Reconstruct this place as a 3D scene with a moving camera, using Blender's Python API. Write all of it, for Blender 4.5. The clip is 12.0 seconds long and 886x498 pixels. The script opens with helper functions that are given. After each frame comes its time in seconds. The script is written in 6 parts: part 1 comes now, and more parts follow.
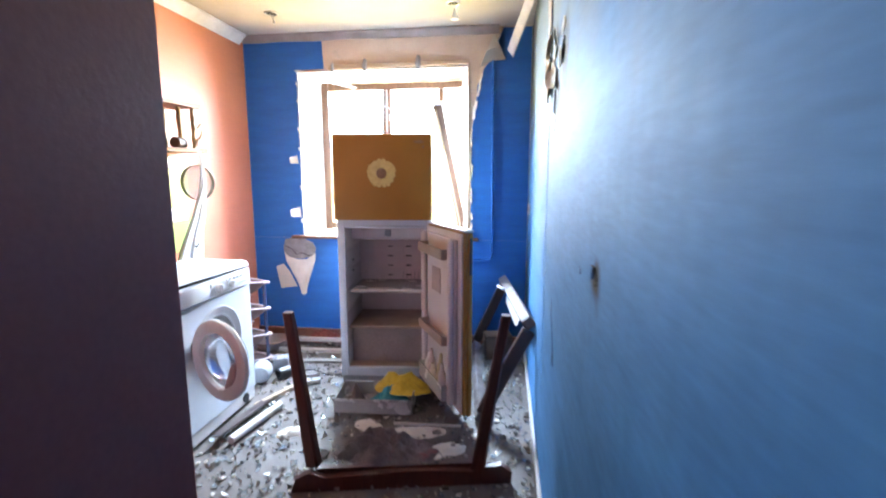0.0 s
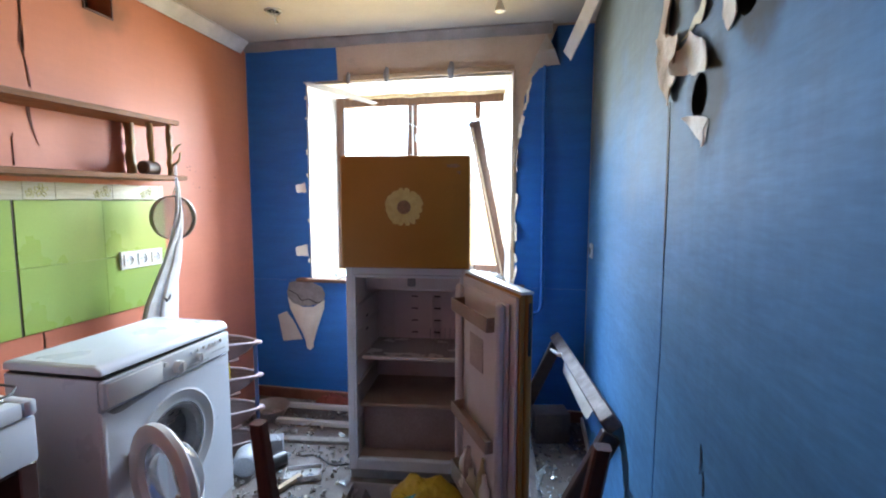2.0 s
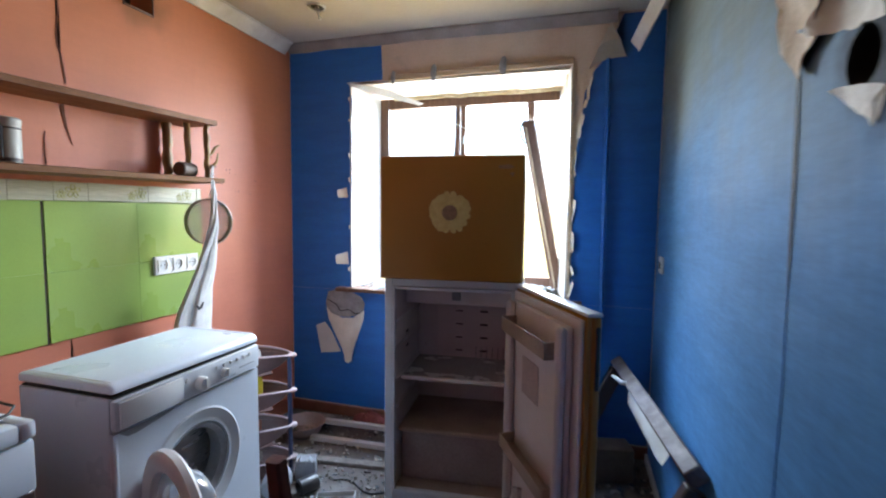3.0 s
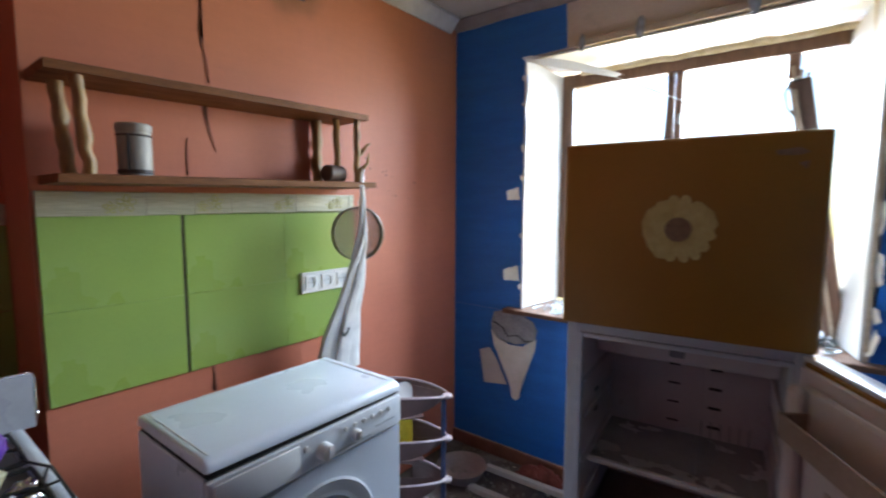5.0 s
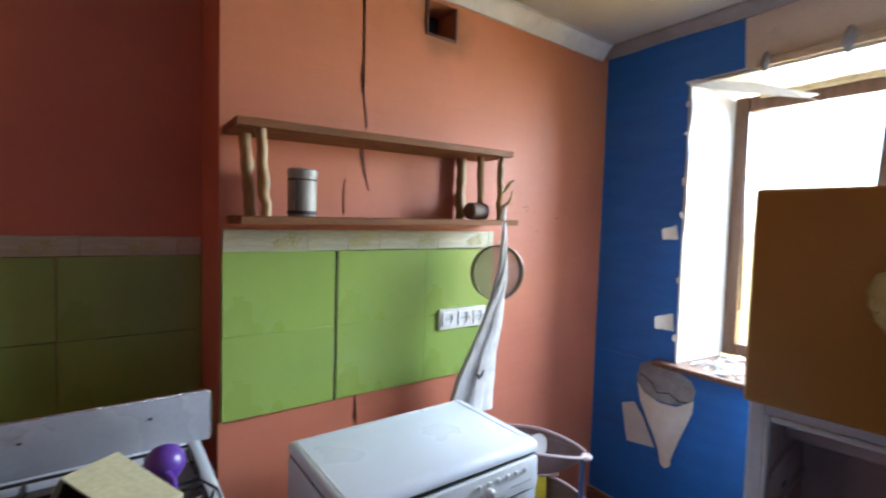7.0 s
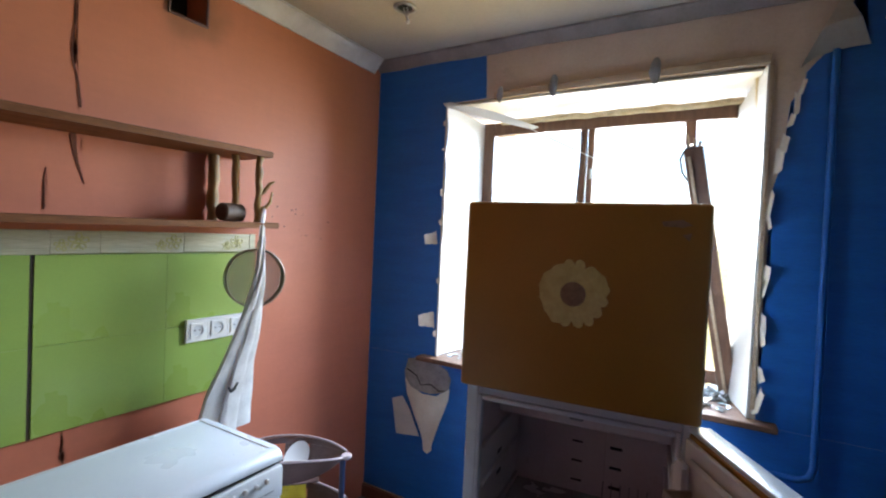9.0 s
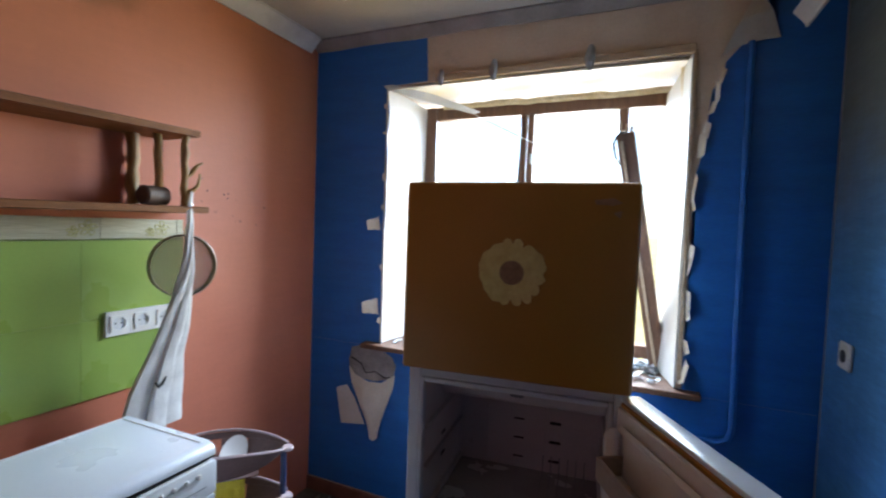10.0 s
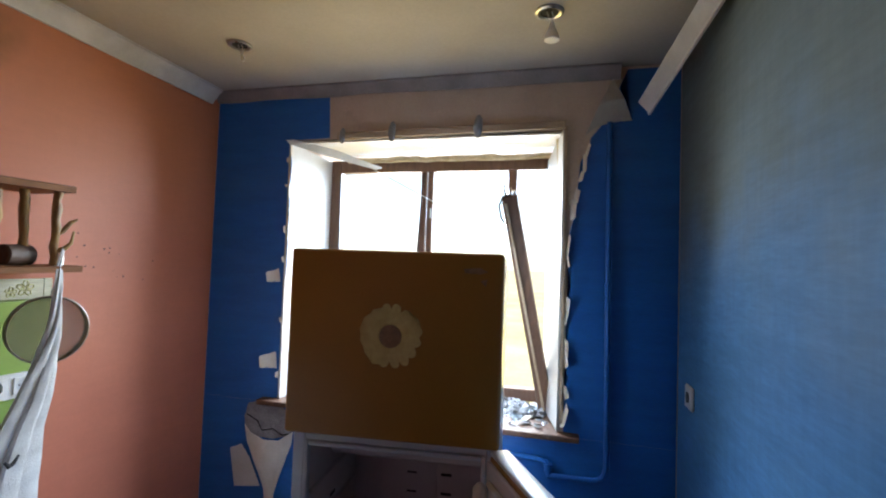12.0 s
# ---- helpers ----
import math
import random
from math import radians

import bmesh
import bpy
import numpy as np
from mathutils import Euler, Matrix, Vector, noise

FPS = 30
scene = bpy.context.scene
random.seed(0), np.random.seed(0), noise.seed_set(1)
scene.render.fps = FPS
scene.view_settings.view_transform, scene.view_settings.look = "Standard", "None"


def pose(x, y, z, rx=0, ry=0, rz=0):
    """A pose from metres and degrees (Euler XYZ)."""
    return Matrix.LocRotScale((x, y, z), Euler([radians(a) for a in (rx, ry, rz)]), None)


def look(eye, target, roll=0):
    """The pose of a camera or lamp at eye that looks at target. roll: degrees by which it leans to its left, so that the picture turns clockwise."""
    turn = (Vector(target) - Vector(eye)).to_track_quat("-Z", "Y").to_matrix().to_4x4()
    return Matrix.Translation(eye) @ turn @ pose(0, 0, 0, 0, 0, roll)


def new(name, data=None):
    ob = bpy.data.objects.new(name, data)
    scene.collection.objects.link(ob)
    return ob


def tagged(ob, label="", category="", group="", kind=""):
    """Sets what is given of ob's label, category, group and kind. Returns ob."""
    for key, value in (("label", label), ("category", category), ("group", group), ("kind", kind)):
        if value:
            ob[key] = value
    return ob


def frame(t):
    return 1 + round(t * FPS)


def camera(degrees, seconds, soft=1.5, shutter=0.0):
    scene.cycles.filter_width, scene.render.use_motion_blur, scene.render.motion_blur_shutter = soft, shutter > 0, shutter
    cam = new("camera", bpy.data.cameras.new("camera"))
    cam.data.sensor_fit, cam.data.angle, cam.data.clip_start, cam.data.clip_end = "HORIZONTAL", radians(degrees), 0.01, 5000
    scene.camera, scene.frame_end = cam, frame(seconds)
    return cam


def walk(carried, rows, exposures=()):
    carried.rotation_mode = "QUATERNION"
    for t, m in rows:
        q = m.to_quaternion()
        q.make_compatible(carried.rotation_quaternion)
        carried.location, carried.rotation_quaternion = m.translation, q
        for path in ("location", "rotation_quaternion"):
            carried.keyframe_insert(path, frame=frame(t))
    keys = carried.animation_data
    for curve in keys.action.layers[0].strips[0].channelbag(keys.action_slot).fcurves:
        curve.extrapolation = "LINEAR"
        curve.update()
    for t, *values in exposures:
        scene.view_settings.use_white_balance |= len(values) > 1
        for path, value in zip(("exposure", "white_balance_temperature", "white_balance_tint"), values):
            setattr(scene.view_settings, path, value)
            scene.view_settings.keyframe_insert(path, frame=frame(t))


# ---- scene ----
cam = camera(87.8, 12.0, soft=2.05, shutter=0.5)
PATH = [
    (0, (2.071, -3.564, 1.31), (1.804, -1.604, 1.012), 0.0),
    (0.5, (1.976, -3.324, 1.321), (1.662, -1.363, 1.083), 0.5),
    (1, (1.927, -3.179, 1.366), (1.61, -1.22, 1.119), 0.5),
    (1.5, (1.894, -3.029, 1.357), (1.557, -1.072, 1.123), -0.0),
    (2, (1.899, -2.88, 1.361), (1.525, -0.925, 1.167), 0.1),
    (2.5, (1.892, -2.809, 1.358), (1.447, -0.868, 1.168), 0.2),
    (2.7, (1.879, -2.764, 1.343), (1.382, -0.834, 1.177), 0.4),
    (4.3, (1.623, -2.234, 1.389), (0.761, -0.437, 1.216), 0.6),
    (4.5, (1.624, -2.214, 1.398), (0.668, -0.466, 1.224), 0.4),
    (5, (1.575, -2.16, 1.406), (0.36, -0.583, 1.218), 0.2),
    (5.5, (1.515, -2.138, 1.413), (0.058, -0.782, 1.225), 0.3),
    (6, (1.471, -2.161, 1.416), (-0.209, -1.091, 1.238), 0.4),
    (6.5, (1.466, -2.165, 1.445), (-0.222, -1.101, 1.301), 0.7),
    (7, (1.488, -2.139, 1.47), (-0.119, -0.954, 1.368), 1.7),
    (7.5, (1.525, -2.1, 1.472), (0.087, -0.711, 1.409), 2.3),
    (7.7, (1.543, -2.077, 1.473), (0.18, -0.615, 1.416), 2.4),
    (9.3, (1.633, -2.022, 1.475), (0.667, -0.271, 1.417), 2.6),
    (9.5, (1.636, -2.015, 1.469), (0.689, -0.255, 1.402), 2.5),
    (10, (1.637, -2.007, 1.451), (0.841, -0.174, 1.366), 2.1),
    (10.5, (1.679, -1.981, 1.454), (1.047, -0.085, 1.393), 1.9),
    (11, (1.75, -1.981, 1.478), (1.211, -0.055, 1.477), 2.0),
    (11.5, (1.766, -2.004, 1.527), (1.262, -0.069, 1.575), 2.0),
    (12, (1.771, -2.04, 1.538), (1.277, -0.103, 1.617), 2.0),
]
EXPOSURES = [(0.0, 4.05), (0.5, 3.75), (0.9, 3.4), (1.6, 3.0), (2.5, 2.55), (4.5, 2.0), (5.2, 1.8), (6.0, 1.6), (6.5, 1.9), (7.0, 2.3), (7.5, 2.35), (9.5, 1.72), (12.0, 1.57)]
walk(cam, [(t, look(eye, target, roll)) for t, eye, target, roll in PATH], EXPOSURES)

# ---- world, sun, window light ----
SUN_EL, SUN_AZ = radians(52), radians(200)
world = bpy.data.worlds.new("sky")
scene.world = world
world.use_nodes = True
wn = world.node_tree.nodes
sky = wn.new("ShaderNodeTexSky")
sky.sky_type, sky.sun_disc = "NISHITA", False
sky.sun_elevation, sky.sun_rotation = SUN_EL, SUN_AZ
sky.dust_density, sky.ozone_density = 1.0, 0.3
wn["Background"].inputs["Strength"].default_value = 0.15
world.node_tree.links.new(sky.outputs[0], wn["Background"].inputs["Color"])

sun_data = bpy.data.lights.new("sun", "SUN")
sun_data.energy, sun_data.angle, sun_data.color = 4.0, radians(0.5), (1.0, 0.94, 0.84)
sun = new("sun", sun_data)
sun_dir = Vector((math.sin(SUN_AZ) * math.cos(SUN_EL), math.cos(SUN_AZ) * math.cos(SUN_EL), math.sin(SUN_EL)))
sun.matrix_world = look(sun_dir * 20, (0, 0, 0))


def window_lamp(name, colour, watts, tilt, spread, z):
    """Daylight that enters by the window's opening, from just outside it; tilt: degrees above the level towards which it shines."""
    data = bpy.data.lights.new(name, "AREA")
    data.shape, data.size, data.size_y = "RECTANGLE", 1.3, 1.25
    data.energy, data.color, data.spread = watts, colour, radians(spread)
    ob = new(name, data)
    y = 0.48 + 0.625 * abs(math.sin(radians(tilt)))
    ob.matrix_world = look((1.11, y, z), (1.11, y - math.cos(radians(tilt)), z + math.sin(radians(tilt))))
    return ob


window_lamp("window_skylight", (0.60, 0.77, 1.0), 86.0, -42, 174, 2.10)
window_lamp("window_groundlight", (1.0, 0.74, 0.22), 5.8, 16, 130, 1.38)


# ---- materials ----
def mat(name, col, col2=None, rough=0.6, scale=6.0, fine=90.0, bump=0.15, metal=0.0, var=0.35, spec=0.5, stretch=(1, 1, 1),
        rough_var=0.12, transmission=0.0, vary=0.0, dirt=None, dirt_at=0.62, dirt_scale=3.0, bump_scale=0.004):
    """Two scales of colour variation, roughness variation and fine relief. dirt: a colour of stains of their own shape."""
    m = bpy.data.materials.new(name)
    m.use_nodes = True
    nt = m.node_tree
    n, link = nt.nodes, nt.links.new
    bsdf = n["Principled BSDF"]
    co = n.new("ShaderNodeTexCoord")
    mp = n.new("ShaderNodeMapping")
    mp.inputs["Scale"].default_value = stretch
    link(co.outputs["Object"], mp.inputs["Vector"])
    big = n.new("ShaderNodeTexNoise")
    big.inputs["Scale"].default_value, big.inputs["Detail"].default_value = scale, 4
    small = n.new("ShaderNodeTexNoise")
    small.inputs["Scale"].default_value, small.inputs["Detail"].default_value = fine, 3
    link(mp.outputs[0], big.inputs["Vector"])
    link(mp.outputs[0], small.inputs["Vector"])
    col2 = col2 or tuple(c * 0.72 for c in col)
    mix = n.new("ShaderNodeMix")
    mix.data_type = "RGBA"
    ramp = n.new("ShaderNodeMapRange")
    ramp.inputs["From Min"].default_value, ramp.inputs["From Max"].default_value = 0.3, 0.7
    link(big.outputs["Fac"], ramp.inputs["Value"])
    link(ramp.outputs[0], mix.inputs["Factor"])
    mix.inputs["A"].default_value, mix.inputs["B"].default_value = (*col, 1), (*col2, 1)
    grain = n.new("ShaderNodeMix")
    grain.data_type, grain.blend_type = "RGBA", "OVERLAY"
    grain.inputs["Factor"].default_value = var
    link(mix.outputs["Result"], grain.inputs["A"])
    link(small.outputs["Color"], grain.inputs["B"])
    gray = n.new("ShaderNodeRGBToBW")
    link(small.outputs["Color"], gray.inputs[0])
    link(gray.outputs[0], grain.inputs["B"])
    out = grain.outputs["Result"]
    if dirt:
        spots = n.new("ShaderNodeTexNoise")
        spots.inputs["Scale"].default_value, spots.inputs["Detail"].default_value = dirt_scale, 7
        spots.inputs["Roughness"].default_value = 0.65
        link(co.outputs["Object"], spots.inputs["Vector"])
        cut = n.new("ShaderNodeMapRange")
        cut.inputs["From Min"].default_value, cut.inputs["From Max"].default_value = dirt_at, dirt_at + 0.12
        link(spots.outputs["Fac"], cut.inputs["Value"])
        stained = n.new("ShaderNodeMix")
        stained.data_type = "RGBA"
        link(cut.outputs[0], stained.inputs["Factor"])
        link(out, stained.inputs["A"])
        stained.inputs["B"].default_value = (*dirt, 1)
        out = stained.outputs["Result"]
    if vary:
        info = n.new("ShaderNodeObjectInfo")
        val = n.new("ShaderNodeMapRange")
        val.inputs["To Min"].default_value, val.inputs["To Max"].default_value = 1 - vary, 1 + vary
        link(info.outputs["Random"], val.inputs["Value"])
        hue = n.new("ShaderNodeHueSaturation")
        link(val.outputs[0], hue.inputs["Value"])
        link(out, hue.inputs["Color"])
        out = hue.outputs["Color"]
    link(out, bsdf.inputs["Base Color"])
    rr = n.new("ShaderNodeMapRange")
    rr.inputs["To Min"].default_value, rr.inputs["To Max"].default_value = max(rough - rough_var, 0.02), min(rough + rough_var, 1)
    link(big.outputs["Fac"], rr.inputs["Value"])
    link(rr.outputs[0], bsdf.inputs["Roughness"])
    bsdf.inputs["Metallic"].default_value = metal
    bsdf.inputs["Specular IOR Level"].default_value = spec
    bsdf.inputs["Transmission Weight"].default_value = transmission
    if bump:
        b = n.new("ShaderNodeBump")
        b.inputs["Strength"].default_value, b.inputs["Distance"].default_value = bump, bump_scale
        link(small.outputs["Fac"], b.inputs["Height"])
        link(b.outputs[0], bsdf.inputs["Normal"])
    return m


M_SALMON = mat("salmon_paint", (0.56, 0.183, 0.108), (0.49, 0.150, 0.086), rough=0.55, scale=2.2, fine=60, bump=0.08, var=0.07, dirt=(0.44, 0.15, 0.10), dirt_at=0.70, dirt_scale=2.5)
M_MAROON = mat("dark_maroon_paint", (0.31, 0.095, 0.090), (0.26, 0.078, 0.072), rough=0.55, scale=2, fine=60, bump=0.2, var=0.2)
M_BROWNSHELF = mat("brown_stained_plastic", (0.40, 0.31, 0.26), (0.29, 0.215, 0.175), rough=0.45, scale=6, bump=0.1)


def sooted(m, at, inner, outer, colour):
    """A smoke stain spread unevenly round a place of the wall."""
    nt = m.node_tree
    n, link = nt.nodes, nt.links.new
    co = n.new("ShaderNodeTexCoord")
    dist = n.new("ShaderNodeVectorMath")
    dist.operation = "DISTANCE"
    dist.inputs[1].default_value = at
    link(co.outputs["Object"], dist.inputs[0])
    wob = n.new("ShaderNodeTexNoise")
    wob.inputs["Scale"].default_value, wob.inputs["Detail"].default_value = 7.0, 5
    link(co.outputs["Object"], wob.inputs["Vector"])
    add = n.new("ShaderNodeMath")
    add.operation = "MULTIPLY_ADD"
    add.inputs[1].default_value = 0.16
    link(wob.outputs["Fac"], add.inputs[0])
    link(dist.outputs["Value"], add.inputs[2])
    rng_ = n.new("ShaderNodeMapRange")
    rng_.interpolation_type = "SMOOTHSTEP"
    rng_.inputs["From Min"].default_value, rng_.inputs["From Max"].default_value = outer + 0.08, inner + 0.08
    link(add.outputs[0], rng_.inputs["Value"])
    mix = n.new("ShaderNodeMix")
    mix.data_type = "RGBA"
    bsdf = n["Principled BSDF"]
    old = bsdf.inputs["Base Color"].links[0].from_socket
    link(rng_.outputs[0], mix.inputs["Factor"])
    link(old, mix.inputs["A"])
    mix.inputs["B"].default_value = (*colour, 1)
    link(mix.outputs["Result"], bsdf.inputs["Base Color"])
    return m

def bounce_tint(m, low, high, most, colour, streaks):
    """Warm bounced ground light put into the colour of a wall's upper part, patchy, with brushed streaks."""
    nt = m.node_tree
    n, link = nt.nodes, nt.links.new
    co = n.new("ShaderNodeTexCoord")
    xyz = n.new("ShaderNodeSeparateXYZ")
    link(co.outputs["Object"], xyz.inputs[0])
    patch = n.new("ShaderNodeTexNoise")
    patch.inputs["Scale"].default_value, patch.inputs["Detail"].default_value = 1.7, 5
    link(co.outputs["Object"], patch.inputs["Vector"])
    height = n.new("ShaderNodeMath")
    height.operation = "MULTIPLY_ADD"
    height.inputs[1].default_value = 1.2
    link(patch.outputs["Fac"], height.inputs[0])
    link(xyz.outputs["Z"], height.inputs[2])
    tint_ = n.new("ShaderNodeMapRange")
    tint_.interpolation_type = "SMOOTHSTEP"
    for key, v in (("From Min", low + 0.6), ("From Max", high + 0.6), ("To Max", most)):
        tint_.inputs[key].default_value = v
    link(height.outputs[0], tint_.inputs["Value"])
    bsdf = n["Principled BSDF"]
    mix = n.new("ShaderNodeMix")
    mix.data_type = "RGBA"
    link(tint_.outputs[0], mix.inputs["Factor"])
    link(bsdf.inputs["Base Color"].links[0].from_socket, mix.inputs["A"])
    mix.inputs["B"].default_value = (*colour, 1)
    out = mix.outputs["Result"]
    for stretch, scale, amount in (((1, 1, 6), 5.5, 0.6 * streaks), ((1, 7, 1), 4.0, 0.4 * streaks)):
        mp = n.new("ShaderNodeMapping")
        mp.inputs["Scale"].default_value = stretch
        link(co.outputs["Object"], mp.inputs["Vector"])
        streak = n.new("ShaderNodeTexNoise")
        streak.inputs["Scale"].default_value, streak.inputs["Detail"].default_value = scale, 6
        streak.inputs["Roughness"].default_value = 0.68
        link(mp.outputs[0], streak.inputs["Vector"])
        val = n.new("ShaderNodeMapRange")
        for key, v in (("From Min", 0.32), ("From Max", 0.68), ("To Min", 1 - amount), ("To Max", 1 + amount)):
            val.inputs[key].default_value = v
        link(streak.outputs["Fac"], val.inputs["Value"])
        hue = n.new("ShaderNodeHueSaturation")
        link(val.outputs[0], hue.inputs["Value"])
        link(out, hue.inputs["Color"])
        out = hue.outputs["Color"]
    link(out, bsdf.inputs["Base Color"])
    return m


M_SALMON_W = sooted(mat("salmon_paint_sooted", (0.56, 0.183, 0.108), (0.49, 0.150, 0.086), rough=0.55, scale=2.2, fine=60, bump=0.08, var=0.07, dirt=(0.44, 0.15, 0.10), dirt_at=0.70, dirt_scale=2.5), (0.0, -1.08, 2.25), 0.06, 0.18, (0.13, 0.058, 0.036))
# Upper wall more orange: warm ground light put into the paint colour.
bounce_tint(M_SALMON_W, 1.2, 2.3, 0.55, (0.50, 0.185, 0.070), 0.045)
M_BLUE = mat("blue_wallpaper", (0.011, 0.140, 0.460), (0.009, 0.115, 0.390), rough=0.5, scale=3, fine=45, bump=0.2, var=0.25, stretch=(1, 1, 6))
M_BLUE_E = mat("blue_vinyl_wallpaper", (0.062, 0.216, 0.470), (0.050, 0.182, 0.405), rough=0.76, scale=2, fine=20, bump=0.045, var=0.24, stretch=(1, 1, 5), spec=0.22, rough_var=0.08)
# Olive-grey upper wall: bounced warm light put into the wallpaper's colour.
bounce_tint(M_BLUE_E, 1.3, 2.05, 0.84, (0.145, 0.155, 0.108), 0.16)
for spot, inner, outer in (((2.24, -1.855, 1.583), 0.055, 0.13), ((2.24, -2.050, 1.712), 0.045, 0.115), ((2.24, -1.76, 1.81), 0.01, 0.08), ((2.24, -2.690, 1.120), 0.025, 0.065)):
    sooted(M_BLUE_E, spot, inner, outer, (0.022, 0.024, 0.030))
M_PLASTER = mat("beige_plaster", (0.62, 0.50, 0.39), (0.52, 0.40, 0.30), rough=0.85, scale=5, bump=0.12, var=0.15, dirt=(0.40, 0.33, 0.27), dirt_at=0.6)
M_CEIL = mat("ceiling_whitewash", (0.46, 0.42, 0.36), (0.37, 0.33, 0.28), rough=0.85, scale=1.6, bump=0.12, var=0.12)
M_CORNICE = mat("white_foam_cornice", (0.62, 0.60, 0.58), rough=0.6, scale=9, bump=0.1, var=0.1, col2=(0.48, 0.46, 0.44))
# Cornice over the window, darker than the other cornices.
M_CORNICE_DARK = mat("dark_foam_cornice", (0.30, 0.265, 0.245), (0.20, 0.175, 0.16), rough=0.7, scale=7, bump=0.15, var=0.2)
M_FLOOR = mat("dusty_linoleum", (0.135, 0.11, 0.10), (0.085, 0.068, 0.06), rough=0.6, scale=4, fine=70, bump=0.4, dirt=(0.17, 0.155, 0.15), dirt_at=0.54, dirt_scale=5)
M_GREEN = mat("green_glazed_tile", (0.29, 0.41, 0.095), (0.25, 0.365, 0.08), rough=0.28, scale=3, fine=120, bump=0.04, var=0.08, vary=0.05, rough_var=0.06, dirt=(0.16, 0.20, 0.06), dirt_at=0.70)
M_BORDER = mat("border_tile", (0.52, 0.50, 0.36), (0.40, 0.39, 0.27), rough=0.35, scale=26, fine=140, bump=0.3, var=0.45, stretch=(1, 0.15, 2.2))
M_MUG = mat("dull_brown_wood", (0.12, 0.075, 0.055), (0.08, 0.05, 0.038), rough=0.6, scale=14, bump=0.2)
M_FLORAL = mat("border_flower_relief", (0.40, 0.39, 0.12), (0.48, 0.46, 0.18), rough=0.35, scale=30, bump=0.2)
M_GROUT = mat("tile_grout", (0.20, 0.25, 0.09), rough=0.9, scale=20, bump=0.3)
M_WHITE = mat("white_enamel", (0.69, 0.735, 0.80), (0.63, 0.67, 0.735), rough=0.3, scale=3, fine=80, bump=0.03, var=0.08, dirt=(0.60, 0.595, 0.58), dirt_at=0.70, dirt_scale=14)
M_WHITE_P = mat("white_plastic", (0.74, 0.73, 0.72), (0.66, 0.65, 0.64), rough=0.38, scale=7, bump=0.03, var=0.08)
M_LINER = mat("fridge_liner_plastic", (0.72, 0.66, 0.68), (0.62, 0.56, 0.57), rough=0.42, scale=5, bump=0.06, var=0.15, dirt=(0.42, 0.35, 0.31), dirt_at=0.6, dirt_scale=4)
M_YELLOW = mat("ochre_yellow_enamel", (0.40, 0.185, 0.026), (0.35, 0.155, 0.020), rough=0.4, scale=3, fine=150, bump=0.06, var=0.1, dirt=(0.42, 0.20, 0.03), dirt_at=0.68)
M_PETAL = mat("cream_sticker", (0.72, 0.60, 0.24), (0.64, 0.50, 0.18), rough=0.5, scale=30, bump=0.1)
M_PETAL_C = mat("brown_sticker_middle", (0.34, 0.20, 0.11), rough=0.55, scale=40, bump=0.1)
M_WOOD = mat("varnished_shelf_wood", (0.23, 0.095, 0.036), (0.15, 0.058, 0.022), rough=0.62, scale=12, fine=60, bump=0.25, var=0.45, stretch=(6, 0.7, 6), spec=0.25)
M_TWIG = mat("peeled_branch_wood", (0.44, 0.27, 0.085), (0.22, 0.115, 0.04), rough=0.45, scale=10, fine=60, bump=0.35, var=0.4, stretch=(4, 4, 1))
M_MAHOG = mat("mahogany_stain", (0.105, 0.028, 0.018), (0.06, 0.016, 0.012), rough=0.35, scale=14, fine=70, bump=0.2, var=0.35, stretch=(5, 5, 1))
M_FRAME = mat("brown_window_wood", (0.16, 0.080, 0.044), (0.105, 0.05, 0.028), rough=0.5, scale=10, fine=60, bump=0.35, var=0.4, stretch=(5, 5, 1))
M_SASH = mat("dark_brown_sash", (0.055, 0.03, 0.026), (0.035, 0.02, 0.018), rough=0.32, scale=8, fine=60, bump=0.2, var=0.3)
# Sash rails, paler than the stiles.
M_SASHTOP = mat("pale_sash_edge", (0.20, 0.175, 0.175), (0.11, 0.09, 0.088), rough=0.72, scale=14, bump=0.3, var=0.4)
M_RAWWOOD = mat("pale_raw_timber", (0.50, 0.38, 0.26), (0.40, 0.29, 0.19), rough=0.7, scale=12, bump=0.4, stretch=(1, 6, 6))
M_FOAM = mat("yellow_mounting_foam", (0.60, 0.49, 0.30), (0.44, 0.33, 0.18), rough=0.9, scale=25, fine=80, bump=0.9, bump_scale=0.01)
M_REVEAL = mat("white_reveal_board", (0.60, 0.585, 0.555), (0.52, 0.50, 0.465), rough=0.5, scale=5, bump=0.06, var=0.12, dirt=(0.55, 0.50, 0.42), dirt_at=0.68)
M_PAPER = mat("torn_paper", (0.70, 0.66, 0.58), (0.60, 0.55, 0.47), rough=0.8, scale=12, bump=0.3, var=0.2)
M_PAPER_T = mat("tan_paper_backing", (0.56, 0.44, 0.31), (0.44, 0.33, 0.22), rough=0.85, scale=14, bump=0.4)
M_CONCRETE = mat("bare_concrete", (0.34, 0.33, 0.33), (0.22, 0.215, 0.22), rough=0.95, scale=18, fine=90, bump=0.9, bump_scale=0.01)
# Black of sooty places, and of gaps and holes drawn as shade.
M_BLACK = mat("black_soot_and_shade", (0.012, 0.012, 0.012), rough=0.8, scale=10, bump=0.2)
M_DARK = mat("dark_plastic", (0.03, 0.03, 0.032), rough=0.4, scale=10, bump=0.05)
M_IRON = mat("black_cast_iron", (0.022, 0.021, 0.02), rough=0.5, scale=30, bump=0.5)
M_STEEL = mat("stainless_steel", (0.55, 0.55, 0.54), (0.42, 0.42, 0.41), rough=0.3, scale=12, metal=1.0, bump=0.06, stretch=(1, 1, 8))
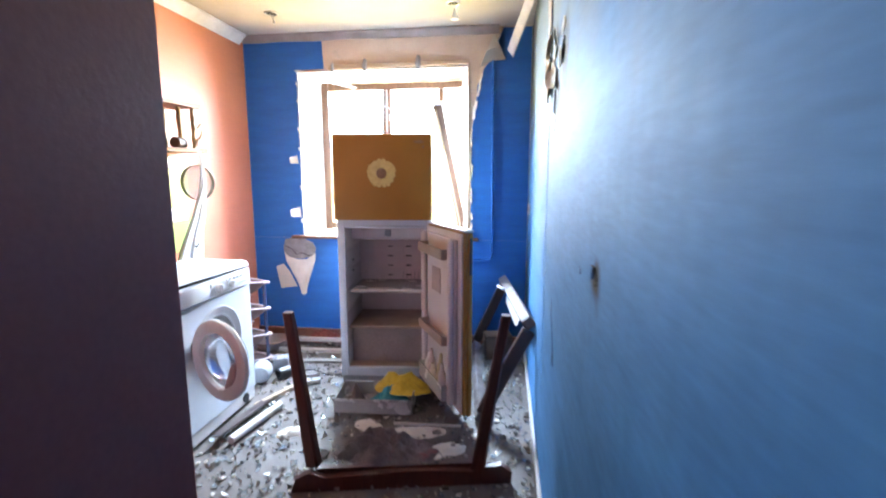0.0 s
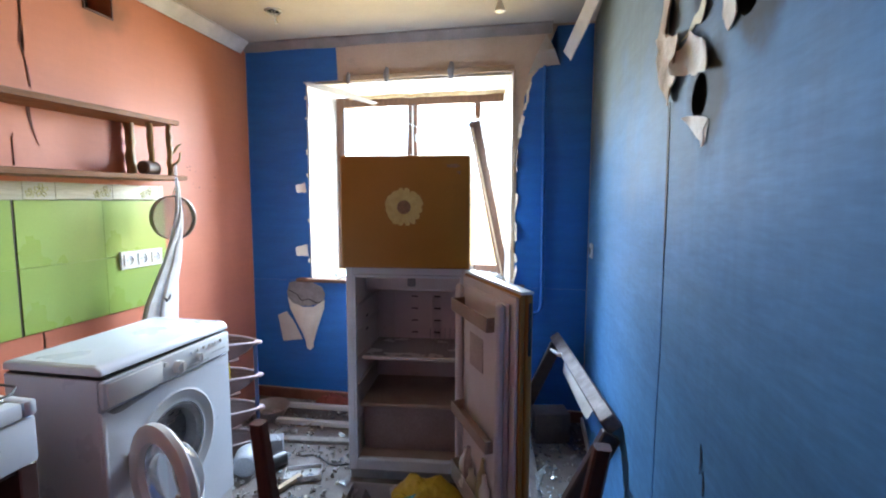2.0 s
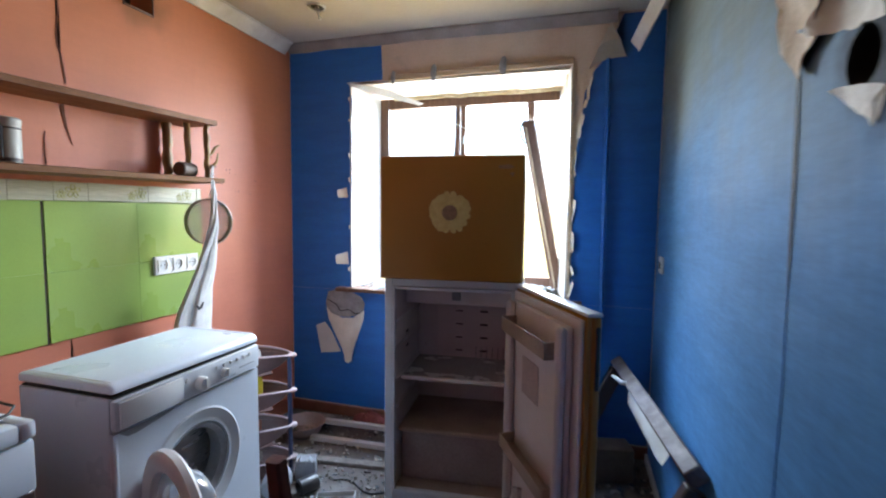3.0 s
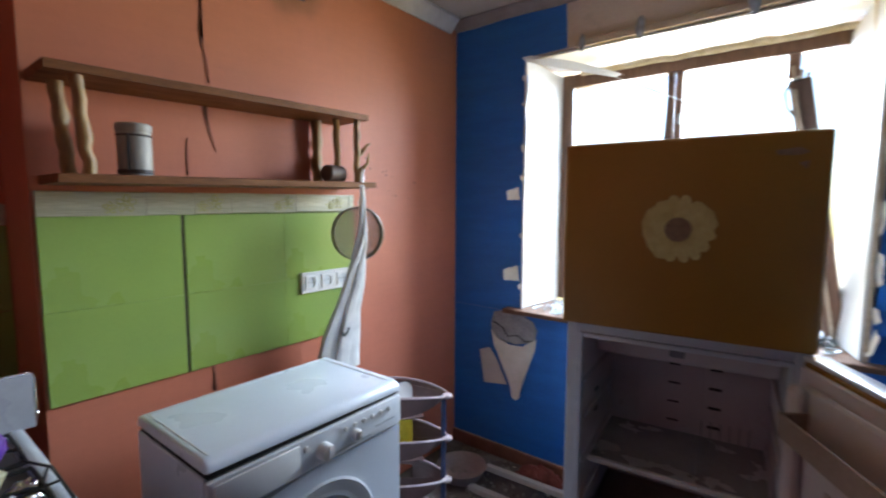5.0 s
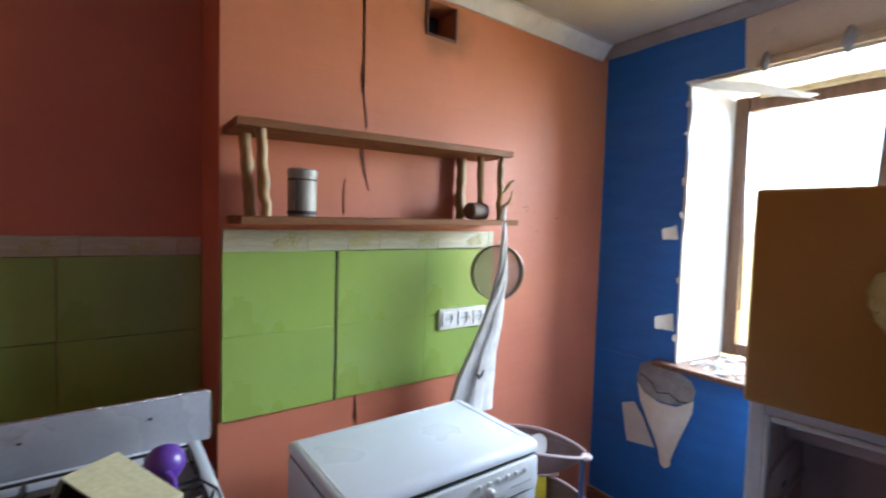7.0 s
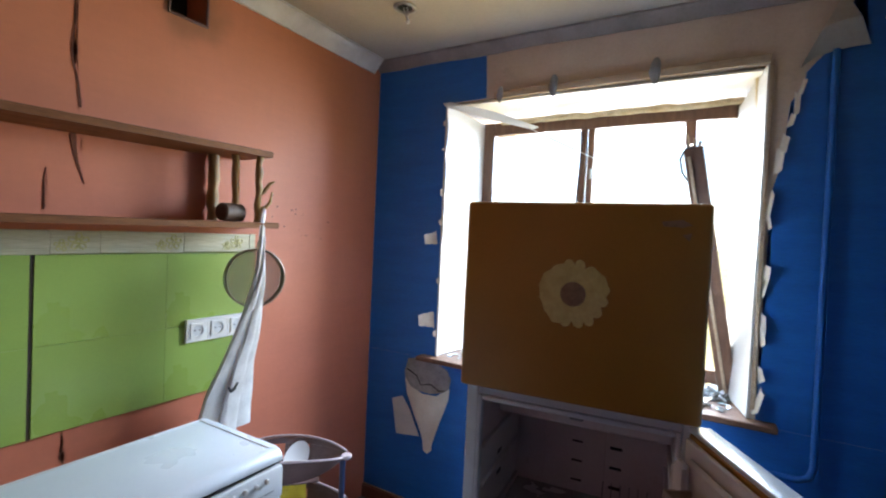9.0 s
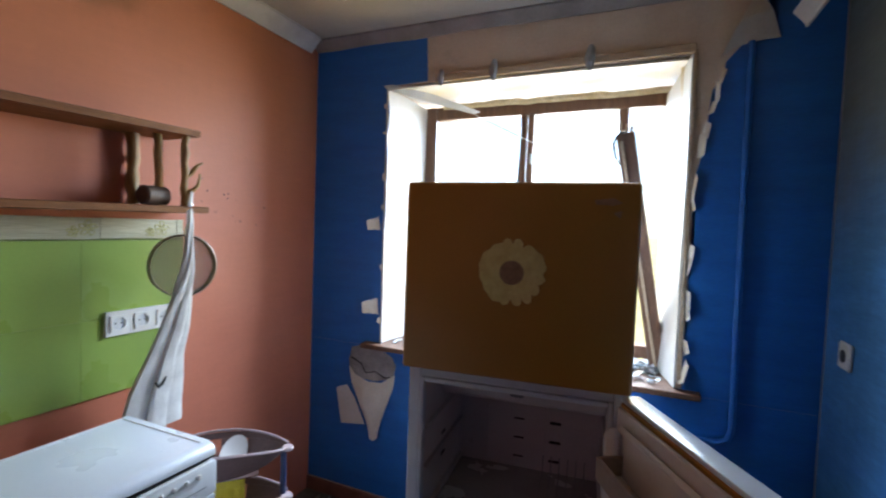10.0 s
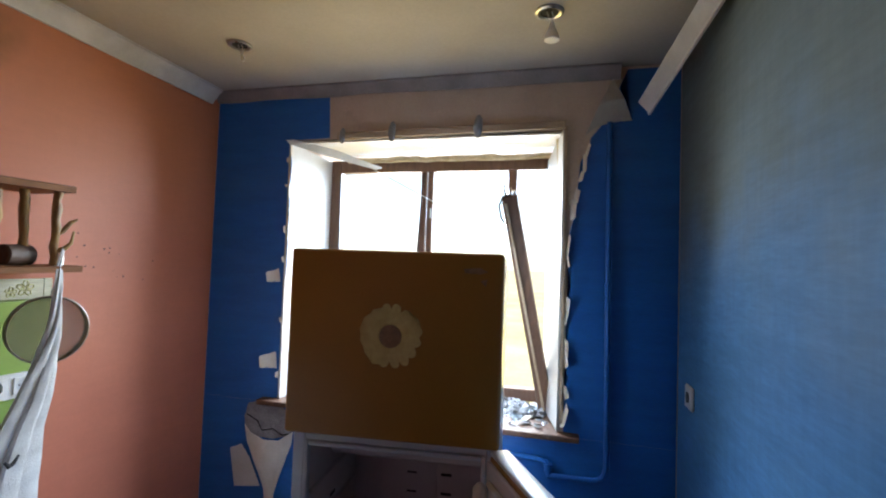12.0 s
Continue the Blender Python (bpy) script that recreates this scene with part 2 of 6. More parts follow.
M_FOIL = mat("crumpled_foil", (0.80, 0.80, 0.80), (0.55, 0.55, 0.56), rough=0.22, scale=40, fine=60, metal=1.0, bump=1.0, bump_scale=0.012)
M_GLASS = mat("broken_glass", (0.70, 0.77, 0.79), (0.60, 0.68, 0.71), rough=0.14, rough_var=0.06, scale=20, bump=0.0, transmission=0.75)
M_BOWL = mat("washer_glass", (0.80, 0.84, 0.88), (0.76, 0.80, 0.85), rough=0.05, rough_var=0.02, scale=6, bump=0.0, transmission=0.85)
M_GASKET = mat("grey_rubber", (0.30, 0.31, 0.33), (0.22, 0.23, 0.25), rough=0.5, scale=10, bump=0.1)
M_PANEL = mat("grey_white_panel", (0.62, 0.635, 0.66), (0.56, 0.575, 0.60), rough=0.35, scale=6, bump=0.03, var=0.08)
M_CRACK = mat("crack_shadow_brown", (0.17, 0.058, 0.032), rough=0.9, scale=20, bump=0.3)
M_LID = mat("grey_enamel_lid", (0.33, 0.34, 0.37), (0.26, 0.265, 0.29), rough=0.3, scale=5, bump=0.02, var=0.10, dirt=(0.18, 0.16, 0.15), dirt_at=0.66)
M_GREASE = mat("greasy_black_enamel", (0.055, 0.042, 0.038), (0.10, 0.07, 0.055), rough=0.35, scale=14, bump=0.3)
M_DRAWER = mat("smoky_drawer_plastic", (0.34, 0.28, 0.28), (0.26, 0.21, 0.205), rough=0.4, scale=6, bump=0.08)
M_DKBOX = mat("dusty_brown_box", (0.15, 0.115, 0.09), (0.10, 0.075, 0.06), rough=0.8, scale=8, bump=0.3)
M_MAUVE = mat("mauve_brown_plastic", (0.135, 0.075, 0.070), (0.10, 0.055, 0.050), rough=0.38, scale=10, bump=0.05)
M_MAUVE_L = mat("pale_mauve_plastic", (0.48, 0.38, 0.38), (0.40, 0.31, 0.31), rough=0.4, scale=10, bump=0.05)
M_NAVY = mat("navy_blue_tube", (0.025, 0.04, 0.10), rough=0.4, scale=10, bump=0.05)
M_TOWEL = mat("white_cotton", (0.66, 0.65, 0.63), (0.50, 0.49, 0.48), rough=0.95, scale=16, fine=260, bump=0.5, var=0.3)
M_BAGY = mat("yellow_bag_plastic", (0.62, 0.47, 0.035), (0.50, 0.36, 0.02), rough=0.4, scale=12, fine=35, bump=0.7, bump_scale=0.012)
M_TEAL = mat("turquoise_cloth", (0.06, 0.36, 0.44), (0.04, 0.26, 0.33), rough=0.8, scale=14, fine=50, bump=0.7, bump_scale=0.01)
M_CLEARP = mat("clear_tray_plastic", (0.66, 0.66, 0.66), (0.56, 0.56, 0.56), rough=0.25, scale=8, bump=0.05, transmission=0.35)
M_PURPLE = mat("purple_plastic", (0.13, 0.05, 0.34), (0.10, 0.04, 0.28), rough=0.3, scale=8, bump=0.03)
M_CARD = mat("faded_yellow_card", (0.52, 0.48, 0.30), (0.45, 0.41, 0.25), rough=0.65, scale=8, bump=0.15, dirt=(0.36, 0.31, 0.18), dirt_at=0.6)
M_CARD_D = mat("dark_brown_card", (0.035, 0.018, 0.014), rough=0.6, scale=8, bump=0.1)
M_CLOTH = mat("dark_rags", (0.10, 0.085, 0.09), (0.22, 0.17, 0.16), rough=0.95, scale=9, fine=120, bump=0.8, bump_scale=0.01, dirt=(0.30, 0.07, 0.07), dirt_at=0.62, dirt_scale=7)
M_RUBBLE = mat("plaster_rubble", (0.30, 0.28, 0.26), (0.19, 0.175, 0.16), rough=0.9, scale=20, bump=0.6, vary=0.25)
M_REDBRICK = mat("red_debris", (0.26, 0.06, 0.045), (0.17, 0.04, 0.03), rough=0.85, scale=20, bump=0.6)
M_TIN = mat("grey_tin", (0.36, 0.345, 0.31), (0.25, 0.235, 0.205), rough=0.6, scale=8, metal=0.15, bump=0.08, stretch=(1, 1, 0.3))
M_BASEB = mat("brown_skirting", (0.22, 0.085, 0.05), (0.15, 0.055, 0.032), rough=0.5, scale=10, bump=0.3)
M_SIEVE = mat("wire_gauze_rim", (0.24, 0.19, 0.16), (0.17, 0.13, 0.11), rough=0.45, scale=20, metal=0.5, bump=0.1)
M_GROUND = mat("dry_grass_soil", (0.42, 0.36, 0.20), (0.30, 0.30, 0.12), rough=0.95, scale=0.4, fine=9, bump=0.6)
M_LEAF = mat("tree_leaves", (0.09, 0.12, 0.03), (0.05, 0.08, 0.02), rough=0.6, scale=5, bump=0.1)
M_BARK = mat("tree_bark", (0.14, 0.10, 0.07), rough=0.9, scale=9, bump=0.7)


def gauze(name):
    """Fine wire mesh: small open squares between wires."""
    m = mat(name, (0.42, 0.31, 0.26), (0.33, 0.24, 0.20), rough=0.5, scale=8, metal=0.2, bump=0.1)
    nt = m.node_tree
    clear = nt.nodes.new("ShaderNodeBsdfTransparent")
    mix = nt.nodes.new("ShaderNodeMixShader")
    mix.inputs["Fac"].default_value = 0.46
    nt.links.new(clear.outputs[0], mix.inputs[1])
    nt.links.new(nt.nodes["Principled BSDF"].outputs[0], mix.inputs[2])
    nt.links.new(mix.outputs[0], nt.nodes["Material Output"].inputs["Surface"])
    return m


M_GAUZE = gauze("wire_gauze")


# ---- mesh helpers ----
def V(*p):
    return Vector(p)


def box(bm, a, b, bevel=0.0, m=None, seg=1):
    """An upright box from corner a to corner b, moved by the matrix m."""
    r = bmesh.ops.create_cube(bm, size=1)
    vs = r["verts"]
    size = [abs(b[i] - a[i]) for i in range(3)]
    mid = [(a[i] + b[i]) / 2 for i in range(3)]
    for v in vs:
        v.co = Vector((v.co.x * size[0] + mid[0], v.co.y * size[1] + mid[1], v.co.z * size[2] + mid[2]))
    if bevel:
        es = list({e for v in vs for e in v.link_edges})
        g = bmesh.ops.bevel(bm, geom=es, offset=min(bevel, min(size) * 0.45), segments=seg, affect="EDGES", profile=0.5)
        vs = list({v for f in g["faces"] for v in f.verts} | {v for v in vs if v.is_valid})
    if m is not None:
        for v in vs:
            v.co = m @ v.co
    return vs


def bar(bm, p, q, w, h, bevel=0.002, up=(0, 0, 1)):
    """A straight bar of section w x h from p to q."""
    p, q = Vector(p), Vector(q)
    y = (q - p).normalized()
    x = y.cross(Vector(up))
    x = x.normalized() if x.length > 1e-4 else Vector((1, 0, 0))
    z = x.cross(y)
    m = Matrix((x, y, z)).transposed().to_4x4()
    m.translation = p
    return box(bm, (-w / 2, 0, -h / 2), (w / 2, (q - p).length, h / 2), bevel, m)


def tube(bm, pts, radii, seg=10, caps=True, squash=None):
    """A round tube along points, with a radius at each."""
    pts = [Vector(p) for p in pts]
    radii = radii if hasattr(radii, "__len__") else [radii] * len(pts)
    rings, ref = [], None
    for i, p in enumerate(pts):
        d = (pts[min(i + 1, len(pts) - 1)] - pts[max(i - 1, 0)]).normalized()
        if ref is None:
            ref = d.orthogonal().normalized()
        ref = (ref - d * ref.dot(d)).normalized()
        side = d.cross(ref)
        ring = []
        for k in range(seg):
            a = 2 * math.pi * k / seg
            ring.append(bm.verts.new(p + radii[i] * (ref * math.cos(a) + side * math.sin(a))))
        rings.append(ring)
    for r0, r1 in zip(rings, rings[1:]):
        for k in range(seg):
            bm.faces.new((r0[k], r0[(k + 1) % seg], r1[(k + 1) % seg], r1[k]))
    if caps:
        bm.faces.new(rings[0][::-1])
        bm.faces.new(rings[-1])
    return rings


def lathe(bm, prof, seg=32, m=None, close=False):
    """Turn a profile of (radius, height) round the z axis."""
    rings = []
    for r, z in prof:
        rings.append([bm.verts.new((r * math.cos(2 * math.pi * k / seg), r * math.sin(2 * math.pi * k / seg), z)) for k in range(seg)])
    pairs = list(zip(rings, rings[1:])) + ([(rings[-1], rings[0])] if close else [])
    for r0, r1 in pairs:
        for k in range(seg):
            bm.faces.new((r0[k], r0[(k + 1) % seg], r1[(k + 1) % seg], r1[k]))
    if not close:
        if prof[0][0] > 1e-5:
            bm.faces.new(rings[0][::-1])
        if prof[-1][0] > 1e-5:
            bm.faces.new(rings[-1])
    if m is not None:
        for ring in rings:
            for v in ring:
                v.co = m @ v.co


def slab(bm, outline, thick, m):
    """A flat plate with the outline (u, v), of that thickness along its third axis, placed by m."""
    vs = [bm.verts.new(m @ Vector((u, v, 0))) for u, v in outline]
    ws = [bm.verts.new(m @ Vector((u, v, thick))) for u, v in outline]
    n = len(vs)
    f1 = bm.faces.new(vs[::-1])
    f2 = bm.faces.new(ws)
    for i in range(n):
        bm.faces.new((vs[i], vs[(i + 1) % n], ws[(i + 1) % n], ws[i]))
    bmesh.ops.triangulate(bm, faces=[f1, f2], ngon_method="EAR_CLIP")


def holed_plate(bm, u0, u1, v0, v1, cu, cv, r, thick, m, seg=32):
    """A rectangular plate with a round hole."""
    def rim(a):
        c, s = math.cos(a), math.sin(a)
        ks = [((u1 - cu) / c if c > 0 else (u0 - cu) / c) if abs(c) > 1e-6 else 1e9, ((v1 - cv) / s if s > 0 else (v0 - cv) / s) if abs(s) > 1e-6 else 1e9]
        k = min(ks)
        return cu + k * c, cv + k * s
    angles = [2 * math.pi * k / seg for k in range(seg)]
    angles += [math.atan2(v - cv, u - cu) % (2 * math.pi) for u in (u0, u1) for v in (v0, v1)]
    angles = sorted(set(round(a, 6) for a in angles))
    layers = []
    for t in (0, thick):
        inner = [bm.verts.new(m @ Vector((cu + r * math.cos(a), cv + r * math.sin(a), t))) for a in angles]
        outer = [bm.verts.new(m @ Vector((*rim(a), t))) for a in angles]
        layers.append((inner, outer))
    n = len(angles)
    for k in range(n):
        j = (k + 1) % n
        (i0, o0), (i1, o1) = layers
        bm.faces.new((i0[k], i0[j], o0[j], o0[k]))
        bm.faces.new((i1[j], i1[k], o1[k], o1[j]))
        bm.faces.new((i0[j], i0[k], i1[k], i1[j]))
        bm.faces.new((o0[k], o0[j], o1[j], o1[k]))


def heap(bm, w, d, h, seed, n=26, m=None, rough=1.0):
    """A crumpled heap on the floor with an uneven outline, w x d across."""
    grid = []
    for i in range(n + 1):
        row = []
        for j in range(n + 1):
            u, v = i / n * 2 - 1, j / n * 2 - 1
            a = math.atan2(v, u)
            edge = 0.82 + 0.22 * noise.noise(Vector((math.cos(a) * 1.7 + seed, math.sin(a) * 1.7, seed)))
            k = max(abs(u), abs(v))
            rad = math.hypot(u, v) or 1e-6
            u2, v2 = u / rad * k * edge, v / rad * k * edge
            fall = max(0.0, 1 - k ** 2.2)
            z = h * fall * (0.55 + 0.6 * noise.noise(Vector((u2 * 2.2 + seed, v2 * 2.2, 0.3))) + rough * 0.35 * abs(noise.noise(Vector((u2 * 6, v2 * 6 + seed, 1.7)))))
            p = Vector((u2 * w / 2, v2 * d / 2, max(z, 0.0) + (0.002 if k < 1 else 0.0)))
            row.append(bm.verts.new(m @ p if m is not None else p))
        grid.append(row)
    for i in range(n):
        for j in range(n):
            bm.faces.new((grid[i][j], grid[i + 1][j], grid[i + 1][j + 1], grid[i][j + 1]))


def mesh_of(name, bm, material, smooth=False):
    bmesh.ops.recalc_face_normals(bm, faces=bm.faces)
    me = bpy.data.meshes.new(name)
    bm.to_mesh(me)
    bm.free()
    me.materials.append(material)
    if smooth:
        me.shade_smooth()
        me.set_sharp_from_angle(angle=radians(38))
    return me


def part(name, bm, material, parent, label="", smooth=True):
    ob = new(name, mesh_of(name, bm, material, smooth))
    ob.parent = parent
    return tagged(ob, label)


def thing(name, label, category, loc=(0, 0, 0), rz=0.0, group="", kind=""):
    ob = new(name)
    ob.matrix_world = pose(*loc, 0, 0, rz)
    ob.empty_display_size = 0.1
    return tagged(ob, label, category, group, kind)


def solid(name, bm, material, label, category, loc=(0, 0, 0), rz=0.0, group="", kind="", smooth=True):
    ob = new(name, mesh_of(name, bm, material, smooth))
    ob.matrix_world = pose(*loc, 0, 0, rz)
    return tagged(ob, label, category, group, kind)


def structure(name, bm, material, label, category, smooth=False):
    return solid(name, bm, material, label, category, kind="structure", smooth=smooth)


def cells(bm, axis, a, b, u, z, holes):
    """A wall of thickness a..b along the axis ('x' or 'y'), u its length, z its height, with rectangular holes (u0, u1, z0, z1)."""
    us = sorted({*u, *(h[i] for h in holes for i in (0, 1))})
    zs = sorted({*z, *(h[i] for h in holes for i in (2, 3))})
    for u0, u1 in zip(us, us[1:]):
        for z0, z1 in zip(zs, zs[1:]):
            um, zm = (u0 + u1) / 2, (z0 + z1) / 2
            if any(h[0] < um < h[1] and h[2] < zm < h[3] for h in holes):
                continue
            if axis == "x":
                box(bm, (a, u0, z0), (b, u1, z1))
            else:
                box(bm, (u0, a, z0), (u1, b, z1))


def on_north(y):
    """Plate axes for the window wall: u is x, v is z, thickness towards the room."""
    return Matrix(((1, 0, 0, 0), (0, 0, -1, y), (0, 1, 0, 0), (0, 0, 0, 1)))


def on_west(x):
    """Plate axes for the tiled wall: u is y, v is z, thickness towards the room."""
    return Matrix(((0, 0, 1, x), (1, 0, 0, 0), (0, 1, 0, 0), (0, 0, 0, 1)))


def on_east(x):
    """Plate axes for the blue side wall: u is y, v is z, thickness towards the room."""
    return Matrix(((0, 0, -1, x), (1, 0, 0, 0), (0, 1, 0, 0), (0, 0, 0, 1)))


# ---- structure ----
H = 2.412
XE = 2.24
NICHE = -0.30
Y_PIER, Y_SOUTH, Y_END = -1.866, -2.68, -5.2
X_JAMB = 1.38

bm = bmesh.new()
cells(bm, "x", -0.42, 0.0, (Y_PIER, 0.45), (0, H), [(-1.145, -1.015, 2.20, 2.325)])
wall_west = structure("wall_west", bm, M_SALMON_W, "salmon-orange painted kitchen wall with cracks and a soot-stained vent", "wall")
bm = bmesh.new()
box(bm, (NICHE - 0.12, Y_SOUTH - 0.12, 0), (NICHE, Y_PIER, H))
wall_niche = structure("wall_niche", bm, M_SALMON, "salmon painted recessed wall behind the gas stove", "wall")
bm = bmesh.new()
box(bm, (NICHE, Y_SOUTH - 0.12, 0), (X_JAMB - 0.12, Y_SOUTH, H))
structure("wall_south", bm, M_MAROON, "plain dark maroon painted wall beside the kitchen entrance", "wall")
bm = bmesh.new()
box(bm, (X_JAMB - 0.12, Y_END, 0), (X_JAMB, Y_SOUTH, H), 0.006)
structure("wall_corridor", bm, M_MAROON, "dark reddish painted corridor wall ending at the kitchen entrance", "wall")
bm = bmesh.new()
box(bm, (X_JAMB - 0.12, Y_END - 0.12, 0), (XE + 0.12, Y_END, H))
structure("wall_corridor_end", bm, M_MAROON, "plain painted wall closing the corridor", "wall")

WIN = (0.445, 1.775, 0.835, 2.15)
bm = bmesh.new()
cells(bm, "y", 0.0, 0.45, (0.0, XE + 0.12), (0, H), [WIN])
wall_north = structure("wall_north", bm, M_PLASTER, "beige plaster window wall with torn blue wallpaper", "wall")

# round box holes of the blue side wall: y, z, radius
HOLES = [(-1.805, 1.588, 0.049), (-2.018, 1.712, 0.044)]
bm = bmesh.new()
cut = [(y - 0.08, y + 0.08, z - 0.08, z + 0.08) for y, z, r in HOLES] + [(-2.690, -2.648, 1.118, 1.143)]
cells(bm, "x", XE, XE + 0.12, (Y_END, 0.0), (0, H), cut)
for y, z, r in HOLES:
    holed_plate(bm, y - 0.08, y + 0.08, z - 0.08, z + 0.08, y, z, r, 0.12, Matrix(((0, 0, 1, XE), (1, 0, 0, 0), (0, 1, 0, 0), (0, 0, 0, 1))))
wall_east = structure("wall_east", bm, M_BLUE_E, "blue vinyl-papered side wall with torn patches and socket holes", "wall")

for y, z, r in HOLES:
    bm = bmesh.new()
    lathe(bm, [(r * 0.97, 0.0), (r * 0.97, 0.05), (r, 0.05), (r, -0.0045), (r * 0.95, -0.0045)], 24, pose(XE + 0.004, y, z, 0, 90, 0), close=True)
    lathe(bm, [(r, 0.05), (r, 0.055)], 24, pose(XE + 0.004, y, z, 0, 90, 0))
    part("box_cup", bm, M_BLACK, wall_east, "black open junction box")
bm = bmesh.new()
box(bm, (XE + 0.04, -2.690, 1.118), (XE + 0.115, -2.648, 1.143))
part("hole_bottom", bm, M_BLACK, wall_east, "black broken hole in the wall")
bm = bmesh.new()
slab(bm, [(-2.648, 1.143), (-2.660, 1.148), (-2.685, 1.147), (-2.697, 1.138), (-2.708, 1.122), (-2.692, 1.111), (-2.668, 1.114), (-2.650, 1.118), (-2.690, 1.118), (-2.690, 1.143)], 0.0015, on_east(XE - 0.0005))
part("chipped_edge", bm, M_BLACK, wall_east, "dark chipped edge", smooth=False)
bm = bmesh.new()
box(bm, (-0.42, Y_END - 0.12, H), (XE + 0.12, 0.45, H + 0.25))
structure("ceiling", bm, M_CEIL, "off-white painted ceiling, dingy near the window", "ceiling")
bm = bmesh.new()
box(bm, (-0.42, Y_END - 0.12, -0.2), (XE + 0.12, 0.45, 0.0))
floor = structure("floor", bm, M_FLOOR, "dusty grey-brown linoleum floor strewn with debris", "floor")

# ---- wallpaper, cornices, skirting ----
rng = random.Random(7)


def ragged(a, b, n, depth, seed):
    """Points from a to b with a torn, uneven edge."""
    r = random.Random(seed)
    (u0, v0), (u1, v1) = a, b
    du, dv = u1 - u0, v1 - v0
    ln = math.hypot(du, dv)
    return [(u0 + du * k / n - dv / ln * r.uniform(-depth, depth), v0 + dv * k / n + du / ln * r.uniform(-depth, depth)) for k in range(1, n)]


bm = bmesh.new()
slab(bm, [(0.4402, 2.151), (0.655, 2.156), (0.646, 2.365), (0.4402, 2.365)], 0.002, on_north(-0.0005))
top_left = [(0.004, 0.842), (0.004, 2.365), (0.44, 2.365), (0.44, 2.15)] + ragged((0.448, 2.14), (0.438, 0.85), 26, 0.006, 1) + [(0.44, 0.842)]
slab(bm, top_left[::-1], 0.002, on_north(-0.0005))
part("wallpaper_sheet", bm, M_BLUE, wall_north, "deep blue wallpaper", smooth=False)
bm = bmesh.new()
right = [(2.236, 0.842), (2.236, 2.400), (2.03, 2.400), (2.045, 2.18), (1.93, 2.165), (1.885, 2.11)] + ragged((1.87, 2.08), (1.815, 1.75), 9, 0.014, 2) + \
    ragged((1.812, 1.74), (1.800, 0.86), 20, 0.009, 3) + [(1.80, 0.842)]
slab(bm, right, 0.002, on_north(-0.0005))
part("wallpaper_sheet", bm, M_BLUE, wall_north, "deep blue wallpaper with a ragged torn edge", smooth=False)
bm = bmesh.new()
slab(bm, [(0.004, 0.075), (2.236, 0.075), (2.236, 0.841), (0.004, 0.841)], 0.002, on_north(-0.0005))
part("wallpaper_sheet", bm, M_BLUE, wall_north, "bright blue wallpaper under the window", smooth=False)


def flap(parent, u, v, w, h, bend, turn, plane, material=M_PAPER, seed=0):
    """A torn piece of paper that curls off the wall."""
    r = random.Random(seed)
    b = bmesh.new()
    n = 6
    rows = []
    for i in range(n + 1):
        s = i / n
        row = []
        for j in range(3):
            t = j / 2 - 0.5
            k = 1 - 0.35 * s * abs(t) * 2 + r.uniform(-0.08, 0.08)
            row.append(Vector((t * w * k, s * h, 0.004 + bend * s * s)))
        rows.append(row)
    m = plane @ Matrix.Translation((u, v, 0)) @ Matrix.Rotation(radians(turn), 4, "Z")
    for sgn in (0, 0.0012):
        vs = [[b.verts.new(m @ (p + Vector((0, 0, sgn)))) for p in row] for row in rows]
        for i in range(n):
            for j in range(2):
                b.faces.new((vs[i][j], vs[i + 1][j], vs[i + 1][j + 1], vs[i][j + 1]))
    return part("torn_flap", b, material, parent, "curled torn wallpaper backing")


N0, E0, W0 = on_north(-0.002), on_east(XE - 0.001), on_west(0.001)
flap(wall_north, 0.415, 1.47, 0.07, 0.055, 0.03, 100, N0, seed=1)
flap(wall_north, 0.42, 1.05, 0.085, 0.065, 0.045, 95, N0, seed=2)
for k, z in enumerate((2.055, 2.00, 1.945, 1.86, 1.80, 1.64, 1.58, 1.40, 1.345, 1.21, 1.17, 1.03, 0.93)):
    flap(wall_north, 1.797 + 0.07 * max(0, z - 1.75) / 0.3, z, rng.uniform(0.05, 0.125), rng.uniform(0.010, 0.024), rng.uniform(0.010, 0.03), rng.uniform(-108, -72), N0, seed=10 + k)
for k, z in enumerate((2.05, 1.92, 1.70, 1.55, 1.25, 0.98)):
    flap(wall_north, 0.438, z, rng.uniform(0.015, 0.05), rng.uniform(0.005, 0.014), rng.uniform(0.004, 0.012), rng.uniform(70, 110), N0, seed=30 + k)

# big curled corner of paper by the ceiling
bm = bmesh.new()
tip = V(1.965, -0.062, 2.340)
lo = [V(1.862, -0.020, 2.118), V(1.90, -0.022, 2.150), V(1.95, -0.020, 2.165), V(2.0, -0.020, 2.172), V(2.048, -0.014, 2.176)]
vt = bm.verts.new(tip)
mid_row = [bm.verts.new(tip.lerp(p, 0.55) + V(0, -0.035, 0)) for p in lo]
low_row = [bm.verts.new(p) for p in lo]
for i in range(4):
    bm.faces.new((vt, mid_row[i], mid_row[i + 1]))
    bm.faces.new((mid_row[i], low_row[i], low_row[i + 1], mid_row[i + 1]))
bmesh.ops.solidify(bm, geom=bm.faces[:], thickness=0.0015)
part("torn_flap", bm, M_PAPER, wall_north, "large cream paper corner curling off under the ceiling")

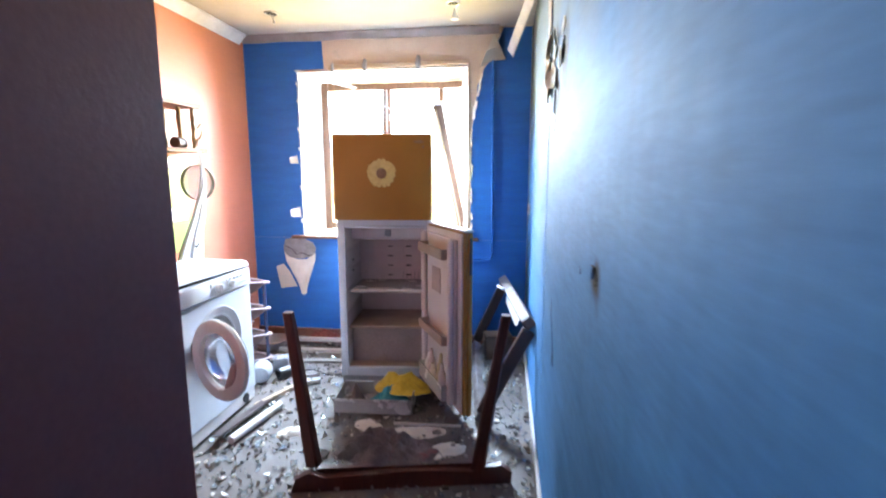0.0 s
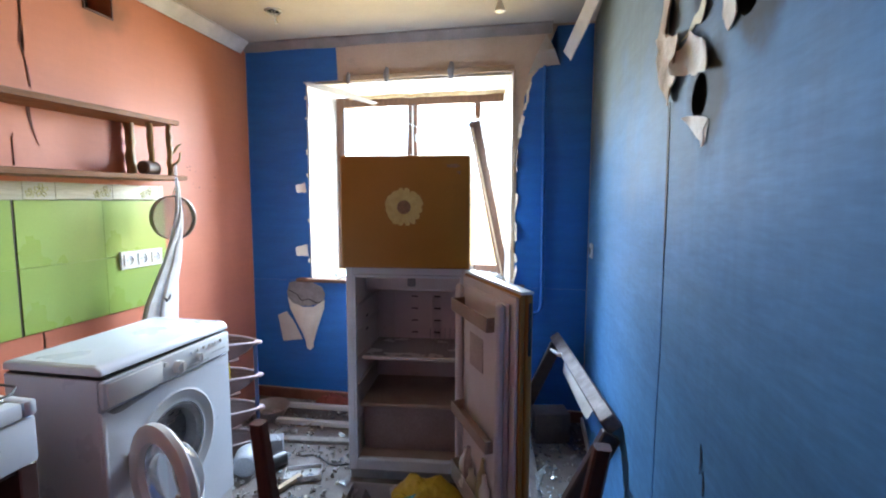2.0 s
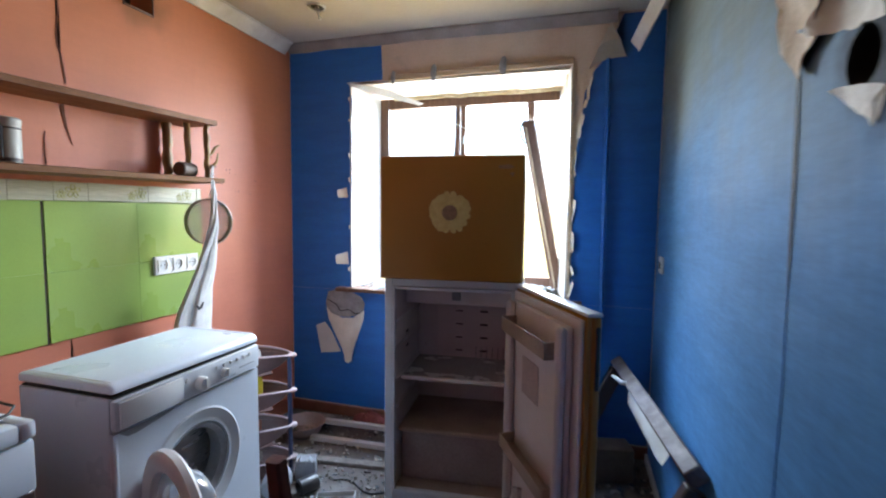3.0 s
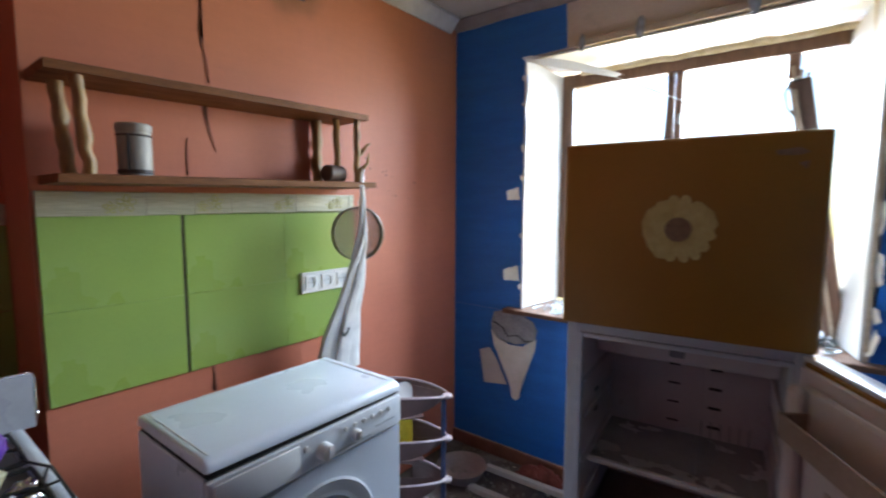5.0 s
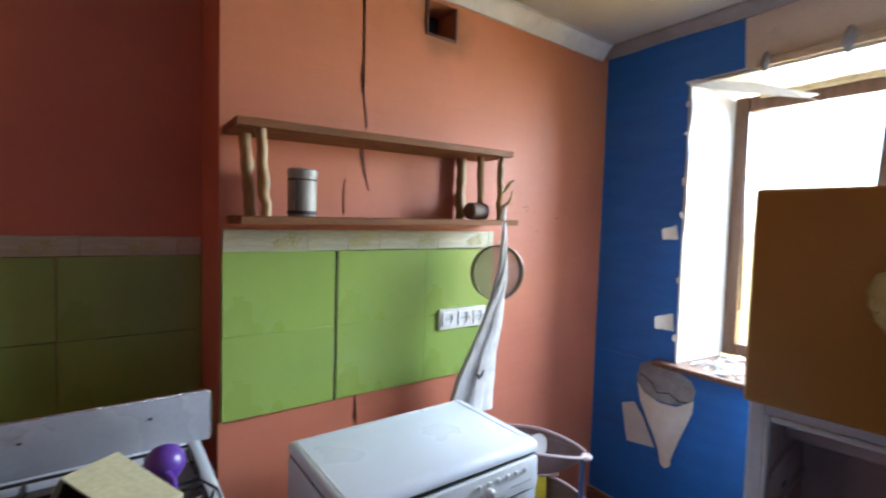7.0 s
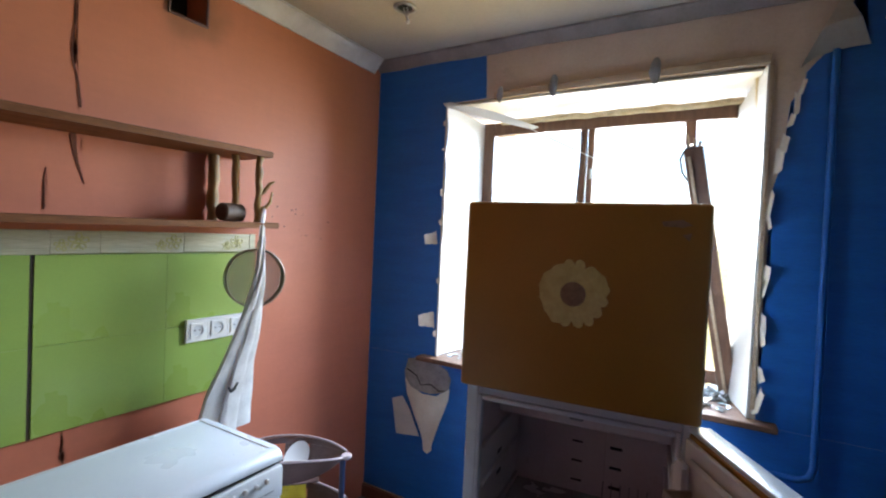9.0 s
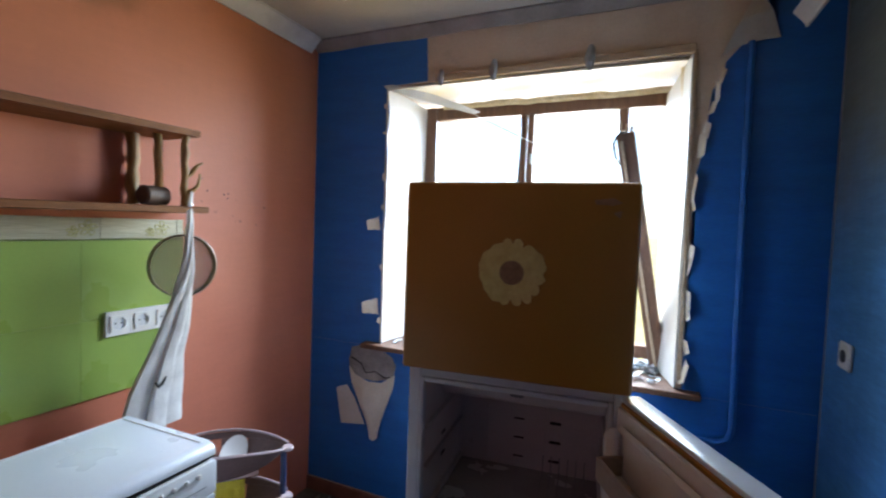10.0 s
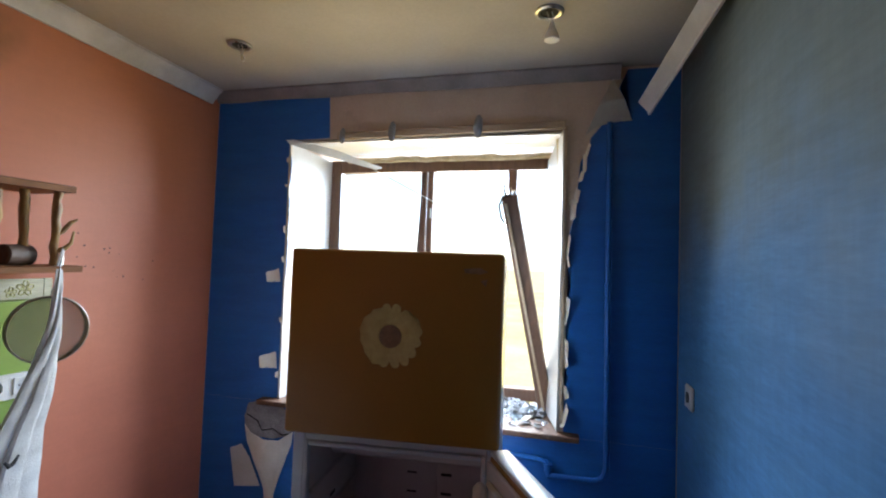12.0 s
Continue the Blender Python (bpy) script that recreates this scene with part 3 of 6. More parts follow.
# broken plaster patch under the sill
bm = bmesh.new()
slab(bm, [(0.265, 0.69), (0.255, 0.76), (0.275, 0.825), (0.33, 0.84), (0.43, 0.835), (0.51, 0.80), (0.535, 0.755), (0.52, 0.69), (0.42, 0.665), (0.33, 0.665)], 0.006, on_north(-0.002))
bmesh.ops.subdivide_edges(bm, edges=bm.edges[:], cuts=2, use_grid_fill=True)
for v in bm.verts:
    v.co.y += 0.006 * noise.noise(v.co * 30)
part("broken_patch", bm, M_CONCRETE, wall_north, "grey cracked plaster patch")
bm = bmesh.new()
crack_pts = [(0.27, 0.77), (0.33, 0.745), (0.36, 0.70), (0.42, 0.715), (0.47, 0.69), (0.52, 0.70)]
tube(bm, [(u, -0.009, z) for u, z in crack_pts], 0.003, 5)
part("crack", bm, M_BLACK, wall_north)
bm = bmesh.new()
cone = [(0.262, 0.72), (0.30, 0.685), (0.38, 0.66), (0.46, 0.665), (0.535, 0.715), (0.530, 0.655), (0.500, 0.585), (0.470, 0.520), (0.462, 0.460), (0.450, 0.410), (0.452, 0.385), (0.430, 0.365), (0.405, 0.375), (0.388, 0.43), (0.360, 0.50), (0.320, 0.57), (0.280, 0.64)]
slab(bm, cone, 0.004, on_north(-0.009))
bmesh.ops.subdivide_edges(bm, edges=bm.edges[:], cuts=2, use_grid_fill=True)
for v in bm.verts:
    v.co.y -= 0.03 * max(0.0, 1 - ((v.co.x - 0.41) / 0.14) ** 2) * (0.5 + 0.5 * noise.noise(v.co * 8))
part("torn_flap", bm, M_PAPER, wall_north, "hanging cone of torn wallpaper backing")
bm = bmesh.new()
slab(bm, [(0.185, 0.595), (0.250, 0.622), (0.300, 0.560), (0.365, 0.432), (0.220, 0.412)], 0.002, on_north(-0.012))
part("torn_flap", bm, M_REVEAL, wall_north, "pale square of torn paper")

# skirting on the window wall and the blue side wall
bm = bmesh.new()
box(bm, (0.0, -0.016, 0.0), (XE, -0.0005, 0.07), 0.004)
structure("baseboard_north", bm, M_BASEB, "reddish-brown wooden skirting board, dirty", "skirting")
bm = bmesh.new()
box(bm, (XE - 0.016, -2.9, 0.0), (XE - 0.0005, -0.02, 0.045), 0.004)
structure("baseboard_east", bm, M_CORNICE, "pale narrow skirting strip along the blue wall", "skirting")

CORN = [(0, 0), (0.055, 0), (0.055, -0.010), (0.046, -0.014), (0.036, -0.024), (0.024, -0.040), (0.014, -0.050), (0.010, -0.058), (0, -0.058)]


def cornice(bm, p, q, inward, wob=0.0, size=1.0):
    """A moulded ceiling strip from p to q; inward: the way from the wall into the room."""
    p, q, inw = Vector(p), Vector(q), Vector(inward)
    n = 14
    rings = []
    for i in range(n + 1):
        c = p.lerp(q, i / n)
        dz = wob * noise.noise(c * 3)
        rings.append([bm.verts.new(c + inw * a * size + Vector((0, 0, b * size + dz * (b < -0.02)))) for a, b in CORN])
    k = len(CORN)
    for r0, r1 in zip(rings, rings[1:]):
        for j in range(k):
            bm.faces.new((r0[j], r0[(j + 1) % k], r1[(j + 1) % k], r1[j]))
    bm.faces.new(rings[0])
    bm.faces.new(rings[-1][::-1])


bm = bmesh.new()
cornice(bm, (0.001, Y_PIER + 0.004, H - 0.001), (0.001, -0.06, H - 0.001), (1, 0, 0), size=1.2)
structure("trim_west", bm, M_CORNICE, "white moulded foam cornice above the salmon wall", "cornice", True)
bm = bmesh.new()
cornice(bm, (0.002, -0.003, H - 0.001), (2.0, -0.003, H - 0.001), (0, -1, 0), 0.012, size=0.85)
structure("trim_north", bm, M_CORNICE_DARK, "sagging dark grey foam cornice above the window", "cornice", True)
bm = bmesh.new()
cornice(bm, (XE - 0.001, -2.66, H - 0.001), (XE - 0.001, -0.75, H - 0.001), (-1, 0, 0))
structure("trim_east", bm, M_CORNICE, "white foam cornice above the blue wall", "cornice", True)
bm = bmesh.new()
bar(bm, (2.215, -0.78, 2.395), (2.080, -0.100, 2.200), 0.062, 0.010, 0.002, up=(0.75, 0, 0.6))
bar(bm, (2.232, -0.78, 2.377), (2.097, -0.100, 2.182), 0.010, 0.034, 0.002)
solid("loose_cornice_strip", bm, M_CORNICE, "white foam cornice strip hanging loose from the ceiling", "cornice")

# cracks and soot of the salmon wall
crack_a = [(-1.408, 2.36), (-1.410, 2.16), (-1.408, 2.05), (-1.416, 1.97), (-1.407, 1.92), (-1.396, 1.878), (-1.389, 1.807)]
crack_b = [(-1.400, 1.74), (-1.404, 1.72), (-1.398, 1.68), (-1.393, 1.644), (-1.384, 1.610), (-1.377, 1.585)]
crack_c = [(-1.470, 1.62), (-1.473, 1.56), (-1.472, 1.502)]


def roughened(pts, seed):
    """The same course with small sideways jerks between its points."""
    out = []
    for (u0, v0), (u1, v1) in zip(pts, pts[1:]):
        for k in range(6):
            f = k / 6
            v = v0 + (v1 - v0) * f
            out.append((u0 + (u1 - u0) * f + 0.0042 * noise.noise(Vector((v * 38, seed, 0))), v))
    return out + [pts[-1]]


crack_d = [(-1.418, 0.850), (-1.412, 0.81), (-1.420, 0.775), (-1.408, 0.74)]
crack_a, crack_b, crack_c, crack_d = roughened(crack_a, 1), roughened(crack_b, 2), roughened(crack_c, 3), roughened(crack_d, 4)
for pts, w0, w1 in ((crack_a, 0.0010, 0.0065), (crack_b, 0.015, 0.0008), (crack_c, 0.0008, 0.003), (crack_d, 0.0012, 0.0035)):
    n = len(pts)
    edge = [(u - w0 - (w1 - w0) * i / (n - 1), v) for i, (u, v) in enumerate(pts)]
    bm = bmesh.new()
    slab(bm, edge + pts[::-1], 0.0015, on_west(0.0006))
    part("crack", bm, M_CRACK, wall_west, "dark wall crack", smooth=False)
    bm = bmesh.new()
    lip = [(u + 0.003 + (w0 + (w1 - w0) * i / (n - 1)) * 0.9, v) for i, (u, v) in enumerate(pts)]
    slab(bm, [(u + 0.001, v) for u, v in pts] + lip[::-1], 0.0009, on_west(0.0006))
    part("crack_lip", bm, M_SALMON, wall_west, "lifted paint edge", smooth=False)
bm = bmesh.new()
box(bm, (-0.40, -1.145, 2.20), (-0.12, -1.015, 2.325))
part("vent_duct", bm, M_BLACK, wall_west, "black sooty vent opening")
for u0, u1, v0, v1 in ((-1.152, -1.008, 2.192, 2.20), (-1.152, -1.145, 2.20, 2.325), (-1.015, -1.008, 2.20, 2.325)):
    bm = bmesh.new()
    box(bm, (0.0005, u0, v0), (0.008, u1, v1), 0.001)
    part("vent_rim", bm, M_MAUVE, wall_west, "sooty broken rim")
spots = random.Random(3)
bm = bmesh.new()
for k in range(16):
    u, v, r = spots.uniform(-0.80, -0.35), spots.uniform(1.42, 1.62), spots.uniform(0.002, 0.005)
    slab(bm, [(u + r * math.cos(a), v + r * math.sin(a) * spots.uniform(0.6, 1.2)) for a in (0, 1.05, 2.1, 3.14, 4.2, 5.2)], 0.0008, on_west(0.0005))
tagged(part("chips", bm, M_MAHOG, wall_west, "small dark chips in the paint", smooth=False), kind="stuff")

# ---- the window ----
window = thing("window_1", "brown wooden window frame with its glass blown out", "window", (0, 0, 0), kind="structure")
YF0, YF1 = 0.345, 0.405
for name, a, b in (("frame_post", (0.482, YF0, 0.875), (0.548, YF1, 2.125)), ("frame_post", (1.70, YF0, 0.875), (1.765, YF1, 2.125)),
                   ("frame_head", (0.5485, YF0 + 0.002, 2.055), (1.6995, YF1, 2.125)), ("frame_bottom", (0.5485, YF0 + 0.002, 0.875), (1.6995, YF1, 0.935)),
                   ("mullion", (1.030, YF0 - 0.012, 0.9355), (1.062, YF1, 2.0545)), ("mullion", (1.068, YF0 - 0.008, 0.9355), (1.100, YF1, 2.0545)),
                   ("mullion_stub", (1.500, YF0, 1.95), (1.545, YF1, 2.0545))):
    bm = bmesh.new()
    box(bm, a, b, 0.005)
    part(name, bm, M_FRAME, window)
bm = bmesh.new()
for z in (1.1, 1.45, 1.8):
    tube(bm, [(1.090, YF0 - 0.02, z), (1.090, YF0 - 0.02, z + 0.05)], 0.006, 8)
part("hinge", bm, M_STEEL, window, "steel hinge pins")
sh = random.Random(11)
for x0, x1, z0, z1 in ((0.549, 1.029, 0.936, 2.054), (1.101, 1.499, 0.936, 2.054)):
    for k in range(9):
        side = sh.choice("lrtb")
        s, w, h = sh.random(), sh.uniform(0.05, 0.14), sh.uniform(0.015, 0.06)
        if side in "lr":
            z = z0 + s * (z1 - z0 - w)
            x, d = (x0, 1) if side == "l" else (x1, -1)
            tri_ = [(x, z), (x, z + w), (x + d * h, z + w * sh.uniform(0.2, 0.8))]
        else:
            x = x0 + s * (x1 - x0 - w)
            z, d = (z1, -1) if side == "t" else (z0, 1)
            tri_ = [(x, z), (x + w, z), (x + w * sh.uniform(0.2, 0.8), z + d * h)]
        bm = bmesh.new()
        slab(bm, tri_, 0.003, on_north(0.376))
        part("glass_shard", bm, M_GLASS, window, "jagged remnant of window glass", smooth=False)
for x0, lean in ((0.565, 0.012), (1.0, -0.045)):
    bm = bmesh.new()
    bar(bm, (x0, YF0 - 0.01, 1.10), (x0 + lean * -1, YF0 - 0.01, 2.04), 0.010, 0.012, 0.001, up=(0, 1, 0))
    part("glazing_bead", bm, M_SASH, window, "thin dark loosened glazing bead")

sill = bmesh.new()
box(sill, (0.351, -0.058, 0.838), (1.865, 0.344, 0.862), 0.004)
structure("window_sill", sill, M_FRAME, "brown varnished wooden window sill covered in broken glass", "window sill")
# linings of the opening
bm = bmesh.new()
slab(bm, [(0.0, 0.866), (0.352, 0.866), (0.352, 2.118), (0.0, 2.138)], 0.010, Matrix(((0.134, 0, 0.99, 0.434), (0.99, 0, -0.134, -0.004), (0, 1, 0, 0), (0, 0, 0, 1))))
lining_l = solid("reveal_board", bm, M_REVEAL, "white plastic reveal board beside the window frame", "reveal board", group="window linings")
bm = bmesh.new()
slab(bm, [(0.0, 0.866), (0.335, 0.866), (0.335, 2.090), (0.02, 2.150), (0.0, 2.150)], 0.008, Matrix(((-0.21, 0, 0.978, 1.772), (0.978, 0, 0.21, -0.012), (0, 1, 0, 0), (0, 0, 0, 1))))
solid("reveal_board", bm, M_REVEAL, "white plastic reveal board pushed loose from the wall", "reveal board", group="window linings")
bm = bmesh.new()
slab(bm, [(0.46, 0.0), (1.76, 0.0), (1.76, 0.30), (0.46, 0.30)], 0.008, Matrix(((1, 0, 0, 0), (0, 1, 0, 0.002), (0, 0.04, -1, 2.142), (0, 0, 0, 1))))
solid("reveal_board", bm, M_REVEAL, "white plastic board lining the window head", "reveal board", group="window linings")
bm = bmesh.new()
bar(bm, (0.70, -0.010, 2.158), (1.782, -0.010, 2.172), 0.018, 0.034, 0.003)
solid("lintel_batten", bm, M_RAWWOOD, "pale wooden batten along the window head", "batten")
bm = bmesh.new()
bar(bm, (1.789, -0.008, 0.90), (1.784, -0.008, 2.165), 0.012, 0.014, 0.002)
solid("side_batten", bm, M_RAWWOOD, "thin pale batten along the torn window edge", "batten")
bm = bmesh.new()
pts = [(0.60 + 1.12 * k / 22, 0.325 + 0.01 * noise.noise(V(k * 0.7, 0, 0)), 2.118 + 0.012 * noise.noise(V(k * 0.6, 3, 0))) for k in range(23)]
tube(bm, pts, [0.014 + 0.010 * abs(noise.noise(V(k * 0.9, 9, 1))) for k in range(23)], 10)
solid("mounting_foam_strip", bm, M_FOAM, "yellow hardened mounting foam above the window frame", "foam")
bm = bmesh.new()
pts = [(1.768, 0.10 + 0.02 * noise.noise(V(k * 0.7, 0, 4)), 1.60 + 0.54 * k / 14) for k in range(15)]
tube(bm, pts, [0.010 + 0.012 * abs(noise.noise(V(k * 0.9, 9, 5))) + 0.012 * k / 14 for k in range(15)], 10)
solid("mounting_foam_strip", bm, M_FOAM, "yellow mounting foam bulging behind the loose reveal board", "foam")
for x, z, s in ((0.735, 2.155, 0.8), (0.99, 2.165, 1.0), (1.40, 2.172, 1.1)):
    bm = bmesh.new()
    lathe(bm, [(0.006, 0.045), (0.016, 0.03), (0.020, 0.0), (0.014, -0.03), (0.008, -0.045)], 12)
    for v in bm.verts:
        v.co *= s * (1 + 0.35 * noise.noise(v.co * 60))
        v.co.y *= 0.55
    solid("foam_blob", bm, M_GASKET, "grey blob of old sealant on the window batten", "sealant", (x, -0.027, z), group="sealant blobs")
bm = bmesh.new()
vs = [bm.verts.new(p) for p in ((0.420, -0.016, 2.150), (0.470, -0.016, 2.152), (0.650, 0.09, 2.118), (0.850, 0.225, 2.052), (0.815, 0.215, 2.040), (0.640, 0.105, 2.078), (0.440, -0.010, 2.128))]
for tri_ in ((0, 1, 6), (1, 2, 6), (2, 5, 6), (2, 3, 4), (2, 4, 5)):
    bm.faces.new([vs[i] for i in tri_])
bmesh.ops.solidify(bm, geom=bm.faces[:], thickness=0.003)
solid("loose_lining_strip", bm, M_REVEAL, "torn white lining strip hanging across the window corner", "strip")
bm = bmesh.new()
bar(bm, (0.76, 0.175, 2.065), (1.30, 0.09, 1.785), 0.010, 0.004, 0.001)
solid("plastic_sliver", bm, M_REVEAL, "thin white plastic sliver sticking out by the window", "strip")
# broken timber leaning in the opening
broken_post = thing("broken_mullion", "broken brown window mullion leaning in the opening", "timber", (1.724, 0.255, 0.862))
bm = bmesh.new()
bar(bm, (0, 0, 0), (-0.175, -0.28, 1.00), 0.068, 0.055, 0.005, up=(0, 1, 0))
part("post", bm, M_FRAME, broken_post)
bm = bmesh.new()
bar(bm, (-0.012, -0.035, 0.02), (-0.186, -0.312, 0.96), 0.012, 0.012, 0.002, up=(0, 1, 0))
part("bead", bm, M_RAWWOOD, broken_post, "pale splintered glazing bead")
bm = bmesh.new()
for dx, dz in ((-0.01, 0.05), (0.008, 0.035), (0.02, 0.022)):
    bar(bm, (-0.178 + dx, -0.277, 0.985), (-0.182 + dx * 1.6, -0.285, 1.00 + dz), 0.010, 0.012, 0.001, up=(0, 1, 0))
part("splinter", bm, M_RAWWOOD, broken_post)
bm = bmesh.new()
tube(bm, [(-0.17, -0.30, 1.0), (-0.20, -0.31, 0.99), (-0.215, -0.31, 0.95), (-0.205, -0.305, 0.90), (-0.185, -0.30, 0.87)], 0.004, 6)
part("bent_wire", bm, M_DARK, broken_post)

# heating pipe
bm = bmesh.new()
tube(bm, [(1.960, -0.022, 2.17), (1.964, -0.022, 1.6), (1.972, -0.022, 0.80), (1.972, -0.024, 0.74), (1.960, -0.026, 0.705), (1.93, -0.028, 0.69), (1.74, -0.030, 0.685)], 0.011, 12)
pipe = solid("heating_pipe", bm, M_BLUE, "slim heating pipe painted blue like the wall", "pipe")
bm = bmesh.new()
tube(bm, [(1.745, -0.03, 0.685), (1.742, -0.03, 0.715), (1.735, -0.03, 0.74), (1.70, -0.03, 0.75), (1.50, -0.03, 0.755)], 0.011, 12)
tube(bm, [(1.743, -0.03, 0.70), (1.743, -0.03, 0.735)], 0.017, 12)
part("elbow", bm, M_BLUE, pipe)

# ---- ceiling lights ----
def ceiling_light(x, y, bulb):
    t = thing("ceiling_light", "recessed ceiling spot with its bulb hanging out on a wire" if bulb else "empty recessed ceiling spot with a dangling lamp holder", "ceiling light", (x, y, H), group="ceiling spots")
    b = bmesh.new()
    lathe(b, [(0.048, -0.0005), (0.048, -0.006), (0.040, -0.009), (0.032, -0.006), (0.032, -0.0005)], 28, close=True)
    part("ring", b, M_STEEL, t, "tarnished metal ring")
    # The ceiling has no hole here: a black disc gives the recess its shade.
    b = bmesh.new()
    lathe(b, [(0.0, -0.0012), (0.032, -0.0012), (0.032, -0.0004), (0.0, -0.0004)], 24)
    part("recess", b, M_BLACK, t, "flat black disc for the shaded recess")
    b = bmesh.new()
    d = -0.035 if bulb else -0.05
    tube(b, [(0.008, 0, -0.001), (0.014, 0.004, d * 0.5), (0.010, 0.004, d)], 0.002, 6)
    tube(b, [(-0.008, 0, -0.001), (-0.002, 0.004, d * 0.5), (0.010, 0.004, d)], 0.002, 6)
    part("wire", b, M_WHITE_P, t)
    b = bmesh.new()
    if bulb:
        lathe(b, [(0.006, 0.0), (0.009, -0.01), (0.010, -0.022), (0.016, -0.03), (0.025, -0.055), (0.025, -0.062), (0.022, -0.064)], 24, pose(0.010, 0.004, d, 0, 0, 0))
        part("bulb", b, M_WHITE_P, t, "white reflector bulb")
    else:
        lathe(b, [(0.005, 0.0), (0.008, -0.004), (0.008, -0.014), (0.004, -0.018)], 14, pose(0.012, 0.004, d, 20, 0, 0))
        part("lamp_holder", b, M_WHITE_P, t, "small white lamp holder")
    return t


ceiling_light(0.490, -0.470, False)
ceiling_light(1.716, -0.485, True)

# ---- torn paper of the blue wall ----
def torn_sheet(outline, material, lift, seed, label):
    """A crumpled scrap that still clings to the blue wall."""
    b = bmesh.new()
    slab(b, outline, 0.002, on_east(XE - 0.001))
    bmesh.ops.subdivide_edges(b, edges=b.edges[:], cuts=3, use_grid_fill=True)
    cu = sum(p[0] for p in outline) / len(outline)
    cv = sum(p[1] for p in outline) / len(outline)
    for v in b.verts:
        far = math.hypot(v.co.y - cu, v.co.z - cv) / 0.08
        v.co.x -= lift * (min(far, 1.3) ** 2) * (0.55 + 0.9 * noise.noise(v.co * 14 + Vector((seed, 0, 0)))) + 0.004 * abs(noise.noise(v.co * 45))
        v.co.y += 0.006 * noise.noise(v.co * 30 + Vector((0, seed, 0)))
        v.co.z += 0.006 * noise.noise(v.co * 30 + Vector((seed, seed, 0)))
        v.co.x = min(v.co.x, XE - 0.0008)
    return part("torn_flap", b, material, wall_east, label)


torn_sheet([(-1.530, 2.10), (-1.565, 2.09), (-1.590, 1.92), (-1.605, 1.80), (-1.560, 1.775), (-1.505, 1.80), (-1.515, 1.90)], M_PAPER_T, 0.012, 1, "tan strip of torn wallpaper backing")
torn_sheet([(-1.495, 1.805), (-1.522, 1.738), (-1.524, 1.684), (-1.575, 1.640), (-1.622, 1.606), (-1.640, 1.640), (-1.690, 1.665), (-1.715, 1.705), (-1.690, 1.755), (-1.620, 1.770), (-1.560, 1.800)], M_PAPER_T, 0.017, 2, "tan torn wallpaper backing")
torn_sheet([(-1.530, 1.690), (-1.560, 1.715), (-1.625, 1.700), (-1.650, 1.660), (-1.600, 1.640)], M_CARD_D, 0.010, 8, "dark brown fold of old wallpaper")
torn_sheet([(-1.680, 1.664), (-1.755, 1.643), (-1.835, 1.628), (-1.882, 1.617), (-1.868, 1.650), (-1.835, 1.690), (-1.760, 1.735), (-1.705, 1.710)], M_PAPER, 0.018, 3, "cream torn paper beside a hole")
torn_sheet([(-1.735, 1.556), (-1.790, 1.512), (-1.820, 1.500), (-1.857, 1.478), (-1.850, 1.510), (-1.872, 1.530), (-1.810, 1.548)], M_PAPER, 0.009, 4, "cream scrap under the hole")
torn_sheet([(-1.720, 1.725), (-1.765, 1.745), (-1.800, 1.735), (-1.835, 1.745), (-1.850, 1.80), (-1.825, 1.835), (-1.800, 1.775), (-1.755, 1.765)], M_CARD, 0.020, 5, "yellowish ragged paper strip between two holes")
torn_sheet([(-1.915, 1.735), (-1.955, 1.745), (-1.985, 1.69), (-1.955, 1.668), (-1.92, 1.70)], M_PAPER, 0.018, 6, "cream scrap beside the upper hole")
torn_sheet([(-1.98, 1.762), (-2.03, 1.770), (-2.06, 1.795), (-2.035, 1.805), (-1.985, 1.785)], M_CARD, 0.020, 7, "yellowish scrap of old wallpaper")
bm = bmesh.new()
slab(bm, [(-1.582, 1.62), (-1.590, 1.45), (-1.597, 1.30), (-1.606, 1.19), (-1.609, 1.30), (-1.607, 1.47), (-1.597, 1.62)], 0.0015, on_east(XE - 0.0006))
part("seam_gap", bm, M_BLACK, wall_east, "open dark wallpaper seam", smooth=False)
bm = bmesh.new()
slab(bm, [(-1.604, 1.195), (-1.609, 0.98), (-1.600, 0.74), (-1.602, 0.40), (-1.6045, 0.40), (-1.6028, 0.74), (-1.6118, 0.98), (-1.607, 1.195)], 0.0012, on_east(XE - 0.0006))
part("seam_gap", bm, M_BLUE, wall_east, "hairline wallpaper seam", smooth=False)
bm = bmesh.new()
slab(bm, [(-1.575, 2.35), (-1.560, 2.05), (-1.545, 1.92), (-1.565, 1.90), (-1.60, 2.05), (-1.605, 2.35)], 0.0015, on_east(XE - 0.0006))
part("seam_gap", bm, M_BLUE, wall_east, "blue strip under torn paper", smooth=False)
for k, (u, v, ln) in enumerate(((-1.925, 0.885, 0.06), (-1.945, 0.84, 0.05), (-1.985, 0.80, 0.08), (-2.03, 0.75, 0.07), (-2.005, 0.72, 0.05), (-2.513, 1.118, 0.018))):
    bm = bmesh.new()
    slab(bm, [(u, v), (u - 0.008, v - ln * 0.5), (u - 0.003, v - ln), (u - 0.002, v - ln * 0.5)], 0.0012, on_east(XE - 0.0006))
    part("scratch", bm, M_BLACK, wall_east, "dark scratch in the wallpaper", smooth=False)
bm = bmesh.new()
box(bm, (XE - 0.012, -0.235, 1.058), (XE - 0.0005, -0.150, 1.143), 0.005)
switch = solid("wall_socket", bm, M_WHITE_P, "cream wall socket on the blue wall", "socket")
bm = bmesh.new()
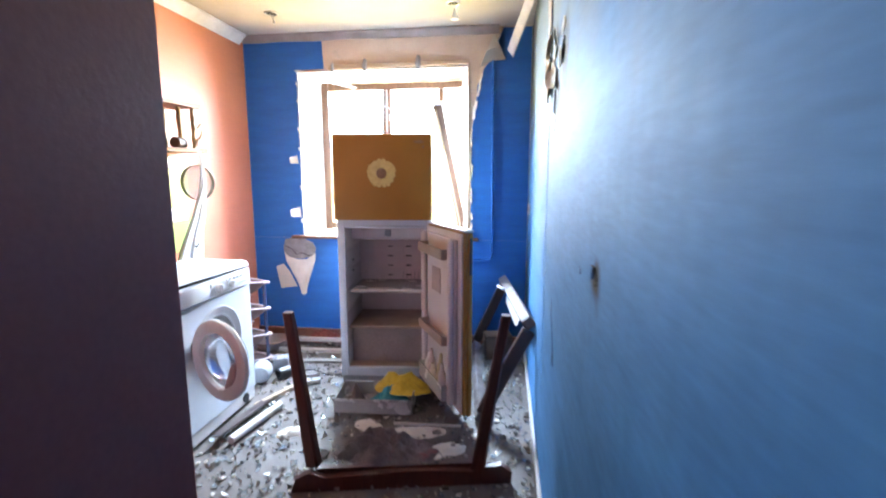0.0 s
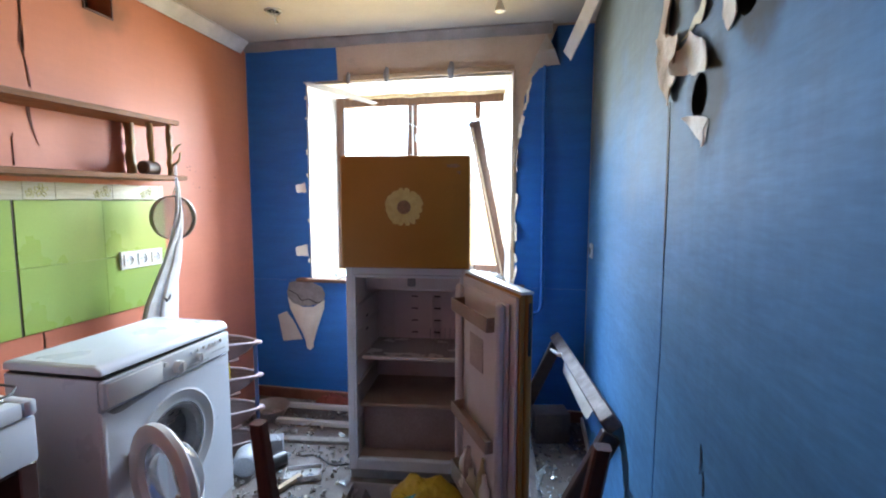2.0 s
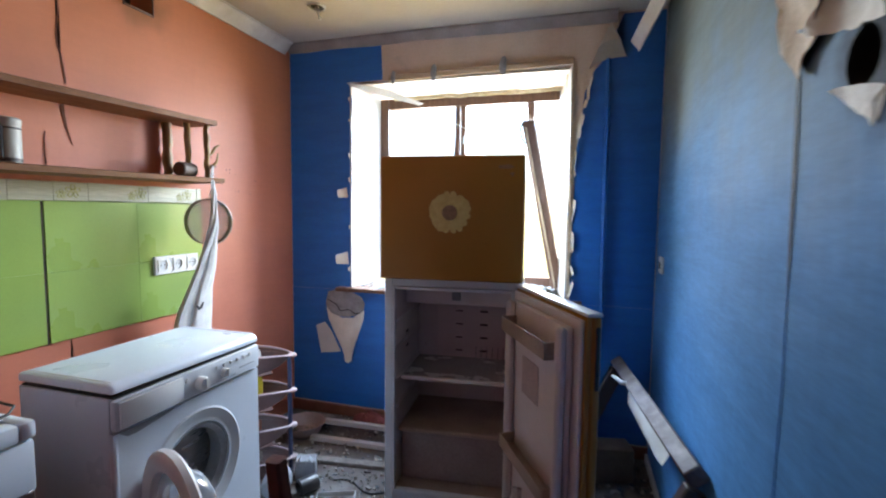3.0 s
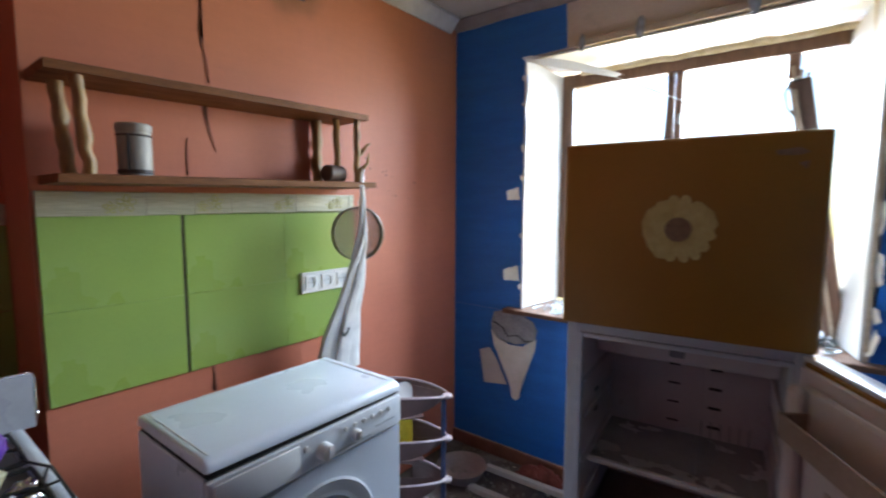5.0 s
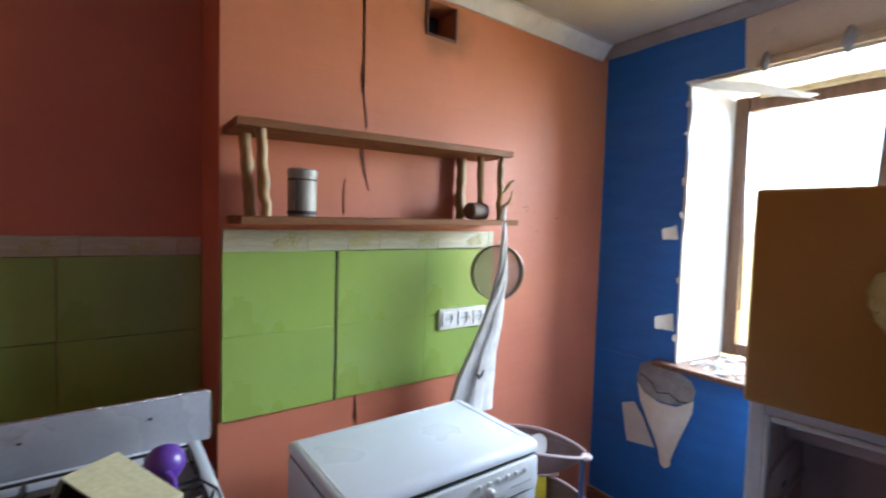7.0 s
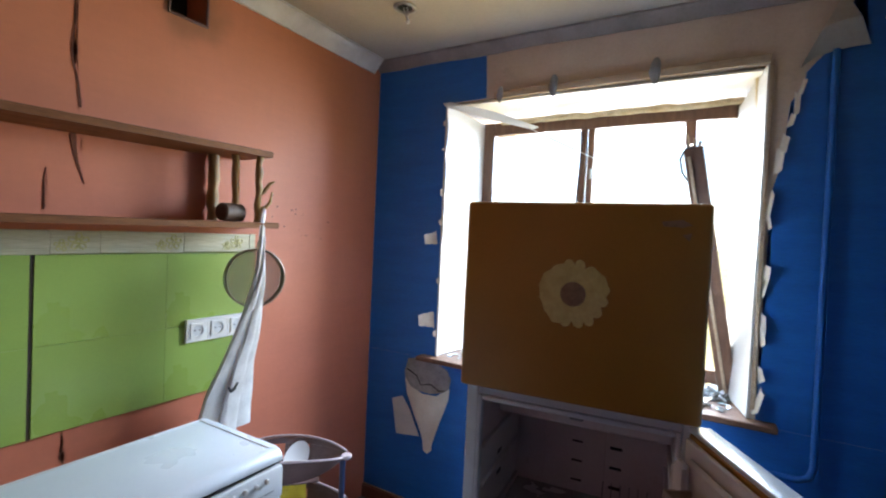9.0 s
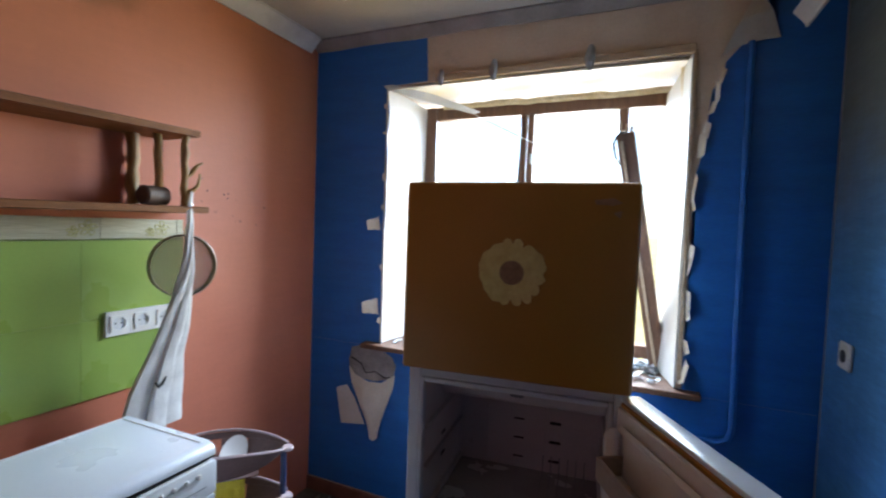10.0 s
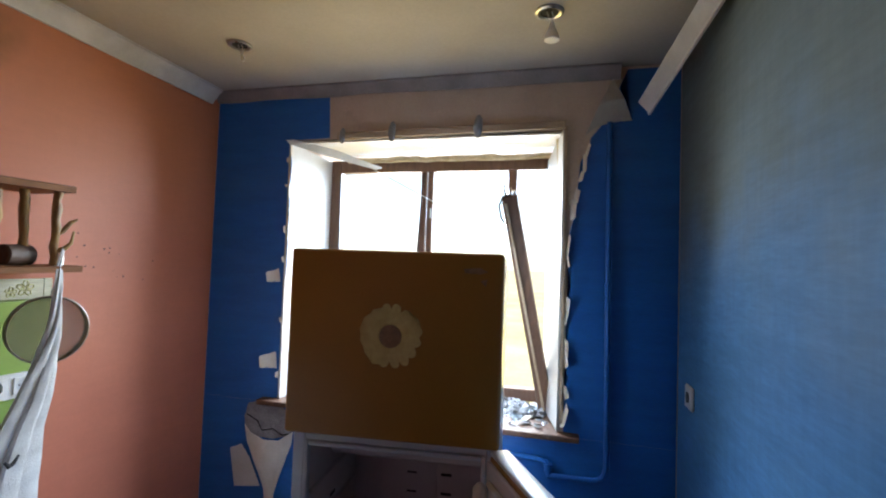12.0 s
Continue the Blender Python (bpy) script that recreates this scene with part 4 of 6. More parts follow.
lathe(bm, [(0.0, 0.0), (0.020, 0.0), (0.020, 0.003), (0.0, 0.003)], 20, pose(XE - 0.0145, -0.1925, 1.10, 0, 90, 0))
part("socket_well", bm, M_DARK, switch)

# ---- fridge-freezer ----
fridge = thing("fridge_freezer", "ochre-yellow fridge-freezer with its lower door hanging open, dirty and empty", "fridge", (1.335, -0.8615, 0), 5.5)
FW = 0.297
bm = bmesh.new()
box(bm, (-FW, 0.062, 0.045), (-0.2625, 0.60, 1.575), 0.004)
part("side_panel", bm, M_WHITE, fridge)
bm = bmesh.new()
box(bm, (0.2625, 0.062, 0.045), (FW, 0.60, 1.575), 0.004)
part("side_panel", bm, M_WHITE, fridge)
bm = bmesh.new()
box(bm, (-0.262, 0.064, 1.028), (0.262, 0.599, 1.574), 0.003)
part("freezer_box", bm, M_WHITE, fridge)
bm = bmesh.new()
box(bm, (-0.262, 0.064, 0.046), (0.262, 0.599, 0.100), 0.003)
part("base", bm, M_WHITE, fridge)
bm = bmesh.new()
box(bm, (-0.2535, 0.085, 0.1004), (0.2535, 0.518, 0.104), 0.001)
part("floor_liner", bm, M_BROWNSHELF, fridge, "brown-stained fridge floor")
bm = bmesh.new()
box(bm, (-0.2617, 0.52, 0.1005), (0.2617, 0.595, 1.0275))
part("back_liner", bm, M_LINER, fridge, "stained pale plastic back")
for s in (-1, 1):
    bm = bmesh.new()
    box(bm, (s * 0.2617, 0.068, 0.1005), (s * 0.2555, 0.519, 1.0275), 0.002)
    part("side_liner", bm, M_LINER, fridge)
    for z in (0.30, 0.47, 0.60, 0.74, 0.86):
        bm = bmesh.new()
        box(bm, (s * 0.2553, 0.09, z), (s * 0.2435, 0.50, z + 0.012), 0.003)
        part("shelf_ridge", bm, M_LINER, fridge)
bm = bmesh.new()
box(bm, (-0.2545, 0.10, 1.005), (0.2545, 0.518, 1.026), 0.006)
part("top_liner", bm, M_LINER, fridge)
bm = bmesh.new()
box(bm, (-0.2545, 0.245, 0.918), (0.2545, 0.519, 1.0045), 0.012, seg=3)
part("thermostat_housing", bm, M_LINER, fridge, "pale moulded housing under the fridge roof")
bm = bmesh.new()
box(bm, (-0.030, 0.236, 0.940), (0.012, 0.2445, 0.985), 0.004)
part("thermostat_knob", bm, M_GASKET, fridge, "grey square thermostat dial")
bm = bmesh.new()
box(bm, (-0.150, 0.5145, 0.600), (0.060, 0.5193, 0.900), 0.010, seg=2)
part("air_duct_cover", bm, M_LINER, fridge, "raised pale air duct cover")
# rounded white rim of the compartment
for a, b in (((-0.262, 0.0555, 0.100), (-0.2495, 0.0850, 1.0275)), ((0.2495, 0.0555, 0.100), (0.262, 0.0850, 1.0275)), ((-0.2493, 0.0555, 1.0130), (0.2493, 0.0850, 1.0275)), ((-0.2493, 0.0555, 0.0900), (0.2493, 0.0850, 0.1090))):
    bm = bmesh.new()
    box(bm, a, b, 0.006, seg=2)
    part("compartment_rim", bm, M_WHITE, fridge)
for x in (-0.035, 0.095):
    for z in (0.62, 0.69, 0.76, 0.83):
        bm = bmesh.new()
        box(bm, (x - 0.02, 0.514, z), (x + 0.02, 0.5195, z + 0.010), 0.002)
        part("air_slot", bm, M_DARK, fridge)
for z in (0.70, 0.735, 0.77):
    bm = bmesh.new()
    box(bm, (-0.255, 0.26, z), (-0.253, 0.30, z + 0.012), 0.001)
    part("side_slot", bm, M_DARK, fridge)


def shelf_plate(z, y0, depth, material, label):
    b = bmesh.new()
    box(b, (-0.2425, y0, z), (0.2425, y0 + depth, z + 0.006), 0.002)
    sp = part("shelf", b, material, fridge, label)
    b = bmesh.new()
    box(b, (-0.2445, y0 - 0.012, z - 0.008), (0.2445, y0 + 0.002, z + 0.012), 0.004)
    part("shelf_rail", b, M_WHITE_P, sp)


shelf_plate(0.592, 0.15, 0.34, M_CLEARP, "clear fridge shelf with a white rail")
bm = bmesh.new()
for k in range(6):
    x = 0.06 + 0.14 * k / 5
    tube(bm, [(x, 0.22, 0.600), (x, 0.46, 0.600), (x, 0.48, 0.66)], 0.002, 6)
part("wire_rack", bm, M_GASKET, fridge)
bm = bmesh.new()
box(bm, (-0.2535, 0.12, 0.345), (0.2535, 0.518, 0.365), 0.006)
part("crisper_cover", bm, M_BROWNSHELF, fridge, "brown-stained crisper cover")
bm = bmesh.new()
box(bm, (-0.2465, 0.155, 0.106), (0.2465, 0.50, 0.335), 0.014, seg=2)
part("crisper_drawer", bm, M_DRAWER, fridge, "smoky plastic crisper drawer")
bm = bmesh.new()
box(bm, (-FW + 0.005, 0.066, 0.0), (FW - 0.005, 0.58, 0.0445), 0.004)
part("plinth", bm, M_GASKET, fridge)
# freezer door with its flower
bm = bmesh.new()
box(bm, (-FW, 0.0, 1.067), (FW, 0.054, 1.578), 0.010, seg=3)
freezer_door = part("freezer_door", bm, M_YELLOW, fridge, "ochre-yellow freezer door with a daisy sticker")
bm = bmesh.new()
box(bm, (-0.28, 0.0545, 1.08), (0.28, 0.0615, 1.565))
part("gasket", bm, M_GASKET, freezer_door)
bm = bmesh.new()
outline = []
for k in range(112):
    a = 2 * math.pi * k / 112
    outline.append((-0.002 + (0.070 + 0.017 * abs(math.sin(a * 8)) ** 0.55 + 0.003 * math.sin(a * 3)) * math.cos(a), 1.347 + (0.070 + 0.017 * abs(math.sin(a * 8)) ** 0.55 + 0.003 * math.sin(a * 5)) * math.sin(a)))
slab(bm, outline, 0.0016, on_north(-0.0004))
flower = part("flower_sticker", bm, M_PETAL, freezer_door, "cream daisy sticker", smooth=False)
for k in range(16):
    a = 2 * math.pi * (k + 0.5) / 16
    bm = bmesh.new()
    petal = [(-0.002 + math.cos(a) * r - math.sin(a) * w, 1.347 + math.sin(a) * r + math.cos(a) * w) for r, w in ((0.034, -0.006), (0.055, -0.012), (0.076, -0.010), (0.082, 0.0), (0.076, 0.010), (0.055, 0.012), (0.034, 0.006))]
    slab(bm, petal, 0.0012, on_north(-0.0021))
    part("petal", bm, M_PETAL, freezer_door, smooth=False)
bm = bmesh.new()
slab(bm, [(-0.002 + 0.031 * math.cos(2 * math.pi * k / 28), 1.347 + 0.031 * math.sin(2 * math.pi * k / 28)) for k in range(28)], 0.002, on_north(-0.0022))
part("flower_middle", bm, M_PETAL_C, freezer_door, "brown flower middle", smooth=False)
bm = bmesh.new()
slab(bm, [(0.19, 1.535), (0.235, 1.54), (0.255, 1.528), (0.235, 1.522), (0.195, 1.524)], 0.001, on_north(-0.0004))
slab(bm, [(0.235, 1.505), (0.255, 1.51), (0.25, 1.49)], 0.001, on_north(-0.0004))
part("worn_mark", bm, M_PETAL_C, freezer_door, "worn brown badge remains", smooth=False)
# the open lower door, along its own x axis from the hinge
bm = bmesh.new()
box(bm, (0.0, -0.030, 0.065), (0.555, 0.0, 1.048), 0.010, seg=3)
door = part("lower_door", bm, M_YELLOW, fridge, "open lower fridge door, yellow outside")
door.matrix_local = pose(0.318, 0.045, 0, 0, 0, -66.8)
bm = bmesh.new()
box(bm, (-0.001, -0.0500, 1.0482), (0.556, 0.001, 1.060), 0.004, seg=2)
part("door_cap", bm, M_WHITE, door, "grey-white plastic cap along the door top")
bm = bmesh.new()
box(bm, (0.004, -0.050, 0.070), (0.551, -0.0305, 1.047), 0.004)
part("door_rim", bm, M_YELLOW, door, "ochre door edge")
bm = bmesh.new()
box(bm, (0.012, -0.062, 0.080), (0.543, -0.0505, 1.040), 0.004)
part("gasket", bm, M_LINER, door, "dirty rubber gasket")
bm = bmesh.new()
box(bm, (0.05, -0.080, 0.11), (0.505, -0.0625, 1.01), 0.008)
part("inner_liner", bm, M_LINER, door, "stained pale inner liner")
for a, b in (((0.05, -0.115, 0.11), (0.085, -0.0805, 1.01)), ((0.47, -0.115, 0.11), (0.505, -0.0805, 1.01))):
    bm = bmesh.new()
    box(bm, a, b, 0.012)
    part("liner_ridge", bm, M_LINER, door)
for z, h in ((0.90, 0.055), (0.44, 0.05), (0.13, 0.09)):
    bm = bmesh.new()
    box(bm, (0.0855, -0.135, z), (0.4695, -0.081, z + 0.008), 0.002)
    box(bm, (0.0855, -0.142, z), (0.4695, -0.1355, z + h), 0.002)
    box(bm, (0.0855, -0.135, z + 0.0085), (0.092, -0.081, z + h), 0.002)
    box(bm, (0.463, -0.135, z + 0.0085), (0.4695, -0.081, z + h), 0.002)
    part("door_bin", bm, M_BROWNSHELF if z > 0.3 else M_CLEARP, door, "stained door bin")
bm = bmesh.new()
box(bm, (0.16, -0.0835, 0.68), (0.30, -0.0805, 0.82), 0.001)
part("label", bm, M_MAUVE_L, door, "faded rectangular label")
bm = bmesh.new()
box(bm, (0.5555, -0.022, 0.83), (0.560, -0.008, 1.02), 0.002)
part("handle_recess", bm, M_DARK, door, "dark grip recess")
for k, (x, r, h, mt) in enumerate(((0.15, 0.022, 0.16, M_WHITE_P), (0.21, 0.020, 0.20, M_MAUVE_L), (0.27, 0.024, 0.13, M_PAPER), (0.33, 0.018, 0.21, M_CARD), (0.39, 0.022, 0.17, M_WHITE_P))):
    bm = bmesh.new()
    lathe(bm, [(r * 0.9, 0), (r, 0.01), (r, h * 0.65), (r * 0.5, h * 0.8), (r * 0.45, h)], 14, pose(1.335, -0.8615, 0, 0, 0, 5.5) @ pose(0.318, 0.045, 0, 0, 0, -66.8) @ pose(x, -0.108, 0.1385, 4 * (k % 3 - 1), 3 * (k % 2), 0))
    solid("bottle", bm, mt, "small dirty sauce bottle in the fridge door bin", "bottle", group="bottles in the door")

# ---- washing machine ----
washer = thing("washing_machine", "white narrow front-loading washing machine with its round door open", "washing machine", (0.413, -1.4235, 0), 0)
WX, WY = 0.185, 0.305
for name, a, b in (("side_panel", (-WX, -WY, 0.03), (WX - 0.0125, -WY + 0.012, 0.812)), ("side_panel", (-WX, WY - 0.012, 0.03), (WX - 0.0125, WY, 0.812)),
                   ("back_panel", (-WX, -WY + 0.0125, 0.03), (-WX + 0.01, WY - 0.0125, 0.812)), ("bottom_panel", (-WX + 0.0105, -WY + 0.0125, 0.03), (WX - 0.03, WY - 0.0125, 0.045)),
                   ("top_panel", (-WX + 0.0105, -WY + 0.0125, 0.80), (WX - 0.03, WY - 0.0125, 0.812))):
    bm = bmesh.new()
    box(bm, a, b, 0.003)
    part(name, bm, M_WHITE, washer)
PZ, PY, PR = 0.462, -0.012, 0.150
bm = bmesh.new()
holed_plate(bm, -WY, WY, 0.09, 0.708, PY, PZ, PR, 0.012, on_west(WX - 0.012), 40)
part("front_panel", bm, M_WHITE, washer)
bm = bmesh.new()
lathe(bm, [(PR + 0.004, 0.004), (PR + 0.045, 0.0045), (PR + 0.052, 0.010), (PR + 0.045, 0.013), (PR + 0.012, 0.004), (PR + 0.002, -0.012)], 48, Matrix.Translation((WX - 0.004, PY, PZ)) @ pose(0, 0, 0, 0, 90, 0), close=True)
part("door_surround", bm, M_PANEL, washer)
bm = bmesh.new()
lathe(bm, [(PR - 0.001, 0.006), (PR - 0.010, 0.010), (PR - 0.026, -0.004), (PR - 0.022, -0.05), (PR - 0.012, -0.07), (PR - 0.002, -0.05)], 44, Matrix.Translation((WX - 0.012, PY, PZ)) @ pose(0, 0, 0, 0, 90, 0), close=True)
part("rubber_seal", bm, M_GASKET, washer)
bm = bmesh.new()
lathe(bm, [(PR - 0.014, -0.06), (0.175, -0.085), (0.175, -0.28), (0.0, -0.29)], 40, Matrix.Translation((WX - 0.012, PY, PZ)) @ pose(0, 0, 0, 0, 90, 0))
part("drum", bm, M_STEEL, washer, "steel drum")
bm = bmesh.new()
box(bm, (WX - 0.012, -WY, 0.714), (WX + 0.010, WY, 0.808), 0.010, seg=2)
part("control_panel", bm, M_PANEL, washer, "grey-white control panel")
bm = bmesh.new()
box(bm, (WX + 0.0105, -WY + 0.012, 0.722), (WX + 0.018, -0.075, 0.801), 0.006, seg=2)
part("detergent_drawer", bm, M_WHITE_P, washer)
# Thin grey plate drawn as the shade in the drawer's finger scoop.
bm = bmesh.new()
slab(bm, [(-0.288, 0.7075), (-0.262, 0.6880), (-0.235, 0.6860), (-0.150, 0.6985), (-0.065, 0.7075)], 0.0010, on_west(WX + 0.0002))
part("finger_scoop_shade", bm, M_GASKET, washer, "flat grey plate for the shaded scoop under the drawer")
bm = bmesh.new()
box(bm, (WX - 0.011, -WY - 0.0015, 0.10), (WX + 0.002, -WY + 0.016, 0.700), 0.006, seg=2)
part("front_edge", bm, M_WHITE, washer)
for y, r, d in ((-0.002, 0.023, 0.026), (0.110, 0.017, 0.018)):
    bm = bmesh.new()
    lathe(bm, [(r, 0.0), (r, d * 0.7), (r * 0.88, d), (0.0, d)], 24, pose(WX + 0.0105, y, 0.755, 0, 90, 0))
    box(bm, (WX + 0.0105 + d, y - 0.003, 0.755 - r * 0.8), (WX + 0.014 + d, y + 0.003, 0.755 + r * 0.8), 0.001)
    part("knob", bm, M_WHITE_P, washer)
bm = bmesh.new()
lathe(bm, [(0.009, 0.0), (0.009, 0.006), (0.0, 0.007)], 16, pose(WX + 0.0105, -0.055, 0.78, 0, 90, 0))
part("button", bm, M_WHITE_P, washer)
for k in range(6):
    bm = bmesh.new()
    lathe(bm, [(0.007, 0.0), (0.0065, 0.006), (0.0, 0.007)], 14, pose(WX + 0.0105, 0.075 + 0.034 * k, 0.783, 0, 90, 0))
    part("button", bm, M_WHITE_P, washer)
bm = bmesh.new()
box(bm, (WX + 0.0102, 0.02, 0.728), (WX + 0.0108, 0.17, 0.731))
box(bm, (WX + 0.0102, 0.19, 0.745), (WX + 0.0108, 0.27, 0.748))
part("print_line", bm, M_GASKET, washer)
bm = bmesh.new()
prof = [(-WX - 0.004, 0), (-WX - 0.004, 0.843), (-WX, 0.850), (-WX + 0.008, 0.852)]
prof += [(WX - 0.034 + 0.036 * math.sin(radians(a)), 0.824 + 0.028 * math.cos(radians(a))) for a in range(0, 91, 10)] + [(WX + 0.002, 0)]
rows = []
for y, dz, dx in ((-WY + 0.001, -0.009, 0.006), (-WY + 0.0025, -0.004, 0.002), (-WY + 0.007, -0.001, 0.0), (-WY + 0.015, 0.0, 0.0), (0.0, 0.0, 0.0), (WY - 0.006, 0.0, 0.0), (WY + 0.001, -0.002, 0.001), (WY + 0.004, -0.009, 0.005)):
    low = 0.8185 + 0.008 * (WY - y) / (2 * WY)
    rows.append([bm.verts.new((x - (dx if x > 0 else -dx), y, max(z + dz, low + 0.003) if z else low)) for x, z in prof])
for r0, r1 in zip(rows, rows[1:]):
    for k in range(len(prof)):
        j = (k + 1) % len(prof)
        bm.faces.new((r0[k], r0[j], r1[j], r1[k]))
bm.faces.new(rows[0])
bm.faces.new(rows[-1])
lid = part("lid", bm, M_WHITE, washer, "scuffed white worktop lid")
bm = bmesh.new()
for a, b in (((-WX + 0.012, -WY + 0.02), (WX - 0.03, -WY + 0.024)), ((-WX + 0.012, WY - 0.026), (WX - 0.03, WY - 0.022)), ((-WX + 0.012, -WY + 0.024), (-WX + 0.016, WY - 0.026))):
    box(bm, (a[0], a[1], 0.8518), (b[0], b[1], 0.8535), 0.0006)
part("raised_edge", bm, M_WHITE_P, lid)
# Solid black filler stands in for the shaded gap below the lid.
bm = bmesh.new()
box(bm, (-WX + 0.008, -WY + 0.005, 0.8122), (WX - 0.001, WY - 0.005, 0.8183))
part("lid_gap_shade", bm, M_BLACK, washer, "black filler strip for the shade under the lid")
bm = bmesh.new()
box(bm, (WX - 0.020, -WY + 0.004, 0.02), (WX - 0.004, WY - 0.004, 0.0885), 0.004)
part("kick_panel", bm, M_WHITE_P, washer)
bm = bmesh.new()
lathe(bm, [(0.028, 0), (0.028, 0.006), (0.020, 0.007), (0.0, 0.004)], 20, pose(WX - 0.0035, 0.20, 0.055, 0, 90, 0))
part("filter_cap", bm, M_DARK, washer)
for sx in (-1, 1):
    for sy in (-1, 1):
        bm = bmesh.new()
        lathe(bm, [(0.02, 0.0), (0.02, 0.012), (0.008, 0.015), (0.008, 0.0295)], 14, pose(sx * (WX - 0.04), sy * (WY - 0.04), 0))
        part("foot", bm, M_DARK, washer)
# its open door
DOOR = pose(0.205, -0.205, 0.492, 0, 0, -22) @ pose(0.190, 0, 0, 90, 0, 0)
bm = bmesh.new()
lathe(bm, [(0.128, 0.0), (0.186, 0.0), (0.192, 0.008), (0.190, 0.026), (0.176, 0.034), (0.134, 0.028), (0.126, 0.012)], 56, DOOR, close=True)
wdoor = part("round_door", bm, M_WHITE_P, washer, "open round white plastic door ring")
bm = bmesh.new()
grip = []
for k in range(13):
    a = radians(-72 + 78 * k / 12)
    grip.append((0.130 * math.cos(a), 0.130 * math.sin(a)))
for k in range(13):
    a = radians(6 - 78 * k / 12)
    r = 0.130 - 0.042 * math.sin(math.pi * min(1, (k + 1.5) / 13)) ** 0.6
    grip.append((r * math.cos(a), r * math.sin(a)))
slab(bm, grip, 0.020, DOOR @ Matrix.Translation((0, 0, 0.010)))
part("door_grip", bm, M_MAUVE_L, wdoor, "beige handle panel of the round door")
bm = bmesh.new()
lathe(bm, [(0.128, 0.010), (0.120, -0.03), (0.105, -0.06), (0.080, -0.075), (0.0, -0.082)], 48, DOOR)
part("glass_bowl", bm, M_BOWL, wdoor, "clear glass bowl of the door")
bm = bmesh.new()
box(bm, (0.178, -0.222, 0.45), (0.222, -0.196, 0.535), 0.005)
part("hinge", bm, M_STEEL, wdoor)

# ---- gas stove ----
stove = thing("gas_stove", "old white gas stove with lid up and knobs missing", "stove", (0.36, -2.172, 0), 0)
SX0, SX1, SY = -0.30, 0.250, 0.245
bm = bmesh.new()
for a, b in (((SX0, -SY, 0.04), (SX1 - 0.02, -SY + 0.012, 0.80)), ((SX0, SY - 0.012, 0.04), (SX1 - 0.02, SY, 0.80)), ((SX0, -SY + 0.0125, 0.04), (SX0 + 0.012, SY - 0.0125, 0.80)),
             ((SX0 + 0.0125, -SY + 0.0125, 0.04), (SX1 - 0.02, SY - 0.0125, 0.06)), ((SX0 + 0.0125, -SY + 0.0125, 0.655), (SX1 - 0.02, SY - 0.0125, 0.675))):
    box(bm, a, b, 0.003)
part("body", bm, M_MAUVE, stove, "dirty brown oven body")
bm = bmesh.new()
for a, b in (((SX0, -SY - 0.004, 0.803), (SX1 + 0.008, -SY + 0.03, 0.848)), ((SX0, SY - 0.03, 0.803), (SX1 + 0.008, SY + 0.004, 0.848)), ((SX1 - 0.045, -SY + 0.0305, 0.803), (SX1 + 0.008, SY - 0.0305, 0.848)),
             ((SX0, -SY + 0.0305, 0.803), (SX0 + 0.04, SY - 0.0305, 0.848))):
    box(bm, a, b, 0.010, seg=2)
cook = part("cooktop_rim", bm, M_WHITE, stove, "white enamel cooktop rim")
bm = bmesh.new()
box(bm, (SX0 + 0.04, -SY + 0.03, 0.803), (SX1 - 0.045, SY - 0.03, 0.828), 0.003)
part("cooktop", bm, M_GREASE, stove, "greasy brown cooktop tray")
for k, (x, y) in enumerate(((-0.13, -0.115), (-0.13, 0.115), (0.09, -0.115), (0.09, 0.115))):
    bm = bmesh.new()
    lathe(bm, [(0.046, 0.0), (0.046, 0.008), (0.034, 0.012), (0.034, 0.018), (0.0, 0.020)], 24, pose(x, y, 0.8285))
    part("burner", bm, M_IRON, stove)
for y0 in (-0.115, 0.115):
    for x0 in (-0.13, 0.09):
        bm = bmesh.new()
        for dx, dy in ((-0.085, 0), (0.085, 0), (0, -0.085), (0, 0.085)):
            tube(bm, [(x0 + dx * 0.25, y0 + dy * 0.25, 0.868), (x0 + dx * 0.8, y0 + dy * 0.8, 0.868), (x0 + dx * 1.15, y0 + dy * 1.15, 0.862), (x0 + dx * 1.2, y0 + dy * 1.2, 0.832)], 0.0042, 8)
        ring_pts = [(x0 + 0.095 * (1 if c > 0 else -1) * min(1, abs(c) * 1.4), y0 + 0.095 * (1 if s > 0 else -1) * min(1, abs(s) * 1.4), 0.866) for c, s in ((math.cos(2 * math.pi * k / 16), math.sin(2 * math.pi * k / 16)) for k in range(17))]
        tube(bm, ring_pts, 0.0042, 8)
        part("grate", bm, M_IRON, stove, "black wire pan support")
bm = bmesh.new()
tube(bm, [(0.02, 0.10, 0.89), (0.25, 0.11, 0.885), (0.275, 0.16, 0.89), (0.275, 0.235, 0.895), (0.25, 0.262, 0.90), (0.10, 0.262, 0.905), (0.02, 0.235, 0.90), (0.02, 0.10, 0.89)], 0.0030, 8)
tube(bm, [(0.16, 0.105, 0.888), (0.165, 0.262, 0.903)], 0.0028, 8)
tube(bm, [(0.25, 0.12, 0.885), (0.24, 0.13, 0.848)], 0.0028, 8)
tube(bm, [(0.10, 0.255, 0.905), (0.10, 0.240, 0.852)], 0.0028, 8)
for v in bm.verts:
    v.co += Vector((-0.03, -0.035, -0.018))
part("loose_grate", bm, M_IRON, stove, "black wire grate lying askew")
bm = bmesh.new()
box(bm, (SX1 - 0.0195, -SY, 0.675), (SX1 + 0.004, SY, 0.802), 0.008, seg=2)
panel = part("control_panel", bm, M_WHITE, stove, "white control panel with knobs missing")
